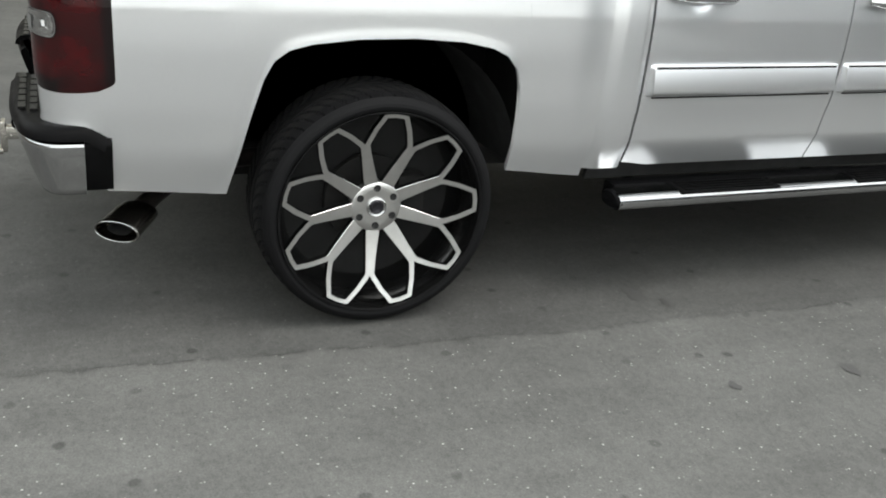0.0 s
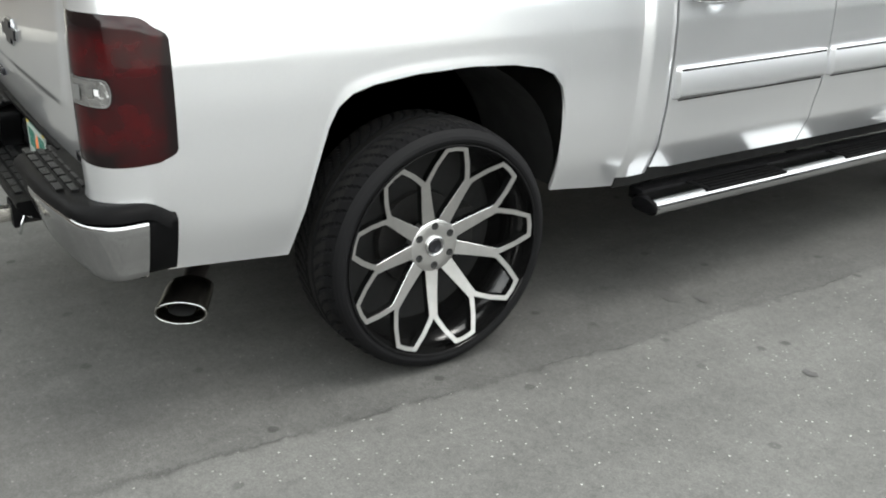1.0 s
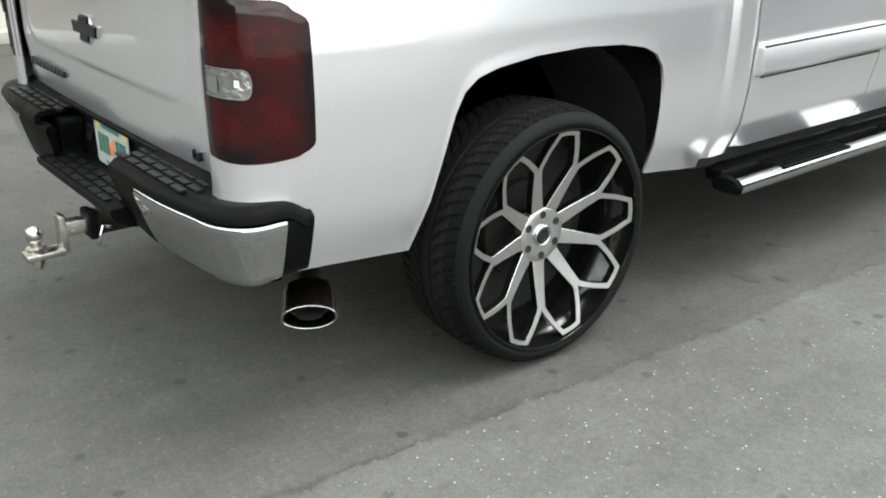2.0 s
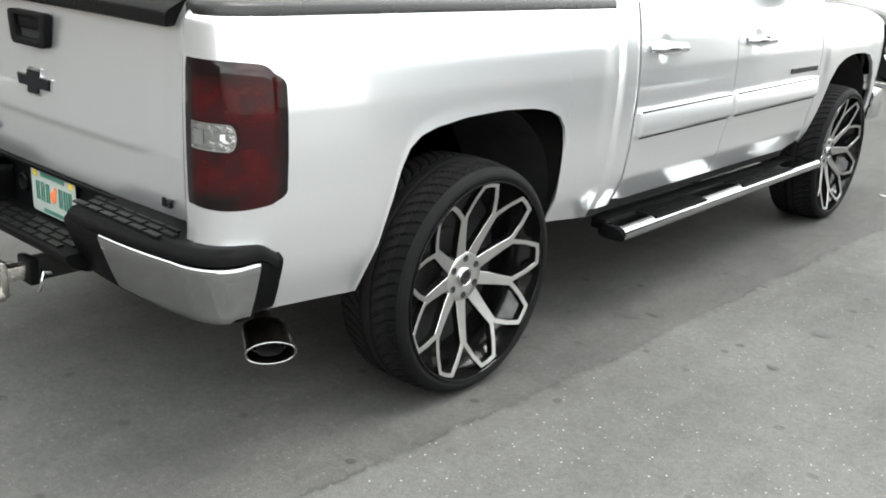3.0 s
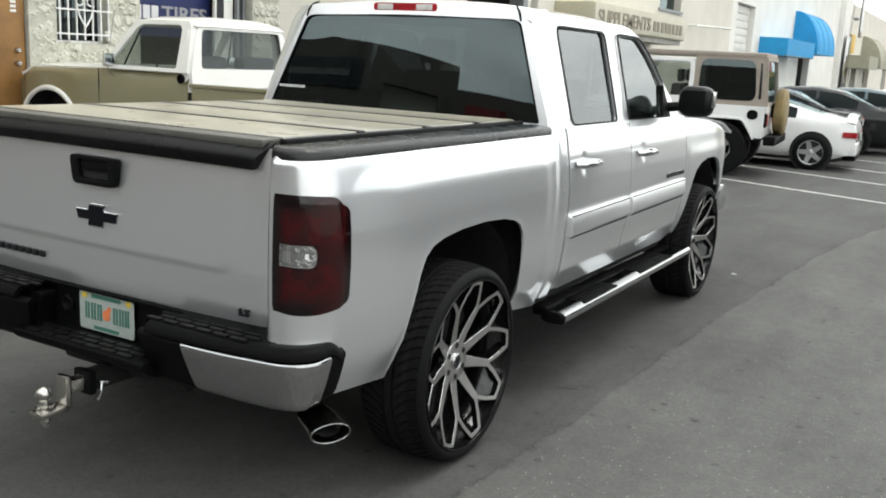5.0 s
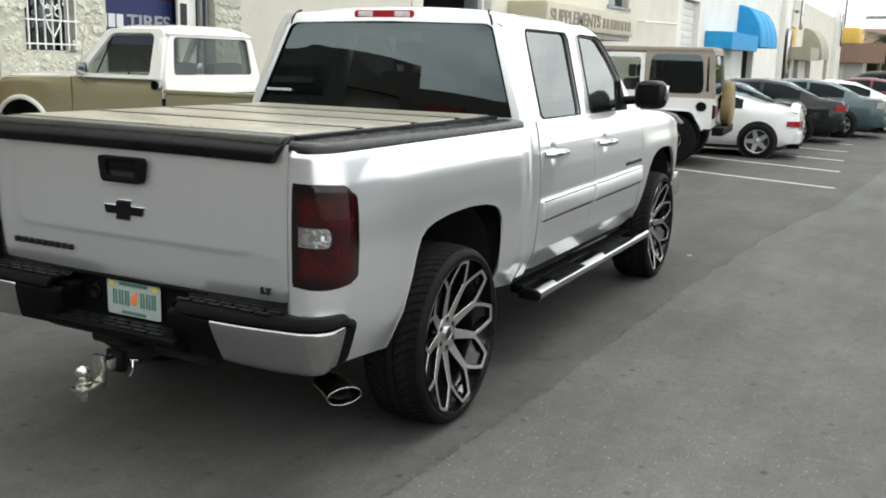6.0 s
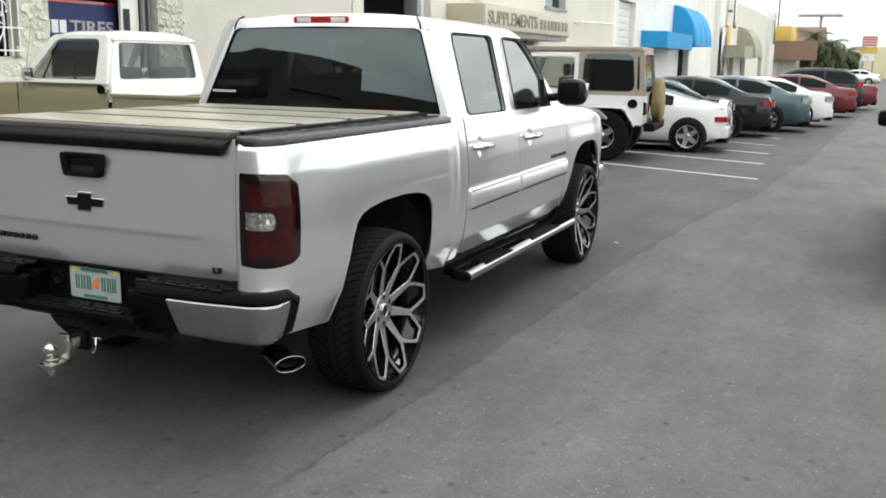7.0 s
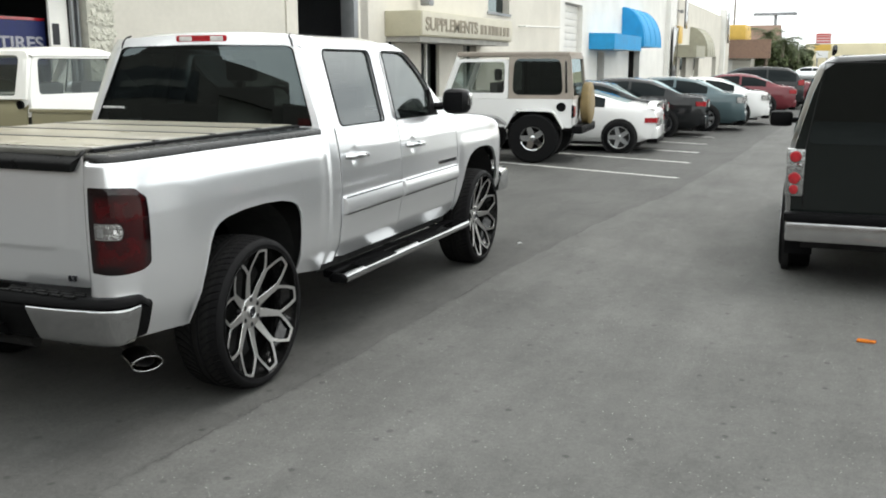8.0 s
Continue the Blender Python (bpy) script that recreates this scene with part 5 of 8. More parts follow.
def road_wheel(parent, loc, r, w, rim, spokes, side, rim_mat=ALLOY, spoke_w=0.07):
    """A tyre with a spoked rim; side is +1 for an outer face towards +x."""
    wh = part("wheel", lathe([(w * 0.5, rim), (w * 0.47, rim * 0.97), (w * 0.2, rim * 0.92), (-w * 0.3, rim * 0.9), (-w * 0.3, 0.0)], 36), BLACK_PLASTIC, parent)
    wh.matrix_basis = Matrix.Translation(loc) @ (Matrix.Identity(4) if side > 0 else Matrix.Rotation(math.pi, 4, "Z"))
    part("tyre", lathe([(w * 0.48, rim), (w * 0.52, rim * 1.06), (w * 0.5, r * 0.94), (w * 0.42, r * 0.99), (w * 0.2, r), (-w * 0.2, r), (-w * 0.42, r * 0.99), (-w * 0.5, r * 0.94), (-w * 0.5, rim)], 44), RUBBER, wh)
    part("rim_edge", lathe([(w * 0.49, rim), (w * 0.53, rim * 0.985), (w * 0.51, rim * 0.93), (w * 0.45, rim * 0.92)], 36), rim_mat, wh)
    for k in range(spokes):
        a = 2 * math.pi * k / spokes + 0.3
        m = Matrix.Rotation(a, 4, "X")
        sb = bmesh.new()
        v = [sb.verts.new(m @ Vector(p)) for p in ((w * 0.42, -spoke_w * 0.75, 0.0), (w * 0.42, spoke_w * 0.75, 0.0), (w * 0.48, spoke_w * 0.5, rim * 0.94), (w * 0.48, -spoke_w * 0.5, rim * 0.94))]
        sb.faces.new(v)
        part("spoke", sb, rim_mat, wh, solid=0.03, smooth=False)
    part("hub_cap", lathe([(w * 0.40, rim * 0.26), (w * 0.47, rim * 0.24), (w * 0.5, rim * 0.12), (w * 0.5, 0.0)], 20), rim_mat, wh)
    return wh


def car(name, loc, heading, label, paint, L, W, H, belt, tops, glass, wheel_r=0.32, spokes=5, front=0.9, rear=0.95, lamp=None, spoiler=False, group=""):
    """A closed car from its outline. tops: (distance from the tail, height) of the outline along the middle; glass: (rear foot, rear top, front top, front foot)."""
    t = thing(name, loc, heading - 90, label, "car", group)
    ty, tz = [p[0] for p in tops], [p[1] for p in tops]
    g0, g1, g2, g3 = glass
    sill = 0.22

    def top(y):
        return interp(y, ty, tz)

    def half(y):
        return W / 2 * (1 - 0.14 * smoothstep(0.45, 0.0, y) ** 1.5 - 0.18 * smoothstep(L - 0.6, L, y) ** 1.5)

    def ring(y, v, off=0.0):
        """v: 0 at the sill, 0.45 at the belt, 1 in the middle of the top."""
        h, w = top(y), half(y)
        b = min(belt, h - 0.02)
        up = max(0.0, h - b)
        wr = w - 0.10 - up * 0.38
        zs = [sill + 0.05 * smoothstep(0.4, 0.0, y) * 2, sill + 0.08, b * 0.55, b * 0.8, b, b + up * 0.55, b + up * 0.88, h - 0.006, h]
        xs = [w * 0.90, w * 0.97, w, w * 0.985, w * 0.955, w * 0.955 + (wr - w * 0.955) * 0.55, wr + 0.01, wr * 0.86, 0.0]
        vs = [0, 0.06, 0.22, 0.35, 0.45, 0.62, 0.74, 0.80, 1.0]
        return (interp(v, vs, xs) + off, y, interp(v, vs, zs) + (off if v > 0.74 else 0))

    ys = [0.0, 0.03, 0.08, 0.15] + lin(0.25, L - 0.3, 36) + [L - 0.18, L - 0.08, L - 0.02, L]
    vv = [0, 0.03, 0.06, 0.14, 0.22, 0.28, 0.35, 0.40, 0.45, 0.50, 0.56, 0.62, 0.68, 0.74, 0.77, 0.80, 0.87, 0.94, 1.0]
    bm = grid(ring, ys, vv)
    half_b = mirrored(bm)
    me = bpy.data.meshes.new("tmp")
    half_b.to_mesh(me)
    bm.from_mesh(me)
    bpy.data.meshes.remove(me)
    half_b.free()
    # close the tail and the nose
    for yy in (0.0, L):
        v = [ring(yy, k) for k in vv]
        loop = [bm.verts.new(p) for p in v] + [bm.verts.new((-p[0], p[1], p[2])) for p in v[-2::-1]]
        bm.faces.new(loop)
    bmesh.ops.remove_doubles(bm, verts=bm.verts, dist=0.0005)
    body = part("body", bm, paint, t)
    # glass
    for sg in (1, -1):
        mid = (g1 + g2) / 2
        for a, b in ((g1 - (g1 - g0) * 0.45, mid - 0.10), (mid - 0.03, g2 + (g3 - g2) * 0.5)):
            def side(y, v):
                p = ring(y, 0.475 + (0.715 - 0.475) * v, 0.006)
                return (sg * p[0], p[1], p[2])
            part("side_window", grid(side, lin(a, b, 9), lin(0, 1, 5)), GLASS_CAR, t, "tinted side window")

    def sheet(y, u):
        k = abs(u)
        p = ring(y, 0.77 + (1 - k) * 0.23, 0.0)
        return (math.copysign(p[0], u) if k > 1e-6 else 0.0, y, p[2] + 0.008)
    part("rear_window", grid(sheet, lin(g0 + 0.04, g1 - 0.03, 6), lin(-1, 1, 13)), GLASS_CAR, t, "dark rear window")
    part("windscreen", grid(sheet, lin(g2 + 0.05, g3 - 0.05, 6), lin(-1, 1, 13)), GLASS_CAR, t, "windscreen")
    # wheels with their arches
    for y in (rear, L - front):
        for sg in (1, -1):
            arch = lathe([(0.0, 0.0), (0.0, wheel_r * 1.16), (-0.05, wheel_r * 1.17)], 32, "x", (half(y) + 0.004, y, wheel_r + 0.01))
            part("wheel_arch", arch if sg > 0 else mirrored(arch), LINER, t)
            road_wheel(t, (sg * (half(y) - 0.075), y, wheel_r), wheel_r, 0.20, wheel_r * 0.70, spokes, sg)
    lz, lh = lamp[0], lamp[1]
    for sg in (1, -1):
        def lamp_at(a, z):
            if a < 0.4:
                return (sg * half(0) * (0.74 + 0.26 * a / 0.4), -0.014 + 0.010 * (a / 0.4) ** 4, z)
            y = 0.22 * (a - 0.4) / 0.6
            return (sg * (half(y) + 0.010 - 0.012 * smoothstep(0.9, 1.0, a)), y, z + 0.05 * y * (0.5 - (z - lz) / lh))
        lb = grid(lamp_at, [0, 0.2, 0.36, 0.4, 0.43, 0.5, 0.6, 0.7, 0.8, 0.9, 1.0], lin(lz, lz + lh, 4))
        part("tail_lamp", lb, lamp[2], t, "red tail lamp", solid=0.015)
    part("bumper", box(-half(0.1) * 0.98, half(0.1) * 0.98, -0.03, 0.10, sill + 0.08, sill + 0.30, bevel=0.03), paint, t)
    part("lower_grille", box(-half(0.1) * 0.8, half(0.1) * 0.8, -0.02, 0.2, sill - 0.02, sill + 0.09, bevel=0.02), BLACK_PLASTIC, t)
    part("number_plate", box(-0.16, 0.16, -0.042, -0.034, lz - 0.05, lz + 0.09), PLATE_WHITE, t, smooth=False)
    if spoiler:
        part("spoiler", grid(lambda x, v: (x, 0.02 + 0.16 * v, top(0.1) + 0.10 + 0.03 * v - 0.14 * abs(x / (W * 0.45)) ** 6), lin(-W * 0.44, W * 0.44, 21), lin(0, 1, 4)), paint, t, solid=0.03)
    part("underbody", box(-W * 0.4, W * 0.4, 0.3, L - 0.3, 0.16, 0.30), UNDER, t, smooth=False)
    return t


PARK = 183.0
SEDAN = [(0.0, 0.80), (0.05, 0.98), (0.30, 1.02), (0.55, 1.04), (1.35, 1.38), (1.9, 1.45), (2.5, 1.43), (3.0, 1.30), (3.55, 1.00), (4.4, 0.82), (4.6, 0.60)]
COUPE = [(0.0, 0.74), (0.05, 0.90), (0.22, 0.93), (0.60, 1.02), (1.4, 1.24), (1.95, 1.29), (2.4, 1.26), (3.1, 0.98), (3.6, 0.88), (4.25, 0.70), (4.42, 0.55)]
WAGON = [(0.0, 0.90), (0.04, 1.10), (0.30, 1.45), (0.60, 1.62), (1.5, 1.68), (2.4, 1.64), (2.9, 1.45), (3.4, 1.12), (4.4, 0.95), (4.6, 0.65)]
G = "parked cars in the row"


def spot(rear_x, left_y, w):
    """Middle of the tail for a car whose left rear corner is at rear_x, left_y."""
    a = radians(PARK)
    return (rear_x + math.sin(a) * w / 2, left_y - math.cos(a) * w / 2, 0)


car("white_coupe", spot(0.74, 14.72, 1.75), PARK, "white hatchback coupe with a rear spoiler and silver wheels", WHITE_PAINT, 4.42, 1.75, 1.29, 0.90, COUPE, (0.55, 1.45, 2.35, 3.05), 0.32, 5, 0.95, 0.72, (0.62, 0.105, BRIGHT_RED), True, G)
car("black_sedan", spot(0.49, 17.0, 1.8), PARK, "black sedan beside a white coupe", DARK_PAINT, 4.6, 1.8, 1.42, 0.98, [(y, z * 0.98) for y, z in SEDAN], (0.55, 1.35, 2.5, 3.5), 0.33, 5, 0.95, 1.0, (0.77, 0.11, BRIGHT_RED), False, G)
car("charcoal_sedan", spot(1.16, 19.3, 1.8), PARK, "charcoal sedan in a parking bay", DARK_PAINT, 4.6, 1.8, 1.45, 0.98, SEDAN, (0.55, 1.35, 2.5, 3.5), 0.33, 5, 0.95, 1.0, (0.77, 0.11, BRIGHT_RED), False, G)
car("blue_grey_sedan", spot(1.9, 21.8, 1.82), PARK, "blue-grey sedan in a parking bay", TEAL_PAINT, 4.6, 1.82, 1.47, 0.98, SEDAN, (0.55, 1.35, 2.5, 3.5), 0.34, 7, 0.95, 1.0, (0.76, 0.16, CLEAR_LENS), False, G)
car("white_sedan", spot(2.35, 24.6, 1.82), PARK, "white sedan with pale tail lamps in a parking bay", WHITE_PAINT, 4.6, 1.82, 1.5, 0.98, [(y, z * 0.97) for y, z in SEDAN], (0.55, 1.35, 2.5, 3.5), 0.35, 5, 0.95, 0.9, (0.74, 0.16, CLEAR_LENS), False, G)
car("maroon_sedan", spot(2.9, 30.5, 1.82), PARK, "maroon sedan in a parking bay", MAROON_PAINT, 4.6, 1.82, 1.47, 0.98, SEDAN, (0.55, 1.35, 2.5, 3.5), 0.34, 7, 0.95, 1.0, (0.76, 0.14, BRIGHT_RED), False, G)
car("dark_crossover", spot(3.05, 35.2, 1.85), PARK, "dark crossover in a parking bay", DARK_PAINT, 4.6, 1.85, 1.72, 1.05, WAGON, (0.06, 0.5, 2.4, 3.3), 0.35, 5, 0.95, 0.9, (0.95, 0.2, BRIGHT_RED), False, G)
car("red_sedan", spot(3.6, 37.6, 1.82), PARK, "red sedan in a parking bay", MAROON_PAINT, 4.6, 1.82, 1.47, 0.98, SEDAN, (0.55, 1.35, 2.5, 3.5), 0.34, 7, 0.95, 1.0, (0.76, 0.14, BRIGHT_RED), False, G)
car("silver_sedan", (4.3, 97.0, 0), 178, "silver sedan crossing far down the lane", SILVER, 4.6, 1.8, 1.45, 0.98, SEDAN, (0.55, 1.35, 2.5, 3.5), 0.33, 5, 0.95, 1.0, (0.77, 0.11, BRIGHT_RED), False)


# white off-roader with a taupe hardtop; y forward, origin on the ground under the rear axle
def off_roader(loc, heading):
    t = thing("off_road_car", loc, heading - 90, "white boxy off-roader with taupe hardtop and tan spare cover", "car", G)
    hw = 0.75
    ay, az = [-0.53, -0.50, -0.37, -0.31, 0.0, 0.29, 0.34, 0.46, 0.50], [0.61, 0.68, 0.90, 0.94, 0.945, 0.94, 0.90, 0.68, 0.61]

    def bottom(y):
        return interp(y, ay, az) if ay[0] < y < ay[-1] else 0.60

    ys = lin(-0.66, -0.54, 4) + ay + lin(0.52, 1.64, 10)
    for sg in (1, -1):
        bm = grid(lambda y, v: (sg * (hw - 0.02 * smoothstep(0.75, 0.6, bottom(y) + (1.13 - bottom(y)) * v)), y, bottom(y) + (1.13 - bottom(y)) * v), ys, lin(0, 1, 7))
        sp = part("side_panel", bm, WHITE_PAINT, t, solid=0.02)
        fl = grid(lambda i, k: (sg * (hw + 0.11 * k), ay[i] * (1 + 0.02 * k), az[i] - 0.025 * k), list(range(len(ay))), [0.0, 0.4, 0.8, 1.0])
        part("fender_flare", fl, WHITE_PAINT, t, "white wheel-arch flare", solid=0.02)
        part("wheel_well", lathe([(0.0, 0.0), (0.0, 0.47), (0.25, 0.48)], 28, "x", (0.50, 0, 0.48)) if sg > 0 else mirrored(lathe([(0.0, 0.0), (0.0, 0.47), (0.25, 0.48)], 28, "x", (0.50, 0, 0.48))), LINER, t)
        # door: half door and framed window
        part("half_door", box(sg * (hw + 0.001), sg * (hw + 0.008), 0.53, 1.60, 0.64, 1.12, bevel=0.003), WHITE_PAINT, t)
        part("door_hinge", box(sg * (hw + 0.005), sg * (hw + 0.03), 1.56, 1.64, 0.95, 0.99, bevel=0.004), BLACK_PLASTIC, t)
        part("door_latch", box(sg * (hw + 0.006), sg * (hw + 0.016), 0.57, 0.67, 1.0, 1.08, bevel=0.003), BLACK_PLASTIC, t)
        fo = rounded([(0.475, 1.13), (1.66, 1.13), (1.40, 1.69), (0.475, 1.69)], [0.03, 0.03, 0.08, 0.08])
        fi = rounded([(0.54, 1.21), (1.55, 1.21), (1.35, 1.645), (0.54, 1.645)], [0.05, 0.03, 0.06, 0.06])
        tum = lambda u, v: (sg * (hw - (v - 1.13) * 0.10), u, v)
        part("window_frame", plate(fo, [fi], tum), WHITE_PAINT, t, solid=0.025)
        part("door_window", plate(fi, [], tum), GLASS_OLD, t, "reflecting door window")
        # hardtop side
        ho = [(-0.66, 1.13), (0.47, 1.13), (0.47, 1.74), (-0.58, 1.74)]
        hi = rounded([(-0.50, 1.19), (0.395, 1.19), (0.375, 1.69), (-0.44, 1.69)], 0.12)
        part("hardtop_side", plate(ho, [hi], tum), TAUPE_TOP, t, solid=0.03)
        part("quarter_window", plate(trim_loop(hi, 0.004), [], lambda u, v: tuple(Vector(tum(u, v)) + Vector((sg * 0.004, 0, 0)))), GLASS_DARK, t, "dark quarter window")
        part("slot_window", prism([(-0.58, 1.22), (-0.54, 1.22), (-0.52, 1.66), (-0.55, 1.66)], lambda u, v: tuple(Vector(tum(u, v)) + Vector((sg * 0.002, 0, 0))), (sg * 0.006, 0, 0)), BLACK_GLOSS, t, smooth=False)
        part("tail_lamp", box(sg * 0.60, sg * 0.72, -0.71, -0.655, 0.80, 1.0, bevel=0.012), BRIGHT_RED, t)
        part("lamp_side", box(sg * 0.735, sg * 0.762, -0.70, -0.60, 0.78, 1.02, bevel=0.012), BLACK_PLASTIC, t)
        for y in (0.0, 2.37):
            road_wheel(t, (sg * 0.74, y, 0.45), 0.45, 0.28, 0.22, 5, sg, CHROME, 0.09)
        part("front_fender", box(sg * 0.52, sg * 0.84, 1.85, 2.85, 0.86, 0.94, bevel=0.03), WHITE_PAINT, t)
        part("a_pillar", tube([(sg * 0.72, 1.68, 1.12), (sg * 0.69, 1.40, 1.72)], 0.03, 8), WHITE_PAINT, t)
    part("fuel_cap", lathe([(hw + 0.002, 0.085), (hw + 0.014, 0.083), (hw + 0.012, 0.06), (hw + 0.004, 0.0)], 24, "x", (0, -0.48, 0.985)), BLACK_PLASTIC, t, "round black fuel filler").matrix_basis = Matrix.Identity(4)
    cap2 = mirrored(lathe([(hw + 0.002, 0.085), (hw + 0.034, 0.083), (hw + 0.032, 0.06), (hw + 0.026, 0.0)], 24, "x", (0, -0.48, 0.985)))
    part("fuel_cap", cap2, BLACK_PLASTIC, t, "round black fuel filler")
    part("hardtop_roof", box(-0.70, 0.70, -0.60, 1.43, 1.72, 1.79, bevel=0.03), TAUPE_TOP, t, "taupe hardtop roof")
    part("tailgate", box(-0.70, 0.70, -0.675, -0.64, 0.62, 1.13, bevel=0.01), WHITE_PAINT, t)
    rw = plate([(-0.74, 1.13), (0.74, 1.13), (0.69, 1.73), (-0.69, 1.73)], [rounded([(-0.69, 1.17), (0.69, 1.17), (0.645, 1.69), (-0.645, 1.69)], 0.05)], lambda u, v: (u, -0.66 + (v - 1.13) * 0.12, v))
    part("hardtop_rear", rw, TAUPE_TOP, t, solid=0.03)
    part("rear_window", plate(rounded([(-0.70, 1.16), (0.70, 1.16), (0.655, 1.70), (-0.655, 1.70)], 0.05), [], lambda u, v: (u, -0.66 + (v - 1.13) * 0.12, v)), GLASS_CLEAR, t, "clear rear window")
    part("spare_wheel", lathe([(-0.90, 0.0), (-0.90, 0.29), (-0.885, 0.34), (-0.86, 0.365), (-0.76, 0.365), (-0.73, 0.34), (-0.72, 0.2)], 40, "y", (0.10, 0, 0.99)), TAN_COVER, t, "spare wheel in a tan vinyl cover")
    part("spare_bracket", box(0.0, 0.2, -0.76, -0.66, 0.92, 1.16, bevel=0.01), BLACK_PLASTIC, t)
    part("rear_bumper", box(-0.78, 0.78, -0.86, -0.68, 0.50, 0.64, bevel=0.02), BLACK_PLASTIC, t, "black steel rear bumper")
    part("hood", box(-0.62, 0.62, 1.70, 2.90, 0.95, 1.13, bevel=0.05), WHITE_PAINT, t)
    part("cowl", box(-0.74, 0.74, 1.40, 1.74, 0.62, 1.13, bevel=0.03), WHITE_PAINT, t)
    part("grille", box(-0.62, 0.62, 2.86, 2.96, 0.60, 1.10, bevel=0.02), WHITE_PAINT, t)
    part("front_bumper", box(-0.75, 0.75, 2.98, 3.10, 0.52, 0.66, bevel=0.02), BLACK_PLASTIC, t)
    part("windscreen", plate([(-0.68, 1.15), (0.68, 1.15), (0.64, 1.70), (-0.64, 1.70)], [], lambda u, v: (u, 1.68 - (v - 1.13) * 0.46, v)), GLASS_CLEAR, t)
    part("floor", box(-0.70, 0.70, -0.62, 1.6, 0.55, 0.66, bevel=0.01), UNDER, t)
    part("engine_bay", box(-0.55, 0.55, 1.6, 2.85, 0.45, 0.95), UNDER, t, smooth=False)
    for x in (-0.35, 0.35):
        sb = bmesh.new()
        box(x - 0.22, x + 0.22, 0.70, 0.86, 0.85, 1.36, sb, bevel=0.05)
        box(x - 0.12, x + 0.12, 0.70, 0.80, 1.38, 1.55, sb, bevel=0.04)
        part("seat", sb, SEAT_GREY, t)
    part("roll_bar", tube([(-0.62, 0.45, 0.7), (-0.60, 0.45, 1.60), (-0.5, 0.45, 1.68), (0.5, 0.45, 1.68), (0.60, 0.45, 1.60), (0.62, 0.45, 0.7)], 0.03, 8), BLACK_PLASTIC, t)
    part("rear_axle", tube([(-0.7, 0, 0.41), (0.7, 0, 0.41)], 0.045, 10), UNDER, t)
    # raised suspension and a tall hardtop
    for c in t.children:
        if c.name.split(".")[0] != "wheel":
            for v in c.data.vertices:
                v.co.z = interp(v.co.z, [0.0, 0.6, 1.13, 1.80], [0.0, 0.65, 1.165, 2.03])
    return t


off_roader((-1.15, 13.1, 0), PARK + 2).scale = (1.05, 1.05, 1.0)


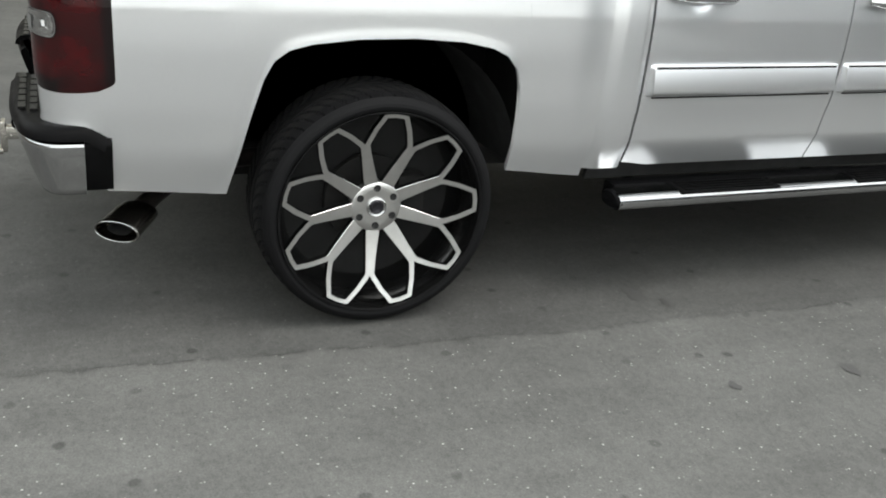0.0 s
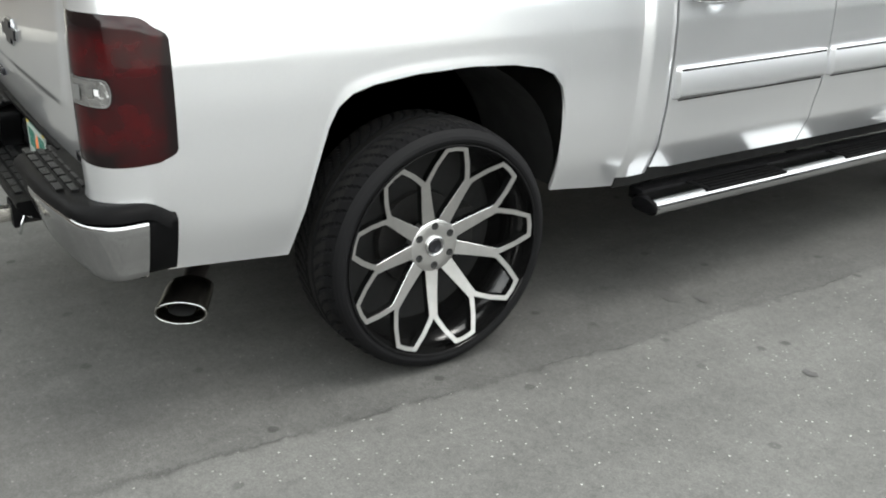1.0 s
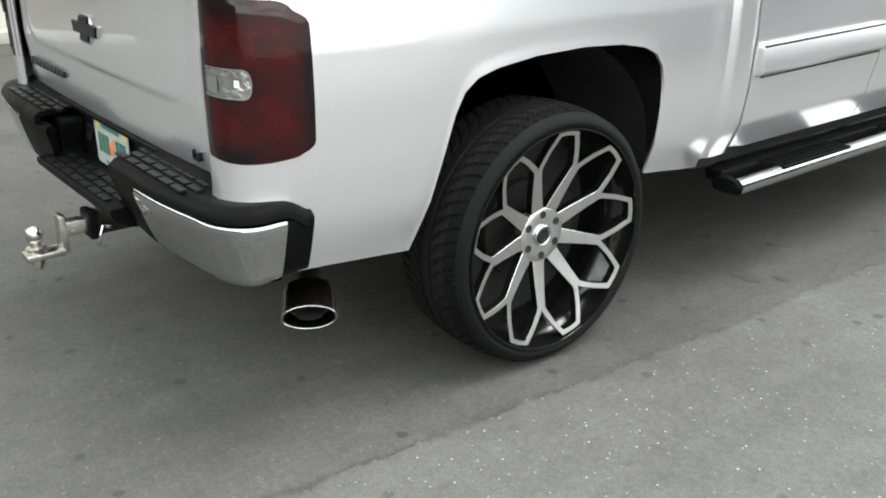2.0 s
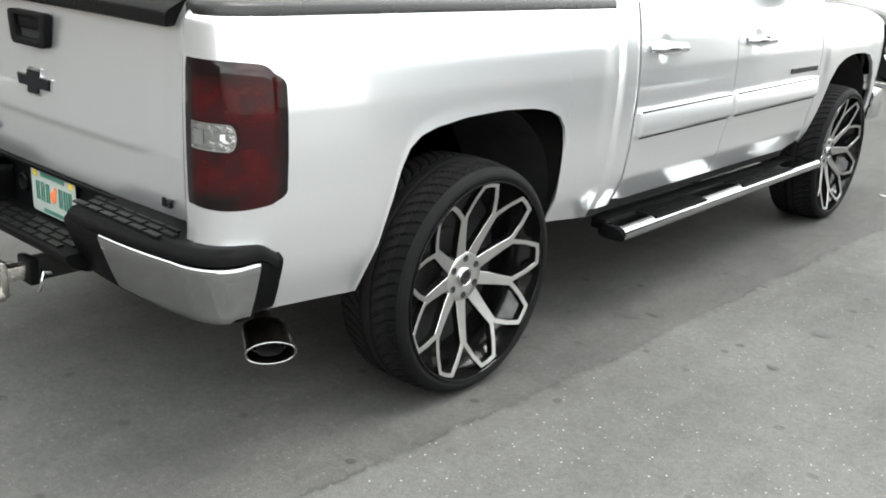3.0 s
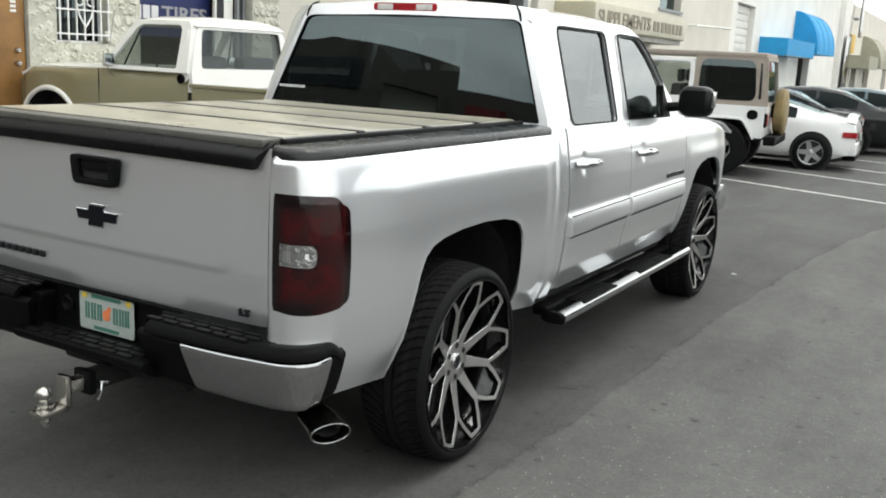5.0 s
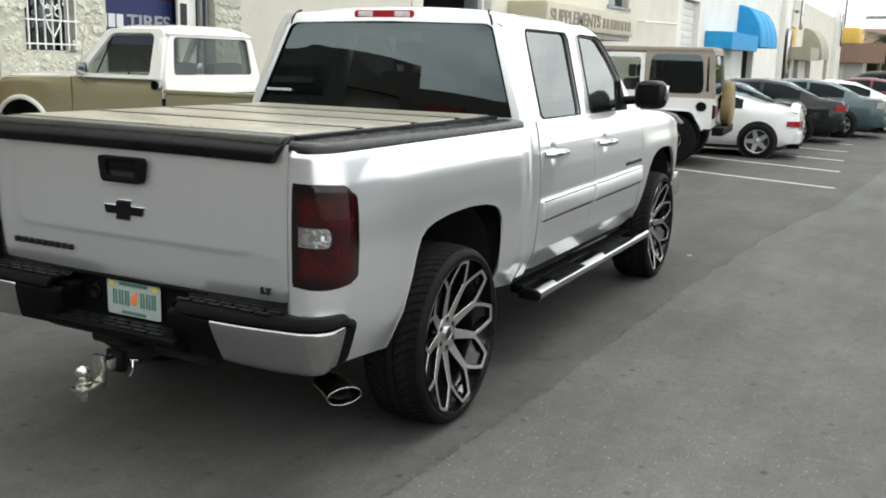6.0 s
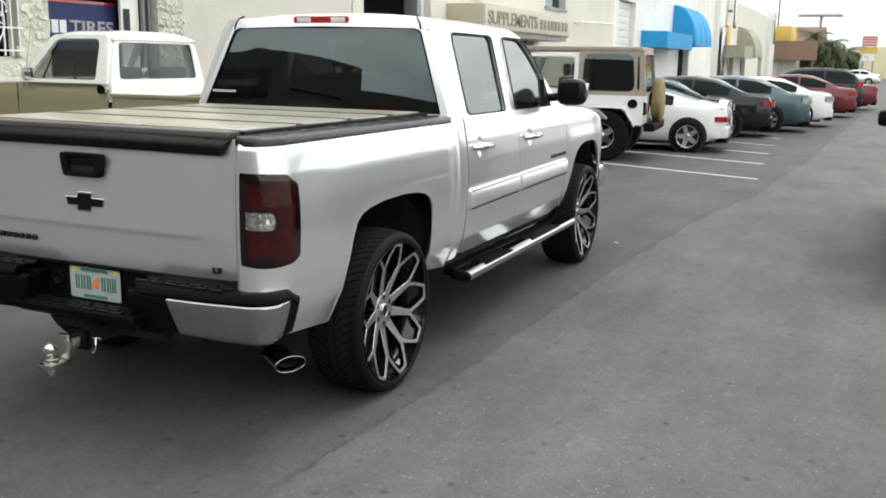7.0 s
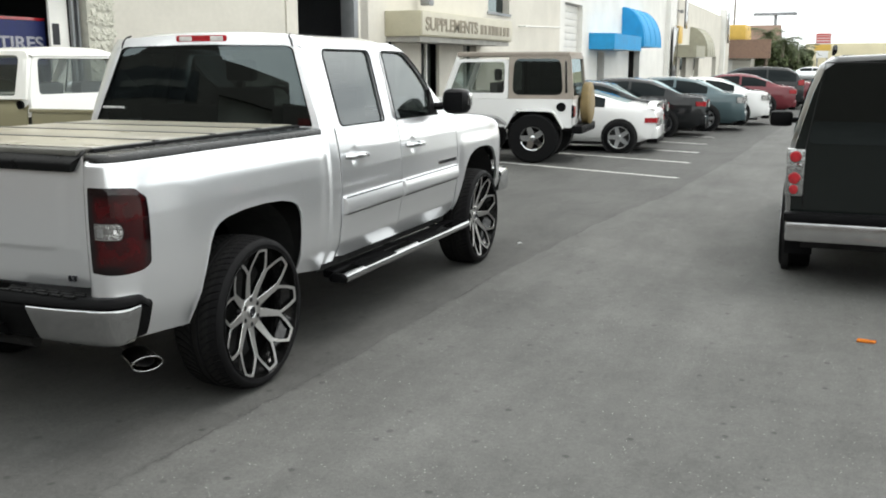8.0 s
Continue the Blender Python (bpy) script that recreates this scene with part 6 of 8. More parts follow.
# old two-tone pickup; y forward, origin on the ground under the back of the cab
def old_pickup(loc, heading):
    t = thing("old_pickup_truck", loc, heading - 90, "old olive-tan pickup with a white cab roof", "pickup truck")
    hw, lift = 0.98, 0.10
    z_belt, z_roof = 1.42, 1.95

    def lower(y, v):
        zb = 0.62 + lift
        if 1.76 < y < 2.74:
            zb = 0.62 + lift + 0.44 * math.sqrt(max(0.0, 1 - ((y - 2.25) / 0.49) ** 2))
        zt = interp(y, [0.0, 1.37, 1.39, 2.6, 2.86], [z_belt, z_belt, z_belt - 0.01, z_belt - 0.05, z_belt - 0.14])
        z = zb + (zt - zb) * v
        bulge = 0.03 * math.sin(math.pi * min(1, max(0, (z - 0.7) / 0.8)))
        nose = 0.10 * smoothstep(2.55, 2.88, y) ** 2
        return (hw - 0.05 + bulge - nose - 0.05 * smoothstep(0.85, 1.0, v), y, z)

    ys = lin(0.0, 1.37, 8) + lin(1.40, 1.74, 4) + lin(1.76, 2.74, 15) + lin(2.76, 2.88, 5)
    for sg in (1, -1):
        bm = grid(lower, ys, lin(0, 0.85, 10) + [0.92, 0.96, 1.0])
        part("side_panel", bm if sg > 0 else mirrored(bm), OLIVE_PAINT, t, "olive-tan door and fender", solid=0.02)
        part("door_joint", tube([(sg * (hw - 0.022), 1.385, z) for z in lin(0.8, z_belt, 6)], 0.006, 5), LINER, t)
        ring_pts = [(sg * (hw - 0.03 + 0.02), 2.25 + 0.49 * math.cos(a), 0.62 + lift + 0.44 * math.sin(a)) for a in lin(0, math.pi, 17)]
        part("arch_trim", tube(ring_pts, 0.03, 8), CREAM_PAINT, t, "white wheel-arch trim")
        well = lathe([(0.0, 0.0), (0.0, 0.47), (0.3, 0.47)], 24, "x", (0.6, 2.25, 0.62 + lift))
        part("wheel_well", well if sg > 0 else mirrored(well), LINER, t)
        for y in (2.25, -1.0):
            road_wheel(t, (sg * 0.84, y, 0.42), 0.42, 0.26, 0.22, 6, sg, CREAM_PAINT, 0.12)
        # cab side frame with the window and vent
        fo = rounded([(0.0, z_belt - 0.01), (1.36, z_belt - 0.01), (0.90, z_roof - 0.01), (0.05, z_roof - 0.01)], [0.01, 0.01, 0.08, 0.08])
        fi = rounded([(0.17, z_belt + 0.03), (1.23, z_belt + 0.03), (0.82, z_roof - 0.055), (0.17, z_roof - 0.055)], [0.03, 0.02, 0.08, 0.08])
        tum = lambda u, v: (sg * (hw - 0.06 - (v - z_belt) * 0.28), u, v)
        part("cab_side", plate(fo, [fi], tum), CREAM_PAINT, t, "white cab frame", solid=0.04)
        part("door_window", plate(fi, [], tum), GLASS_OLD, t, "clear door window")
        part("door_sill", tube([tum(0.02, z_belt + 0.005), tum(1.30, z_belt + 0.005)], 0.014, 8), CREAM_PAINT, t)
        part("vent_post", tube([tum(1.02, z_belt + 0.03), tum(0.84, z_roof - 0.09)], 0.010, 6), BLACK_PLASTIC, t)
        part("door_mirror", box(sg * (hw + 0.01), sg * (hw + 0.16), 1.08, 1.12, z_belt + 0.02, z_belt + 0.16, bevel=0.015), CHROME, t)
        part("mirror_arm", tube([(sg * (hw - 0.04), 1.15, z_belt - 0.08), (sg * (hw + 0.08), 1.12, z_belt - 0.02), (sg * (hw + 0.08), 1.10, z_belt + 0.06)], 0.008, 6), CHROME, t)
        side = box(sg * 0.90, sg * (hw - 0.02), -2.1, -0.06, 0.72 + lift, z_belt - 0.13, bevel=0.03)
        part("bed_side", side, OLIVE_PAINT, t)
        part("bed_rail", box(sg * 0.88, sg * (hw), -2.1, -0.05, z_belt - 0.14, z_belt - 0.10, bevel=0.012), OLIVE_PAINT, t)
    bo = rounded([(-0.92, z_belt - 0.16), (0.92, z_belt - 0.16), (0.92, z_belt), (0.78, z_roof - 0.03), (-0.78, z_roof - 0.03), (-0.92, z_belt)], [0.01, 0.01, 0.04, 0.14, 0.14, 0.04])
    bi = rounded([(-0.76, z_belt + 0.045), (0.76, z_belt + 0.045), (0.705, z_roof - 0.085), (-0.705, z_roof - 0.085)], 0.06)
    bk = lambda u, v: (u, 0.0 + 0.10 * (v - z_belt) - 0.0, v)
    part("cab_back", plate(bo, [bi], bk), CREAM_PAINT, t, solid=0.04)
    part("rear_window", plate(bi, [], bk), GLASS_OLD, t, "clear rear window")
    part("window_seal", plate(trim_loop(bi, 0.008), [trim_loop(bi, -0.010)], lambda u, v: tuple(Vector(bk(u, v)) + Vector((0, -0.012, 0)))), BLACK_PLASTIC, t, solid=0.01)
    for sg in (1, -1):
        part("corner_post", tube([(sg * 0.865, 0.06, z_belt - 0.20), (sg * 0.855, 0.06, z_belt), (sg * 0.775, 0.09, z_roof - 0.12), (sg * 0.735, 0.11, z_roof - 0.045)], [0.085, 0.085, 0.080, 0.055], 16), CREAM_PAINT, t)
    part("lower_band", box(-0.90, 0.90, -0.035, -0.012, z_belt - 0.050, z_belt - 0.008, bevel=0.006), OLIVE_PAINT, t)

    def roof(x, y):
        k, j = abs(x) / 0.80, abs(y - 0.47) / 0.48
        return (x, y, z_roof - 0.05 + 0.11 * math.sqrt(max(0.0, 1 - k ** 4)) * math.sqrt(max(0.0, 1 - j ** 6)))
    part("roof", grid(roof, [0.80 * math.sin(a) for a in lin(-math.pi / 2, math.pi / 2, 25)], [0.47 + 0.48 * math.sin(a) for a in lin(-math.pi / 2, math.pi / 2, 19)]), CREAM_PAINT, t, "white cab roof", solid=0.05)
    part("drip_rail", box(-0.78, 0.78, 0.90, 0.95, z_roof - 0.07, z_roof - 0.04, bevel=0.01), CREAM_PAINT, t)
    part("windscreen", plate([(-0.84, z_belt), (0.84, z_belt), (0.76, z_roof - 0.06), (-0.76, z_roof - 0.06)], [], lambda u, v: (u, 1.34 - (v - z_belt) * 0.86, v)), GLASS_OLD, t)
    part("hood", grid(lambda x, y: (x, y, interp(y, [1.28, 1.6, 2.6, 2.86], [z_belt + 0.0, z_belt + 0.0, z_belt - 0.02, z_belt - 0.12]) + 0.045 * (1 - (abs(x) / 0.86) ** 3)), lin(-0.88, 0.88, 17), lin(1.28, 2.84, 12)), CREAM_PAINT, t, "white hood top", solid=0.03)
    part("grille", box(-0.86, 0.86, 2.76, 2.84, 0.85 + lift, 1.15 + lift, bevel=0.02), CHROME_DULL, t)
    part("front_bumper", box(-0.95, 0.95, 2.76, 2.85, 0.60 + lift, 0.78 + lift, bevel=0.03), CHROME, t)
    part("bed_floor", box(-0.90, 0.90, -2.1, -0.06, 0.70 + lift, 0.78 + lift), UNDER, t, smooth=False)
    part("tailgate", box(-0.90, 0.90, -2.16, -2.11, 0.75 + lift, z_belt - 0.12, bevel=0.015), OLIVE_PAINT, t)
    part("cab_floor", box(-0.88, 0.88, 0.05, 1.4, 0.62 + lift, 0.80 + lift), INTERIOR, t, smooth=False)
    part("chassis", box(-0.45, 0.45, -2.0, 2.8, 0.45, 0.62 + lift), UNDER, t, smooth=False)
    for x in (-0.45, 0.45):
        sb = box(x - 0.30, x + 0.30, 0.10, 0.28, 1.0 + lift, 1.50 + lift, bevel=0.06)
        part("seat", sb, SEAT_GREY, t)
    ring_w = tube([(-0.42 + 0.20 * math.cos(a), 0.78 + 0.07 * math.sin(a), z_belt + 0.04 + 0.19 * math.sin(a)) for a in lin(0, 2 * math.pi, 25)], 0.014, 8)
    part("steering_wheel", ring_w, BLACK_PLASTIC, t)
    part("dashboard", box(-0.84, 0.84, 1.08, 1.30, z_belt - 0.28, z_belt - 0.02, bevel=0.04), OLIVE_PAINT, t)
    part("fuel_cap", lathe([(0.0, 0.05), (0.03, 0.045), (0.035, 0.0)], 16, "x", (-hw - 0.02, 0.06, z_belt - 0.06)), BLACK_PLASTIC, t)
    part("aerial", tube([(-hw + 0.1, 1.34, z_belt), (-hw + 0.12, 1.2, z_belt + 0.62)], 0.004, 5), CHROME, t)
    return t


old_pickup((-4.40, 4.50, 0), 182).scale = (0.90, 0.93, 1.0)


# dark full-size sport utility, seen from behind; y forward, origin at the tail
def dark_suv(loc, heading):
    t = thing("sport_utility_car", loc, heading - 90, "black sport utility with clear-style tail lamps and chrome bumper", "car")
    L, hw, belt, H = 5.05, 1.0, 1.17, 1.86

    def ring(y, v):
        h = interp(y, [0.0, 0.04, 0.10, 0.9, 3.0, 3.35, 3.8, 4.9, 5.05], [1.81, 1.84, H - 0.01, H, H - 0.02, H - 0.15, 1.22, 1.08, 0.85])
        w = hw * (1 - 0.05 * smoothstep(0.25, 0, y) - 0.10 * smoothstep(4.5, 5.05, y))
        up = max(0.0, h - belt)
        b = min(belt, h - 0.02)
        wr = w - 0.04 - up * 0.22
        zs, xs, vs = [0.42, 0.50, 0.80, b, b + up * 0.6, b + up * 0.9, h, h + 0.03], [w * 0.95, w * 0.985, w, w * 0.985, w - 0.03 - up * 0.13, wr, wr * 0.88, 0.0], [0, 0.08, 0.25, 0.45, 0.65, 0.76, 0.82, 1.0]
        return (interp(v, vs, xs), y, interp(v, vs, zs))
    vv = [0, 0.04, 0.08, 0.16, 0.25, 0.35, 0.45, 0.52, 0.58, 0.65, 0.7, 0.76, 0.79, 0.82, 0.88, 0.94, 1.0]
    bm = grid(ring, [0, 0.02, 0.05, 0.10, 0.2] + lin(0.4, 4.9, 24) + [5.0, 5.05], vv)
    hb = mirrored(bm)
    me = bpy.data.meshes.new("tmp")
    hb.to_mesh(me)
    hb.free()
    bm.from_mesh(me)
    bpy.data.meshes.remove(me)
    for yy in (0.0, L):
        p = [ring(yy, k) for k in vv]
        bm.faces.new([bm.verts.new(q) for q in p] + [bm.verts.new((-q[0], q[1], q[2])) for q in p[-2::-1]])
    bmesh.ops.remove_doubles(bm, verts=bm.verts, dist=0.0005)
    part("body", bm, BLACK_PAINT, t)
    part("rear_window", plate(rounded([(-0.85, 1.18), (0.85, 1.18), (0.74, 1.79), (-0.74, 1.79)], 0.06), [], lambda u, v: (u, -0.008, v)), GLASS_DARK, t, "dark rear window")
    part("liftgate_joint", tube([(-0.85, -0.004, 0.66), (-0.86, -0.004, 1.15), (-0.76, 0.0, 1.805), (0.76, 0.0, 1.805), (0.86, -0.004, 1.15), (0.85, -0.004, 0.66)], 0.005, 5), LINER, t)
    part("rear_wiper", tube([(0.0, -0.03, 1.20), (0.45, -0.03, 1.24)], 0.008, 6), BLACK_PLASTIC, t)
    part("gate_handle", box(-0.22, 0.22, -0.03, 0.0, 1.02, 1.08, bevel=0.012), BLACK_PLASTIC, t)
    part("rear_bumper", box(-0.97, 0.97, -0.13, 0.10, 0.41, 0.57, bevel=0.03), CHROME_DULL, t, "chrome rear bumper")
    part("bumper_pad", box(-0.99, 0.99, -0.12, 0.02, 0.565, 0.64, bevel=0.02), BLACK_PLASTIC, t)
    part("number_plate", box(-0.16, 0.16, -0.145, -0.138, 0.43, 0.56), PLATE_WHITE, t, smooth=False)
    for sg in (1, -1):
        lamp = part("tail_lamp", box(sg * 0.855, sg * 0.995, -0.035, 0.06, 0.76, 1.14, bevel=0.02), CLEAR_LENS, t, "silver tail lamp with red round lenses")
        for z, r in ((1.075, 0.046), (0.905, 0.048), (0.815, 0.038)):
            part("round_lens", lathe([(-0.035, r), (-0.052, r * 0.85), (-0.058, 0.0)], 20, "y", (sg * 0.928, 0, z)), BRIGHT_RED, lamp)
        part("reversing_lens", lathe([(-0.035, 0.03), (-0.05, 0.022), (-0.052, 0.0)], 14, "y", (sg * 0.90, 0, 0.995)), CHROME, lamp)
        for y in (0.95, 3.95):
            arch = lathe([(0.0, 0.0), (0.0, 0.46), (-0.06, 0.47)], 32, "x", (1.004, y, 0.42))
            part("wheel_arch", arch if sg > 0 else mirrored(arch), LINER, t)
            road_wheel(t, (sg * 0.90, y, 0.39), 0.39, 0.26, 0.24, 6, sg)
        for a, b in ((0.25, 1.25), (1.32, 2.1), (2.16, 3.05)):
            def side(y, v):
                p = ring(y, 0.48 + 0.22 * v)
                return (sg * (p[0] + 0.006), y, p[2])
            part("side_window", grid(side, lin(a, b, 6), lin(0, 1, 5)), GLASS_CAR, t)
        part("roof_rail", tube([(sg * 0.70, 0.35, H + 0.03), (sg * 0.70, 0.45, H + 0.07), (sg * 0.70, 2.4, H + 0.07), (sg * 0.70, 2.5, H + 0.03)], 0.018, 8), BLACK_PLASTIC, t)
        part("door_mirror", box(sg * 1.06, sg * 1.30, 3.02, 3.16, 1.12, 1.29, bevel=0.05), BLACK_PLASTIC, t)
        part("mirror_arm", box(sg * 0.96, sg * 1.08, 3.05, 3.12, 1.16, 1.22, bevel=0.01), BLACK_PLASTIC, t)
        part("side_step", tube([(sg * 1.04, 1.55, 0.40), (sg * 1.04, 3.35, 0.40)], 0.045, 10), CHROME, t, "chrome side step")
        part("mud_flap", box(sg * 0.76, sg * 0.98, 0.48, 0.50, 0.20, 0.50), BLACK_PLASTIC, t, smooth=False)
    part("underbody", box(-0.85, 0.85, 0.15, 4.9, 0.32, 0.55), UNDER, t, smooth=False)
    part("rear_axle", tube([(-0.85, 0.95, 0.39), (0.85, 0.95, 0.39)], 0.06, 10), UNDER, t)
    part("exhaust_tip", tube([(0.62, 0.05, 0.30), (0.62, 0.6, 0.34)], 0.03, 10), CHROME_DULL, t)
    return t


dark_suv((4.62, 3.60, 0), 90)


# ---- shop row ----
STUCCO = material("cream_stucco", (0.62, 0.59, 0.52), 0.85, vary=0.10, scale=0.9, bump=0.25, bump_scale=45)
STUCCO_WHITE = material("white_stucco", (0.72, 0.71, 0.67), 0.85, vary=0.10, scale=0.7, bump=0.25, bump_scale=45)
STONE = material("white_stone", (0.54, 0.53, 0.455), 0.85, vary=0.16, scale=4, bump=0.6, bump_scale=14)
GROUT = material("stone_joint", (0.46, 0.45, 0.385), 0.9, vary=0.2, scale=9, bump=0.3, bump_scale=50)
WOOD_DOOR = material("brown_door", (0.23, 0.115, 0.032), 0.5, vary=0.25, scale=5)
GRILLE_WHITE = material("white_iron", (0.74, 0.74, 0.72), 0.5, vary=0.1, scale=15)
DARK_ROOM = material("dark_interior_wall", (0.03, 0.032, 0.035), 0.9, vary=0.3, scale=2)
BLUE_BANNER = material("navy_banner", (0.012, 0.02, 0.10), 0.55, vary=0.15, scale=5)
BANNER_GREY = material("banner_grey", (0.33, 0.33, 0.36), 0.6, vary=0.1, scale=20)
SIGN_BEIGE = material("sign_beige", (0.44, 0.41, 0.30), 0.7, vary=0.12, scale=2)
SIGN_PALE = material("sign_pale", (0.52, 0.49, 0.40), 0.7, vary=0.10, scale=2)
SIGN_LETTER = material("sign_letter", (0.23, 0.20, 0.15), 0.6)
BLUE_CANVAS = material("blue_canvas", (0.012, 0.27, 0.56), 0.7, vary=0.15, scale=3, bump=0.1, bump_scale=20)
GREY_CANVAS = material("grey_canvas", (0.32, 0.31, 0.24), 0.75, vary=0.15, scale=3)
DOOR_WHITE = material("white_steel_door", (0.68, 0.67, 0.63), 0.5, vary=0.1, scale=3)
CONCRETE = material("concrete", (0.36, 0.35, 0.32), 0.9, vary=0.2, scale=3, bump=0.2, bump_scale=60)
LINE_PAINT = material("worn_line_paint", (0.52, 0.52, 0.49), 0.7, vary=0.35, scale=12, fine=0.8)
BROWN_ROOF = material("brown_shingles", (0.16, 0.10, 0.07), 0.9, vary=0.25, scale=4)
YELLOW_PANEL = material("yellow_panel", (0.62, 0.40, 0.08), 0.6, vary=0.1, scale=2)
FAR_WALL = material("far_wall", (0.50, 0.48, 0.42), 0.9, vary=0.12, scale=0.3)
# for walls out of view, darkened for what gate and rear window reflect
BROWN_WALL = material("grey_brown_stucco", (0.115, 0.102, 0.088), 0.9, vary=0.12, scale=0.4)
SIGN_DULL = material("dull_sign", (0.14, 0.135, 0.12), 0.7, vary=0.3, scale=4)
RED_REFLECTED = material("red_reflected_paint", (0.22, 0.03, 0.025), 0.7, vary=0.15, scale=3)
STEEL = material("grey_steel", (0.25, 0.26, 0.27), 0.5, 0.6, vary=0.15, scale=6)

WX = -7.0
MX = -5.6
ROOF = 8.2


def wall(name, y0, y1, z1, openings, mat, x=WX, thick=0.3):
    """A wall that faces +x, with openings (y0, y1, z0, z1) cut through it."""
    ob = part(name, plate([(y0, 0), (y1, 0), (y1, z1), (y0, z1)], [[(a, c), (b, c), (b, d), (a, d)] for a, b, c, d in openings], lambda u, v: (x, u, v)), mat, None, smooth=False, solid=thick, offset=0)
    ob.location.x = -thick / 2
    return ob


shop = wall("wall_west", 11.2, 30.6, ROOF, [(11.6, 14.1, 0.02, 4.1), (15.6, 21.5, 0.02, 2.4), (22.5, 24.5, 3.25, 4.6)], STUCCO, x=MX)
tagged(shop, "cream stucco shop wall with openings", "wall", kind="structure")
skew = part("wall_corner", box(-1.66, 1.66, -0.15, 0.15, 0, ROOF), STUCCO, None, smooth=False)
skew.matrix_basis = pose(-6.42, 9.66, 0, 0, 0, 64.8)
tagged(skew, "plain cream stucco wall", "wall", kind="structure")
shop0 = wall("wall_stone", -2.0, 8.15, ROOF, [(2.61, 3.73, 0.02, 2.35), (4.11, 4.87, 1.66, 3.0), (5.38, 7.54, 0.02, 3.0)], GROUT)
tagged(shop0, "wall clad in rough white stone", "wall", kind="structure")
# wall added out of view, dark so that the tailgate reflects less light
shop1 = wall("wall_south", -4.0, -2.0, ROOF, [], BROWN_WALL)
part("return_wall", box(-12.2, WX - 0.3, -4.0, -3.7, 0, ROOF), BROWN_WALL, shop1, smooth=False)
tagged(shop1, "unseen plain grey-brown wall for the tailgate's reflection", "wall", kind="structure")
shop2 = wall("wall_north", 30.6, 58.0, ROOF - 0.9, [(31.3, 34.1, 0.02, 4.12), (37.0, 38.4, 0.02, 2.3), (44.0, 47.0, 0.02, 2.5)], STUCCO_WHITE, x=MX)
tagged(shop2, "white stucco shop wall with a roller door", "wall", kind="structure")
shop3 = wall("wall_far", 58.0, 94.0, 6.0, [(61.0, 64.0, 0.02, 2.4), (68.0, 71.0, 0.02, 2.4), (80.0, 83.0, 0.02, 2.4)], STUCCO, x=MX + 0.15)
tagged(shop3, "cream wall of the far shops", "wall", kind="structure")
part("parapet", box(MX - 0.32, MX + 0.03, 30.6, 58.0, ROOF - 0.92, ROOF - 0.75, bevel=0.02), STUCCO, shop2)
part("pilaster", box(MX, MX + 0.45, 55.2, 57.8, 0, ROOF - 0.6, bevel=0.02), STUCCO_WHITE, shop2)
part("pilaster", box(MX, MX + 0.15, 14.2, 14.6, 0, ROOF - 0.4, bevel=0.015), STUCCO_WHITE, shop)
part("pilaster", box(MX, MX + 0.12, 30.0, 31.1, 0, ROOF - 0.4, bevel=0.015), STUCCO_WHITE, shop2)
part("pilaster", box(MX + 0.15, MX + 0.7, 85.6, 86.6, 0, 6.6, bevel=0.015), STUCCO_WHITE, shop3)
# closed unseen rooms behind the openings, near-black so their shade is in the colour
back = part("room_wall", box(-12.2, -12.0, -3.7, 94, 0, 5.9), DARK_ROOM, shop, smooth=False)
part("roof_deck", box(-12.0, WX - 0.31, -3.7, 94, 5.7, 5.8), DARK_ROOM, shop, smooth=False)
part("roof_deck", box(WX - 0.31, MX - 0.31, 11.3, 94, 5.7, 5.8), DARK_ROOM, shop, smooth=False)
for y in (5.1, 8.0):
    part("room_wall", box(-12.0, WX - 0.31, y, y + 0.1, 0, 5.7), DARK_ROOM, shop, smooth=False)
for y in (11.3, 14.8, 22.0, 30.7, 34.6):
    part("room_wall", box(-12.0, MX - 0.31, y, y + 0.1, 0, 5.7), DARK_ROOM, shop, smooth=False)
# unseen wall, kept low and white to brighten reflections in the truck's side
side = part("wall_east", box(19.0, 19.3, -20.3, 90, 0, 2.6), STUCCO_WHITE, None, smooth=False)
tagged(side, "unseen plain white wall that closes the far side", "wall", kind="structure")
southw = part("wall_behind", box(-11.7, 19.3, -20.6, -20.3, 0, 7.2), BROWN_WALL, None, smooth=False)
# made-up red block, out of view, gives the rear window a red reflection
part("red_awning", prism([(0, 6.75), (0.6, 6.6), (0.6, 6.3), (0, 6.3)], lambda u, v: (-10.6, -20.3 + u, v), (1.5, 0, 0)), RED_REFLECTED, southw, "red awning", smooth=False)
southb = part("wall_behind_shops", plate([(0, 0), (22, 0), (22, 8.1), (0, 8.1)], [[(0.8, 5.8), (3.2, 5.8), (3.2, 6.9), (0.8, 6.9)]], lambda u, v: (u, 0, v)), BROWN_WALL, None, smooth=False, solid=0.3)
southb.matrix_basis = pose(-11.8, -21.1, 0, 0, 0, 147)
part("sign_panel", box(4.2, 8.6, -0.35, -0.17, 6.5, 7.5, bevel=0.02), DARK_ROOM, southb)
part("sign_bar", box(4.8, 8.0, -0.38, -0.352, 6.88, 7.10), SIGN_DULL, southb, smooth=False)
part("opening_back", box(0.7, 3.3, 0.4, 0.5, 5.7, 7.0), FAR_WALL, southb, smooth=False)
tagged(southb, "grey-brown shop wall that closes the yard behind", "wall", kind="structure")
tagged(southw, "plain wall that closes the lane behind", "wall", kind="structure")
walk_slab = part("pavement", box(WX, WX + 0.35, -4, 8.0, 0.0, 0.12, bevel=0.02), CONCRETE, None)
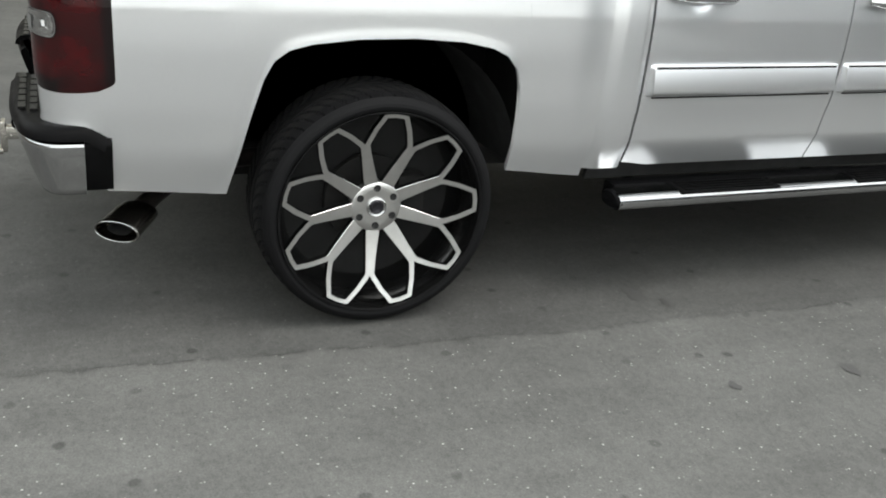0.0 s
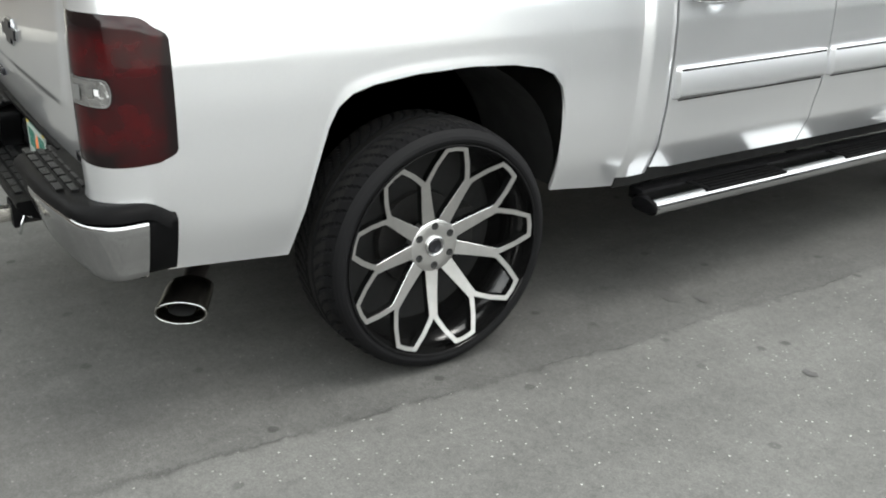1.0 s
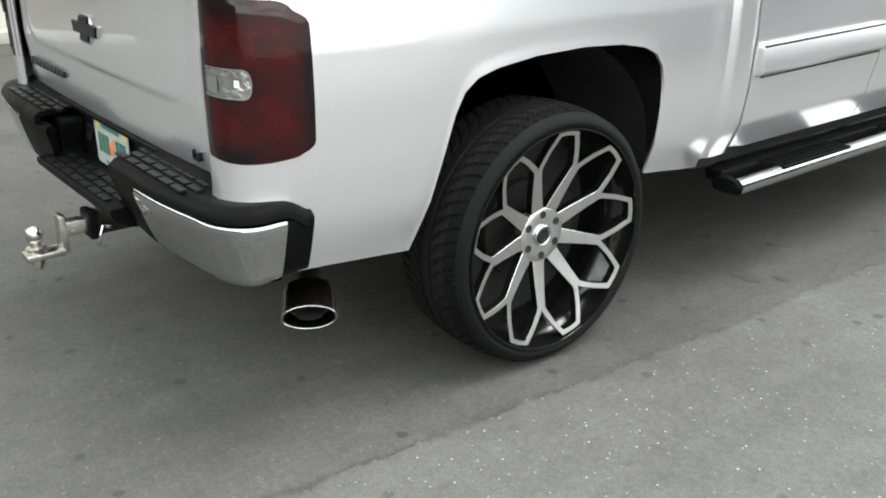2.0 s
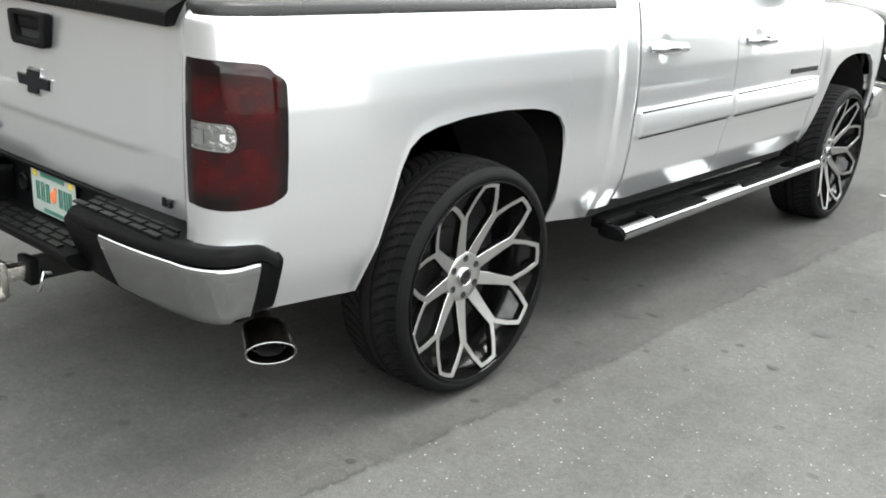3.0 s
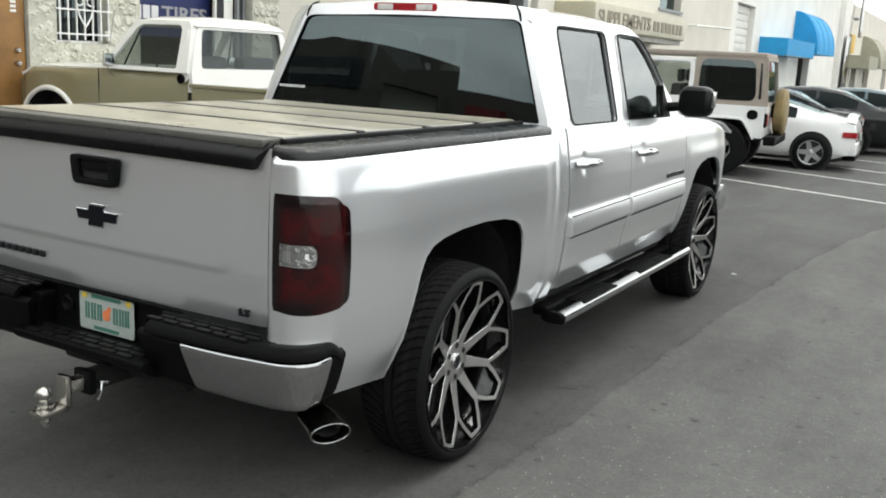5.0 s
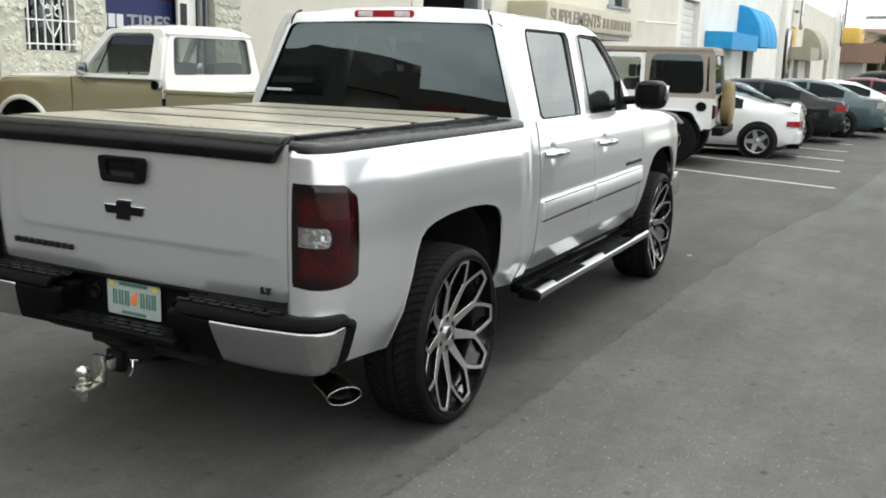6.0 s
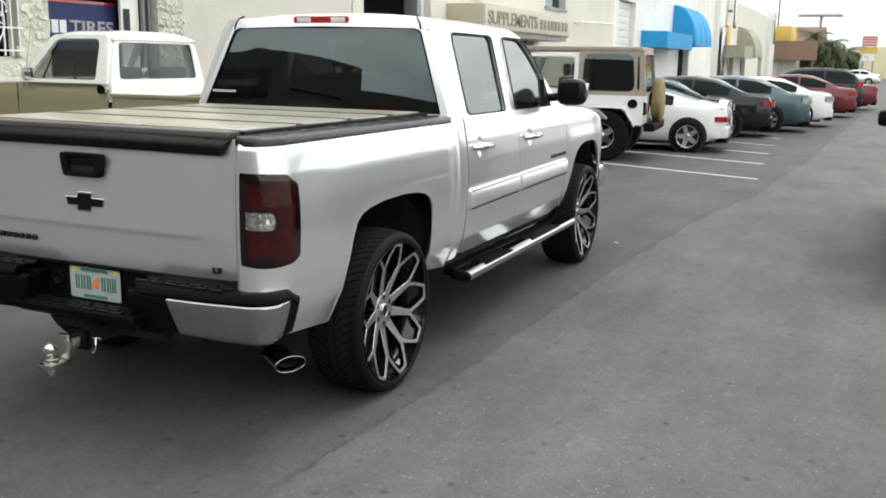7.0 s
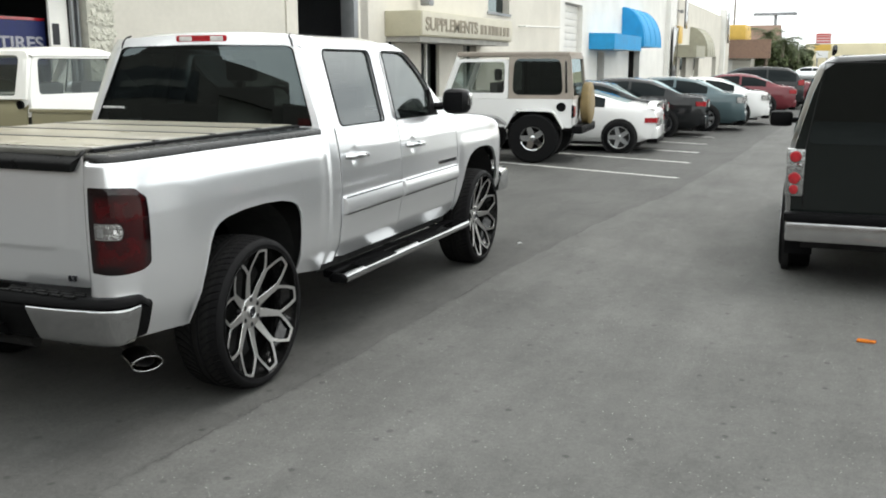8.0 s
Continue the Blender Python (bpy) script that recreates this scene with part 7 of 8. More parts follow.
part("slab", box(MX, MX + 0.8, 11.4, 94, 0.0, 0.12, bevel=0.02), CONCRETE, walk_slab)
tagged(walk_slab, "narrow concrete pavement along the shops", "pavement", kind="structure")


# rough stone cladding, piece by piece
def stone_mesh(seed):
    rnd = random.Random(seed)
    n = rnd.randint(6, 8)
    bm = bmesh.new()
    ang = sorted(2 * math.pi * (i + rnd.uniform(-0.25, 0.25)) / n for i in range(n))
    out = [(math.cos(a) * rnd.uniform(0.40, 0.56), math.sin(a) * rnd.uniform(0.40, 0.56)) for a in ang]
    # a broken face: a steep rim, an uneven edge and a tilted, chipped top
    low = [bm.verts.new((0, u, v)) for u, v in out]
    ty, tz = rnd.uniform(-0.9, 0.9), rnd.uniform(-0.9, 0.9)
    top = [bm.verts.new((0.6 + ty * u + tz * v + rnd.uniform(-0.3, 0.3), u * rnd.uniform(0.7, 0.95), v * rnd.uniform(0.7, 0.95))) for u, v in out]
    inn = [bm.verts.new((0.7 + ty * u * 0.4 + tz * v * 0.4 + rnd.uniform(-0.35, 0.35), u * 0.42, v * 0.42)) for u, v in out]
    mid = bm.verts.new((rnd.uniform(0.4, 1.0), rnd.uniform(-0.1, 0.1), rnd.uniform(-0.1, 0.1)))
    for i in range(n):
        j = (i + 1) % n
        bm.faces.new((low[i], low[j], top[j], top[i]))
        bm.faces.new((top[i], top[j], inn[j], inn[i]))
        bm.faces.new((inn[i], inn[j], mid))
    me = bpy.data.meshes.new("stone")
    for f in bm.faces:
        f.smooth = False
    bm.to_mesh(me)
    bm.free()
    me.materials.append(STONE)
    return me


STONES = [stone_mesh(i) for i in range(12)]


def clad(y0, y1, z0, z1, holes, seed):
    rnd = random.Random(seed)
    s = 0.135
    z, row = z0 + s * 0.4, 0
    while z < z1:
        y = y0 + s * 0.5 + (row % 2) * s * 0.5
        while y < y1:
            yy, zz = y + rnd.uniform(-0.03, 0.03), z + rnd.uniform(-0.03, 0.03)
            if not any(a - 0.03 < yy < b + 0.03 and c - 0.03 < zz < d + 0.03 for a, b, c, d in holes):
                ob = new("stone", rnd.choice(STONES))
                k = rnd.uniform(0.9, 1.25)
                ob.matrix_basis = Matrix.Translation((WX - 0.005 + 0.15, yy, zz)) @ Matrix.Rotation(rnd.uniform(-0.6, 0.6), 4, "X") @ Matrix.Diagonal((0.042, s * 1.30 * k, s * 1.12 * k, 1))
                ob.location.x = WX - 0.01
                ob.parent = shop0
                ob.matrix_parent_inverse = shop0.matrix_basis.inverted()
            y += s
        z += s * 0.9
        row += 1


clad(3.75, 5.36, 1.2, 2.95, [(4.11, 4.87, 1.66, 3.0)], 3)
clad(7.57, 8.13, 1.2, 2.95, [], 5)

# brown door with locks
door = part("door_1", box(WX - 0.12, WX - 0.05, 3.17, 3.71, 0.12, 2.33, bevel=0.01), WOOD_DOOR, None)
tagged(door, "brown wooden shop door with brass locks", "door", kind="structure")
part("door_leaf", box(WX - 0.12, WX - 0.06, 2.63, 3.12, 0.12, 2.33, bevel=0.01), WOOD_DOOR, door)
part("door_post", box(WX - 0.10, WX + 0.02, 3.12, 3.18, 0.12, 2.35, bevel=0.008), STUCCO_WHITE, door)
for y, z in ((3.59, 1.55), (3.59, 1.40), (3.06, 1.45)):
    part("door_lock", lathe([(0.0, 0.035), (0.04, 0.032), (0.06, 0.02), (0.065, 0.0)], 16, "x", (WX - 0.05, y, z)), CHROME_DULL, door)
part("lock_plate", box(WX - 0.06, WX - 0.03, 3.02, 3.10, 1.35, 1.56, bevel=0.005), STEEL, door)
for z in (1.98, 2.03, 2.08):
    part("number_bar", box(WX - 0.052, WX - 0.045, 3.53, 3.60, z, z + 0.03), GRILLE_WHITE, door, smooth=False)

# window with a white iron grille
win = part("window_1", box(WX - 0.20, WX - 0.18, 4.11, 4.87, 1.66, 3.0), GLASS_DARK, None, smooth=False)
tagged(win, "small window behind a white iron grille", "window", kind="structure")
for z in (1.76, 2.05, 2.45, 2.85):
    part("grille_rail", box(WX + 0.015, WX + 0.035, 4.08, 4.90, z, z + 0.018), GRILLE_WHITE, win, smooth=False)
for i in range(7):
    y = 4.13 + i * 0.119
    part("grille_bar", box(WX + 0.012, WX + 0.030, y, y + 0.014, 1.70, 3.0), GRILLE_WHITE, win, smooth=False)
for k, (cy, cz, r) in enumerate(((4.41, 2.30, 0.09), (4.57, 2.30, 0.09), (4.41, 2.16, 0.05), (4.57, 2.16, 0.05), (4.49, 2.62, 0.10))):
    part("grille_scroll", tube([(WX + 0.04, cy + r * math.cos(a), cz + r * math.sin(a)) for a in lin(-0.6, 5.0, 17)], 0.009, 6), GRILLE_WHITE, win)
# heart of two curls in the middle
for sg in (1, -1):
    curl = [(0.0, -0.26), (0.10, -0.13), (0.16, 0.02), (0.15, 0.13), (0.09, 0.18), (0.03, 0.13), (0.03, 0.05), (0.08, 0.03)]
    part("grille_scroll", tube([(WX + 0.043, 4.49 + sg * u * 0.8, 2.09 + v * 0.9) for u, v in curl], 0.010, 6), GRILLE_WHITE, win)
part("window_frame", plate([(4.08, 1.63), (4.90, 1.63), (4.90, 3.04), (4.08, 3.04)], [[(4.14, 1.69), (4.84, 1.69), (4.84, 2.98), (4.14, 2.98)]], lambda u, v: (WX - 0.12, u, v)), GRILLE_WHITE, win, solid=0.05, smooth=False)


def text_on(body, size, loc, mat, parent, name, width=None, deep=0.01):
    """Letters that face +x, along +y."""
    cu = bpy.data.curves.new(name, "FONT")
    cu.body, cu.size, cu.extrude, cu.align_x, cu.offset = body, size, deep, "LEFT", size * 0.02
    tmp = new("tmp_text", cu)
    me = bpy.data.meshes.new_from_object(tmp.evaluated_get(bpy.context.evaluated_depsgraph_get()))
    bpy.data.objects.remove(tmp)
    ob = new(name, me)
    me.materials.clear()
    me.materials.append(mat)
    k = 1.0
    if width:
        k = width / max(v.co.x for v in me.vertices)
    ob.matrix_basis = Matrix.Translation(loc) @ Matrix(((0, 0, 1, 0), (1, 0, 0, 0), (0, 1, 0, 0), (0, 0, 0, 1))) @ Matrix.Diagonal((k, 1, 1, 1))
    ob.parent = parent
    if parent is not None:
        ob.matrix_parent_inverse = parent.matrix_basis.inverted()
    return ob


# shop opening with its navy banner
banner = part("banner", box(WX - 0.36, WX - 0.34, 5.42, 6.99, 1.80, 2.45), BLUE_BANNER, None, smooth=False)
tagged(banner, "navy tyre banner with white lettering in a shop opening", "banner")
for i, y in enumerate((5.43, 5.58, 5.73, 5.88)):
    part("letter_bar", box(WX - 0.339, WX - 0.33, y, y + 0.12, 2.03, 2.21), BANNER_WHITE, banner, smooth=False)
text_on("TIRES", 0.265, (WX - 0.336, 6.06, 2.03), BANNER_GREY, banner, "lettering", 0.86)
part("banner_stripe", box(WX - 0.339, WX - 0.333, 5.42, 6.99, 2.455, 2.50), BRIGHT_RED, banner, smooth=False)
tdoor = part("door_2", box(WX - 0.22, WX - 0.17, 6.92, 7.30, 0.12, 2.95, bevel=0.01), DOOR_WHITE, None)
tagged(tdoor, "white shop door with a small notice", "door", kind="structure")
part("notice", box(WX - 0.168, WX - 0.162, 6.96, 7.10, 2.10, 2.42), BADGE_DARK, tdoor, smooth=False)
part("door_bar", box(WX - 0.16, WX - 0.10, 7.32, 7.36, 0.12, 2.95), STEEL, tdoor, smooth=False)
part("door_bar", box(WX - 0.16, WX - 0.10, 7.44, 7.48, 0.12, 2.95), STEEL, tdoor, smooth=False)

# open bay with things inside kept dark, and its steel jamb
bay = part("door_3", box(MX - 0.34, MX - 0.30, 11.55, 14.15, 3.8, 4.1, bevel=0.01), STEEL, None)
tagged(bay, "dark open service bay with a raised roller door", "door", kind="structure")
part("door_jamb", box(MX - 0.30, MX + 0.02, 13.88, 14.08, 0.02, 4.1, bevel=0.01), STEEL, bay)
part("bay_shelf", box(-10.0, -9.4, 11.6, 14.6, 0.0, 2.6), BLUE_BANNER, bay, smooth=False)

# canopy with its lettering
canopy = part("shop_sign", box(MX, -4.7, 15.42, 22.0, 2.42, 2.99, bevel=0.015), SIGN_BEIGE, None)
tagged(canopy, "beige boxed shop sign with brown lettering", "sign")
part("sign_face", box(-4.7, -4.67, 15.45, 21.97, 2.45, 2.97, bevel=0.008), SIGN_PALE, canopy)
text_on("SUPPLEMENTS", 0.42, (-4.665, 15.62, 2.56), SIGN_LETTER, canopy, "lettering", 3.45)
for i, w in enumerate((0.2, 0.16, 0.22, 0.3, 0.2, 0.18, 0.2, 0.2)):
    part("letter_bar", box(-4.67, -4.655, 19.3 + i * 0.31, 19.3 + i * 0.31 + w, 2.56, 2.80), SIGN_LETTER, canopy, smooth=False)
part("canopy_soffit", box(MX, -4.75, 15.5, 21.9, 2.30, 2.42), CONCRETE, canopy, smooth=False)
sf = part("window_2", box(MX - 0.25, MX - 0.20, 15.6, 21.5, 0.12, 2.4), GLASS_DARK, None, smooth=False)
tagged(sf, "dark shop front under the sign", "window", kind="structure")
for y in (17.62, 18.1, 20.95):
    part("window_frame", box(MX - 0.19, MX - 0.12, y, y + 0.07, 0.12, 2.4), STUCCO_WHITE, sf, smooth=False)
for y0, y1 in ((16.0, 17.55), (18.75, 20.5)):
    part("wall_panel", box(MX - 0.12, MX - 0.02, y0, y1, 0.12, 2.42, bevel=0.01), STUCCO, sf)
part("notice", box(MX - 0.02, MX + 0.01, 16.35, 16.65, 1.45, 1.95, bevel=0.005), STEEL, sf)
mbox = part("meter_box", box(MX, MX + 0.15, 14.95, 15.18, 1.7, 2.15, bevel=0.01), STEEL, None)
tagged(mbox, "grey meter box on the shop wall", "meter box")


def flood_lamp(y, z, x=WX):
    t = part("flood_lamp", box(x + 0.18, x + 0.42, y - 0.16, y + 0.16, z, z + 0.16, bevel=0.03), STEEL, None)
    tagged(t, "grey wall flood lamp", "lamp", "wall lamps")
    part("lamp_arm", tube([(x, y, z + 0.20), (x + 0.22, y, z + 0.10)], 0.025, 8), STEEL, t)
    part("lens", box(x + 0.20, x + 0.40, y - 0.13, y + 0.13, z - 0.012, z, bevel=0.004), CLEAR_LENS, t)


flood_lamp(17.2, 3.2, MX)
flood_lamp(58.6, 5.0, MX + 0.15)
# upper opening with a rail, wall pipe
uw = part("window_3", box(MX - 0.26, MX - 0.22, 22.5, 24.5, 3.25, 4.6), GLASS_DARK, None, smooth=False)
tagged(uw, "dark upper opening with a low rail", "window", kind="structure")
part("sill_rail", box(MX - 0.1, MX + 0.04, 22.4, 24.6, 3.25, 3.33), STEEL, uw, smooth=False)
part("roller_box", box(MX - 0.15, MX + 0.05, 22.6, 24.0, 3.8, 4.55, bevel=0.02), STUCCO_WHITE, uw)
pipe = part("steel_bracket", tube([(MX, 25.5, 3.0), (MX + 0.22, 25.5, 3.0), (MX + 0.25, 29.7, 3.1), (MX, 29.7, 3.1)], 0.03, 8), STUCCO_WHITE, None)
tagged(pipe, "white steel bracket along the shop wall", "bracket")
poster = part("wall_poster", box(MX, MX + 0.02, 16.8, 20.4, 3.7, 5.0, bevel=0.004), BANNER_WHITE, None)
tagged(poster, "white painted panel with faint grey bars", "sign")
for i in range(5):
    part("letter_bar", box(MX + 0.021, MX + 0.028, 17.1 + i * 0.62, 17.55 + i * 0.62, 4.0, 4.6), FAR_WALL, poster, smooth=False)

# roller door, built of slats
roll = part("door_4", box(MX - 0.28, MX - 0.24, 31.25, 34.15, 0.0, 4.12), STEEL, None, smooth=False)
tagged(roll, "closed white roller door", "door", kind="structure")
for i in range(15):
    z = 0.03 + i * 0.27
    part("slat", box(MX - 0.24, MX - 0.205, 31.3, 34.1, z, z + 0.258, bevel=0.012), DOOR_WHITE, roll)


def box_awning(y0, y1, z0, z1, deep, mat, label, x=MX):
    prof = [(0, z1), (deep, z0 + (z1 - z0) * 0.96), (deep, z0), (0, z0)]
    t = part("awning", prism(prof, lambda u, v: (x + u, y0, v), (0, y1 - y0, 0)), mat, None, smooth=False)
    tagged(t, label, "awning", "shop awnings")
    part("awning_frame", tube([(x + deep - 0.03, y0 + 0.05, z0 - 0.02), (x + deep - 0.03, y1 - 0.05, z0 - 0.02)], 0.025, 6), STEEL, t)


def barrel_awning(y0, y1, z0, r, rise, mat, label, x=MX):
    prof = [(0, z0 + rise)] + [(r * math.sin(a), z0 + rise * math.cos(a)) for a in lin(0.12, math.pi / 2, 12)] + [(r, z0 - 0.12), (0, z0 - 0.12)]
    t = part("awning", prism(prof, lambda u, v: (x + u, y0, v), (0, y1 - y0, 0)), mat, None, smooth=False)
    tagged(t, label, "awning", "shop awnings")
    for y in lin(y0 + 0.3, y1 - 0.3, 4):
        part("awning_rib", tube([(x + (r + 0.005) * math.sin(a), y, z0 + (rise + 0.005) * math.cos(a)) for a in lin(0.05, math.pi / 2, 10)], 0.02, 5), mat, t)


box_awning(35.3, 41.4, 2.40, 3.08, 1.1, BLUE_CANVAS, "bright blue box awning over a shop")
barrel_awning(42.05, 47.1, 2.74, 1.12, 1.75, BLUE_CANVAS, "bright blue barrel awning over a shop")
box_awning(59.8, 64.5, 2.2, 3.0, 1.2, GREY_CANVAS, "grey box awning over a far shop", MX + 0.15)
barrel_awning(65.2, 70.0, 2.4, 1.3, 1.95, GREY_CANVAS, "grey barrel awning over a far shop", MX + 0.15)
dk = part("window_4", box(MX + 0.45, MX + 0.48, 55.5, 57.5, 0.3, 4.0, bevel=0.004), BLACK_GLOSS, None)
tagged(dk, "tall narrow dark window", "window", kind="structure")
for y, z0, z1 in ((58.2, 4.0, 6.8), (86.0, 3.6, 6.4)):
    w4 = part("wall_panel", box(MX + 0.7, MX + 0.78, y, y + 1.0, z0, z1, bevel=0.01), BLACK_GLOSS, None)
    tagged(w4, "dark upright panel fixed to the shop wall", "sign", "wall panels")
    part("panel_arm", tube([(MX, y + 0.5, z1 - 0.3), (MX + 0.72, y + 0.5, z1 - 0.3)], 0.05, 6), STEEL, w4)
yp = part("wall_sign", box(MX + 0.15, MX + 0.3, 58.9, 60.6, 3.1, 4.2, bevel=0.01), YELLOW_PANEL, None)
tagged(yp, "yellow panel on the far shop wall", "sign")


# bay lines
def bay_line(x0, y0, x1, y1, w=0.10):
    d = Vector((x1 - x0, y1 - y0)).normalized()
    n = Vector((-d.y, d.x)) * w / 2
    bm = bmesh.new()
    k = 24
    rnd = random.Random(int(y0 * 10))
    rows = []
    for i in range(k + 1):
        p = Vector((x0, y0)).lerp(Vector((x1, y1)), i / k)
        a, b = n * rnd.uniform(0.85, 1.05), n * rnd.uniform(0.85, 1.05)
        rows.append((bm.verts.new((p.x + a.x, p.y + a.y, 0.004)), bm.verts.new((p.x - b.x, p.y - b.y, 0.004))))
    for p, q in zip(rows, rows[1:]):
        bm.faces.new((p[0], q[0], q[1], p[1]))
    ob = part("bay_line", bm, LINE_PAINT, None)
    return tagged(ob, "worn white parking bay line on asphalt", "road marking", "parking bay lines", "structure")


for x, y in ((1.89, 10.81), (1.75, 13.24), (1.65, 15.33), (1.55, 17.48), (1.49, 19.57), (1.55, 21.9), (1.65, 24.3), (1.75, 26.8), (1.9, 29.4)):
    bay_line(x - 0.11, y, x - 5.01, y + 1.82)

PALE_YELLOW = material("pale_yellow_wall", (0.62, 0.56, 0.38), 0.9, vary=0.1, scale=0.4)
SIGN_RED = material("faded_red_sign", (0.50, 0.11, 0.10), 0.6, vary=0.15, scale=2)
# far end of the lane: low building, billboard, pole sign
fb = part("far_building", box(-16, -2.6, 118, 132, 0, 4.2, bevel=0.05), FAR_WALL, None)
tagged(fb, "low tan building at the end of the lane", "building")
part("roof", prism([(118 - 0.6, 4.1), (125, 6.6), (132.6, 4.1)], lambda u, v: (-16.5, u, v), (14.4, 0, 0)), BROWN_ROOF, fb, smooth=False)
for i in range(5):
    part("window", box(-14.5 + i * 2.6, -12.9 + i * 2.6, 117.9, 118.05, 1.0, 2.4), GLASS_DARK, fb, smooth=False)
yb = part("yellow_building", box(-8.4, -4.3, 98, 106, 4.2, 5.7, bevel=0.05), YELLOW_PANEL, None)
part("lower_wall", box(-8.6, -3.6, 98.1, 106, 0, 4.2), FAR_WALL, yb, smooth=False)
part("mansard", prism([(97.2, 2.3), (98.0, 4.2), (98.2, 4.2), (98.2, 2.3)], lambda u, v: (-8.7, u, v), (7.0, 0, 0)), BROWN_ROOF, yb, smooth=False)
tagged(yb, "yellow-fronted building at the end of the lane", "building")
part("door", box(-6.6, -5.4, 98.03, 98.12, 0, 2.2), DOOR_WHITE, yb, smooth=False)
fb2 = part("far_building", box(0.4, 30, 150, 165, 0, 4.7, bevel=0.05), PALE_YELLOW, None)
tagged(fb2, "pale yellow low building across the road", "building")
for i in range(6):
    part("window", box(5.6 + i * 3.2, 7.4 + i * 3.2, 149.9, 150.05, 1.2, 3.0), GLASS_DARK, fb2, smooth=False)
bb = part("billboard", tube([(-3.2, 132, 0), (-3.2, 132, 8.2)], 0.2, 10), STEEL, None)
tagged(bb, "bare billboard frame on a steel post", "billboard")
part("catwalk", box(-6.1, -0.5, 131.5, 132.5, 8.15, 8.35, bevel=0.02), STEEL, bb)
part("frame_beam", box(-6.0, -0.6, 131.9, 132.1, 8.38, 8.5), STEEL, bb, smooth=False)
ps = part("pole_sign", tube([(2.4, 132, 0), (2.4, 132, 5.6)], 0.1, 8), STEEL, None)
tagged(ps, "pole sign with red, white and yellow panels", "sign")
part("pole", tube([(3.6, 132, 0), (3.6, 132, 5.6)], 0.1, 8), STEEL, ps)
part("panel", box(2.05, 3.95, 131.8, 132.1, 4.3, 5.7), BANNER_WHITE, ps, smooth=False)
for z in (4.42, 4.78, 5.12, 5.42):
    part("stripe", box(2.1, 3.9, 131.76, 131.81, z, z + 0.22), SIGN_RED, ps, smooth=False)
part("lower_panel", box(1.95, 4.0, 131.8, 132.1, 3.45, 4.25), YELLOW_PANEL, ps, smooth=False)
part("lower_panel", box(2.2, 3.7, 131.8, 132.1, 2.5, 3.4), BANNER_WHITE, ps, smooth=False)

# trees: palms and a broad-leaved clump
BARK = material("palm_bark", (0.16, 0.13, 0.10), 0.9, vary=0.3, scale=6, bump=0.4, bump_scale=20)
LEAF = material("leaf_green", (0.065, 0.085, 0.03), 0.7, vary=0.4, scale=1.5)


def palm(x, y, h, seed):
    rnd = random.Random(seed)
    t = part("palm_tree", tube([(x, y, 0), (x + 0.1, y, h * 0.5), (x + 0.2, y, h)], [0.22, 0.17, 0.14], 10), BARK, None)
    tagged(t, "green palm tree at the end of the lane", "tree", "palm trees")
    bm = bmesh.new()
    for k in range(46):
        a, el, ln = rnd.uniform(0, 6.28), rnd.uniform(-0.6, 1.2), rnd.uniform(1.3, 2.3)
        pts = []
        for i in range(7):
            s = i / 6
            pts.append(Vector((x + 0.2 + math.cos(a) * ln * s * math.cos(el * (1 - s * 0.8)), y + math.sin(a) * ln * s * math.cos(el * (1 - s)), h + ln * (math.sin(el) * s - 0.55 * s * s))))
        side = Vector((-math.sin(a), math.cos(a), 0))
        for i in range(6):
            for e in (-1, 1):
                for f in (0.0, 0.5):
                    b0 = pts[i].lerp(pts[i + 1], f)
                    tip = b0 + side * e * 0.42 * (1 - (i / 6) ** 2 * 0.6) + (pts[i + 1] - pts[i]) * 0.9 + Vector((0, 0, -0.22))
                    w = (pts[i + 1] - pts[i]) * 0.22
                    bm.faces.new([bm.verts.new(b0), bm.verts.new(b0 + w), bm.verts.new(tip)])
    part("crown", bm, LEAF, t, smooth=False)


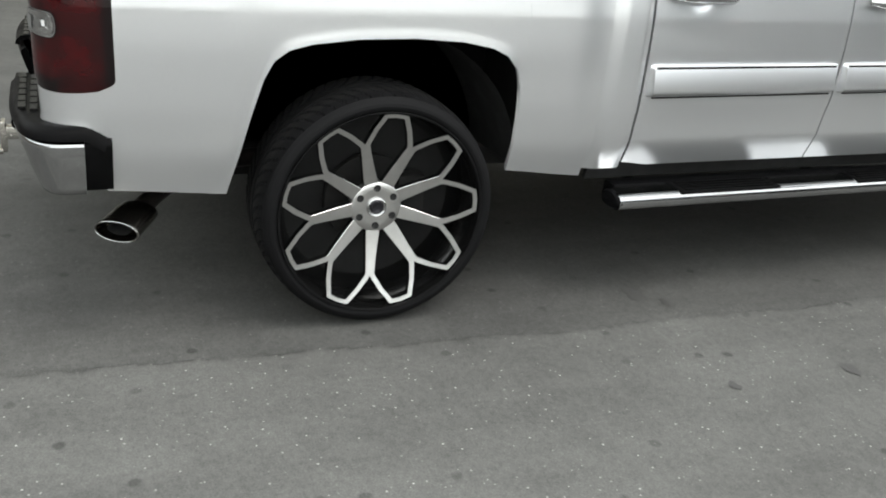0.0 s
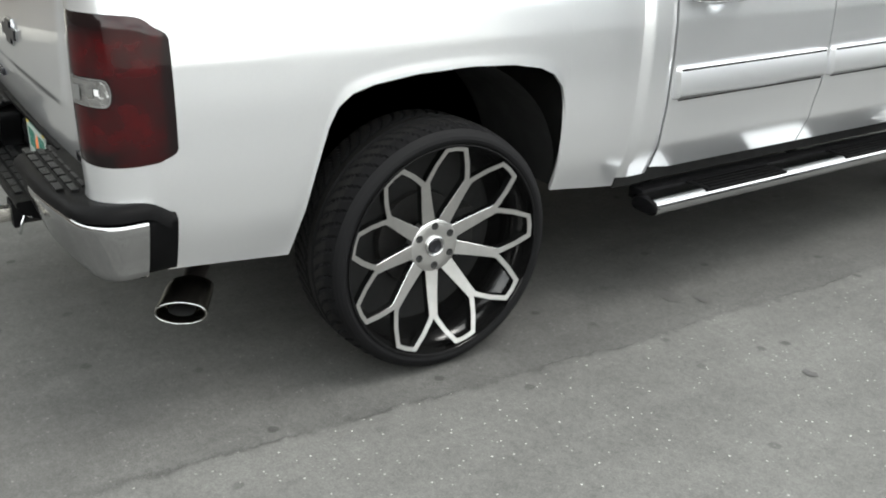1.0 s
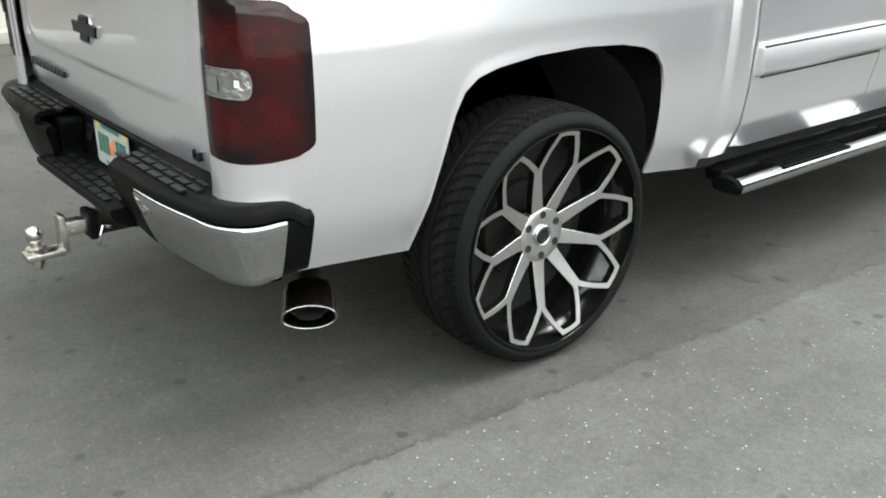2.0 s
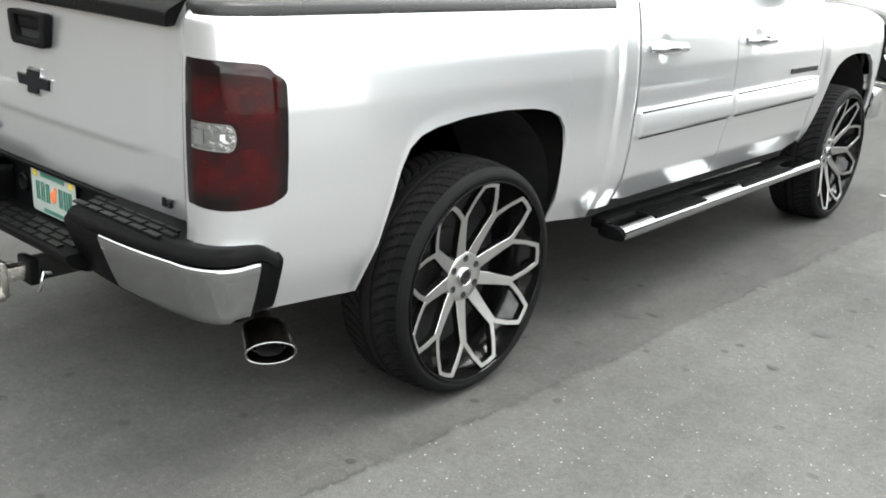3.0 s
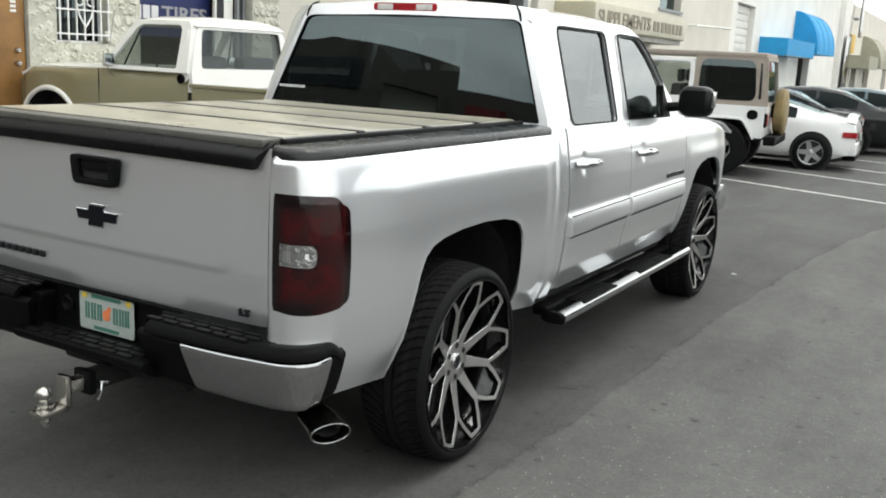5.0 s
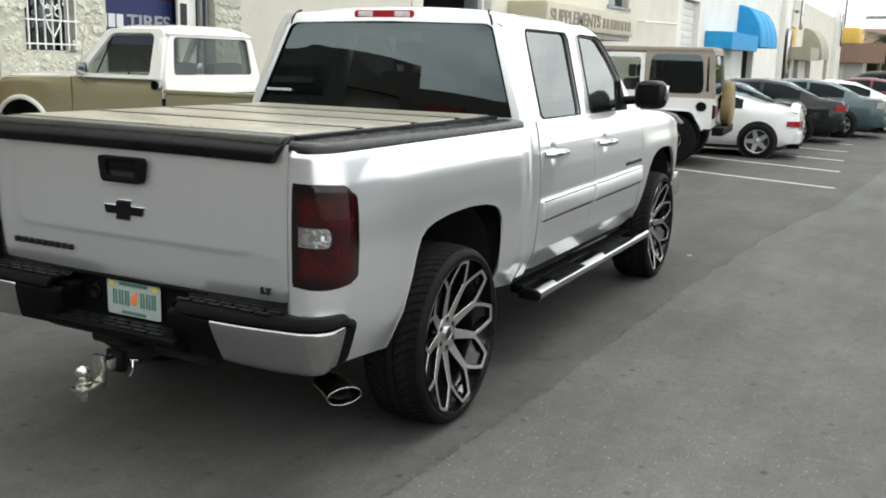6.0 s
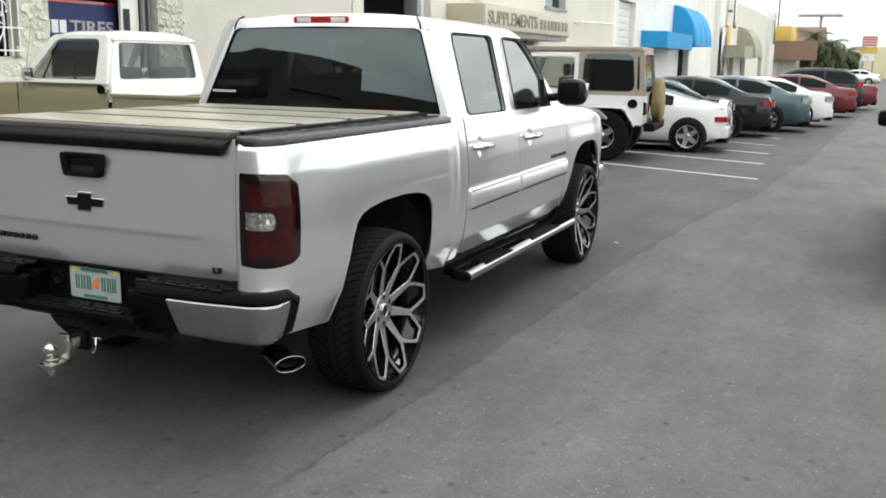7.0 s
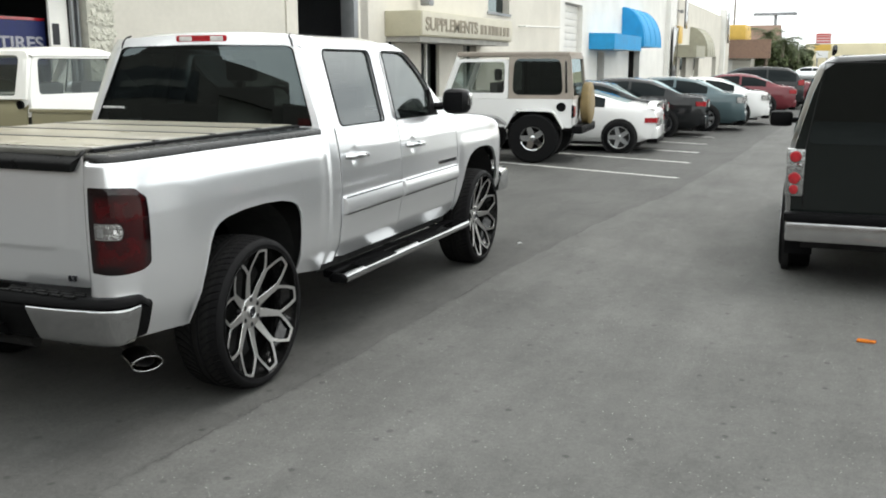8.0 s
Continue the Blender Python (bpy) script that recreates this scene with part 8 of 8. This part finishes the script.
def broad_tree(x, y, h, r, seed):
    rnd = random.Random(seed)
    t = part("tree", tube([(x, y, 0), (x + 0.1, y, h * 0.35), (x - 0.1, y, h * 0.6)], [0.28, 0.2, 0.1], 10), BARK, None)
    tagged(t, "broad green tree at the end of the lane", "tree", "broad trees")
    for k in range(4):
        a = k * 1.6 + rnd.random()
        part("limb", tube([(x, y, h * 0.32), (x + math.cos(a) * r * 0.6, y + math.sin(a) * r * 0.6, h * 0.68)], [0.12, 0.04], 7), BARK, t)
    bm = bmesh.new()
    lumps = [(x + rnd.uniform(-r, r) * 0.8, y + rnd.uniform(-r, r) * 0.8, h * rnd.uniform(0.35, 0.9), r * rnd.uniform(0.25, 0.5)) for _ in range(16)]
    for _ in range(2600):
        lx, ly, lz, lr = rnd.choice(lumps)
        d = Vector((rnd.gauss(0, 1), rnd.gauss(0, 1), rnd.gauss(0, 1))).normalized() * lr * rnd.uniform(0.6, 1.05)
        c = Vector((lx, ly, lz)) + d
        u = Vector((rnd.gauss(0, 1), rnd.gauss(0, 1), rnd.gauss(0, 1))).normalized() * 0.17
        v = u.cross(Vector((rnd.gauss(0, 1), rnd.gauss(0, 1), rnd.gauss(0, 1)))).normalized() * 0.12
        bm.faces.new([bm.verts.new(c - u), bm.verts.new(c + v), bm.verts.new(c + u), bm.verts.new(c - v)])
    part("crown", bm, LEAF, t, smooth=False)


palm(-2.3, 100, 4.7, 1)
palm(-0.9, 103, 4.0, 2)
palm(0.6, 106, 3.2, 3)
broad_tree(-1.5, 107, 4.0, 2.0, 4)
broad_tree(0.6, 110, 3.3, 1.7, 5)
broad_tree(-2.8, 105, 4.2, 2.0, 7)
broad_tree(-0.6, 103, 3.3, 1.6, 8)
pole = part("utility_pole", tube([(-8.9, 136, 0), (-8.9, 136, 14.0)], [0.16, 0.10], 8), BARK, None)
tagged(pole, "wooden utility pole far down the lane", "pole")

# scrap on the lane
scrap = part("orange_scrap", prism(rounded([(-0.06, -0.022), (0.05, -0.03), (0.065, 0.012), (-0.05, 0.028)], 0.01, 3), lambda u, v: (4.24 + u, 2.20 + v, 0.003), (0, 0, 0.012)), AMBER_LENS, None, smooth=False)
tagged(scrap, "small orange plastic scrap lying on asphalt", "litter")
chip = part("white_scrap", prism(rounded([(-0.02, -0.008), (0.018, -0.010), (0.021, 0.008), (-0.017, 0.011)], 0.006, 3), lambda u, v: (1.09 + u, 4.62 + v, 0.003), (0, 0, 0.01)), BANNER_WHITE, None, smooth=False)
tagged(chip, "small white scrap lying on asphalt", "litter")
for k, (x, y, r) in enumerate(((1.76, 1.60, 0.034), (1.75, 1.08, 0.026), (1.03, 1.12, 0.05), (1.13, 1.22, 0.03))):
    rnd = random.Random(k)
    pts = [(x + r * rnd.uniform(0.6, 1.1) * math.cos(a) * 1.4, y + r * rnd.uniform(0.5, 1.0) * math.sin(a)) for a in lin(0, 5.9, 14)]
    bm = bmesh.new()
    bm.faces.new([bm.verts.new((u, v, 0.003)) for u, v in pts])
    ob = part("oil_stain", bm, material("old_oil", (0.05, 0.049, 0.047), 0.7, vary=0.4, scale=30) if k == 0 else bpy.data.materials["old_oil"], None)
    tagged(ob, "dark oil stain on the asphalt", "stain", "oil stains", "structure")
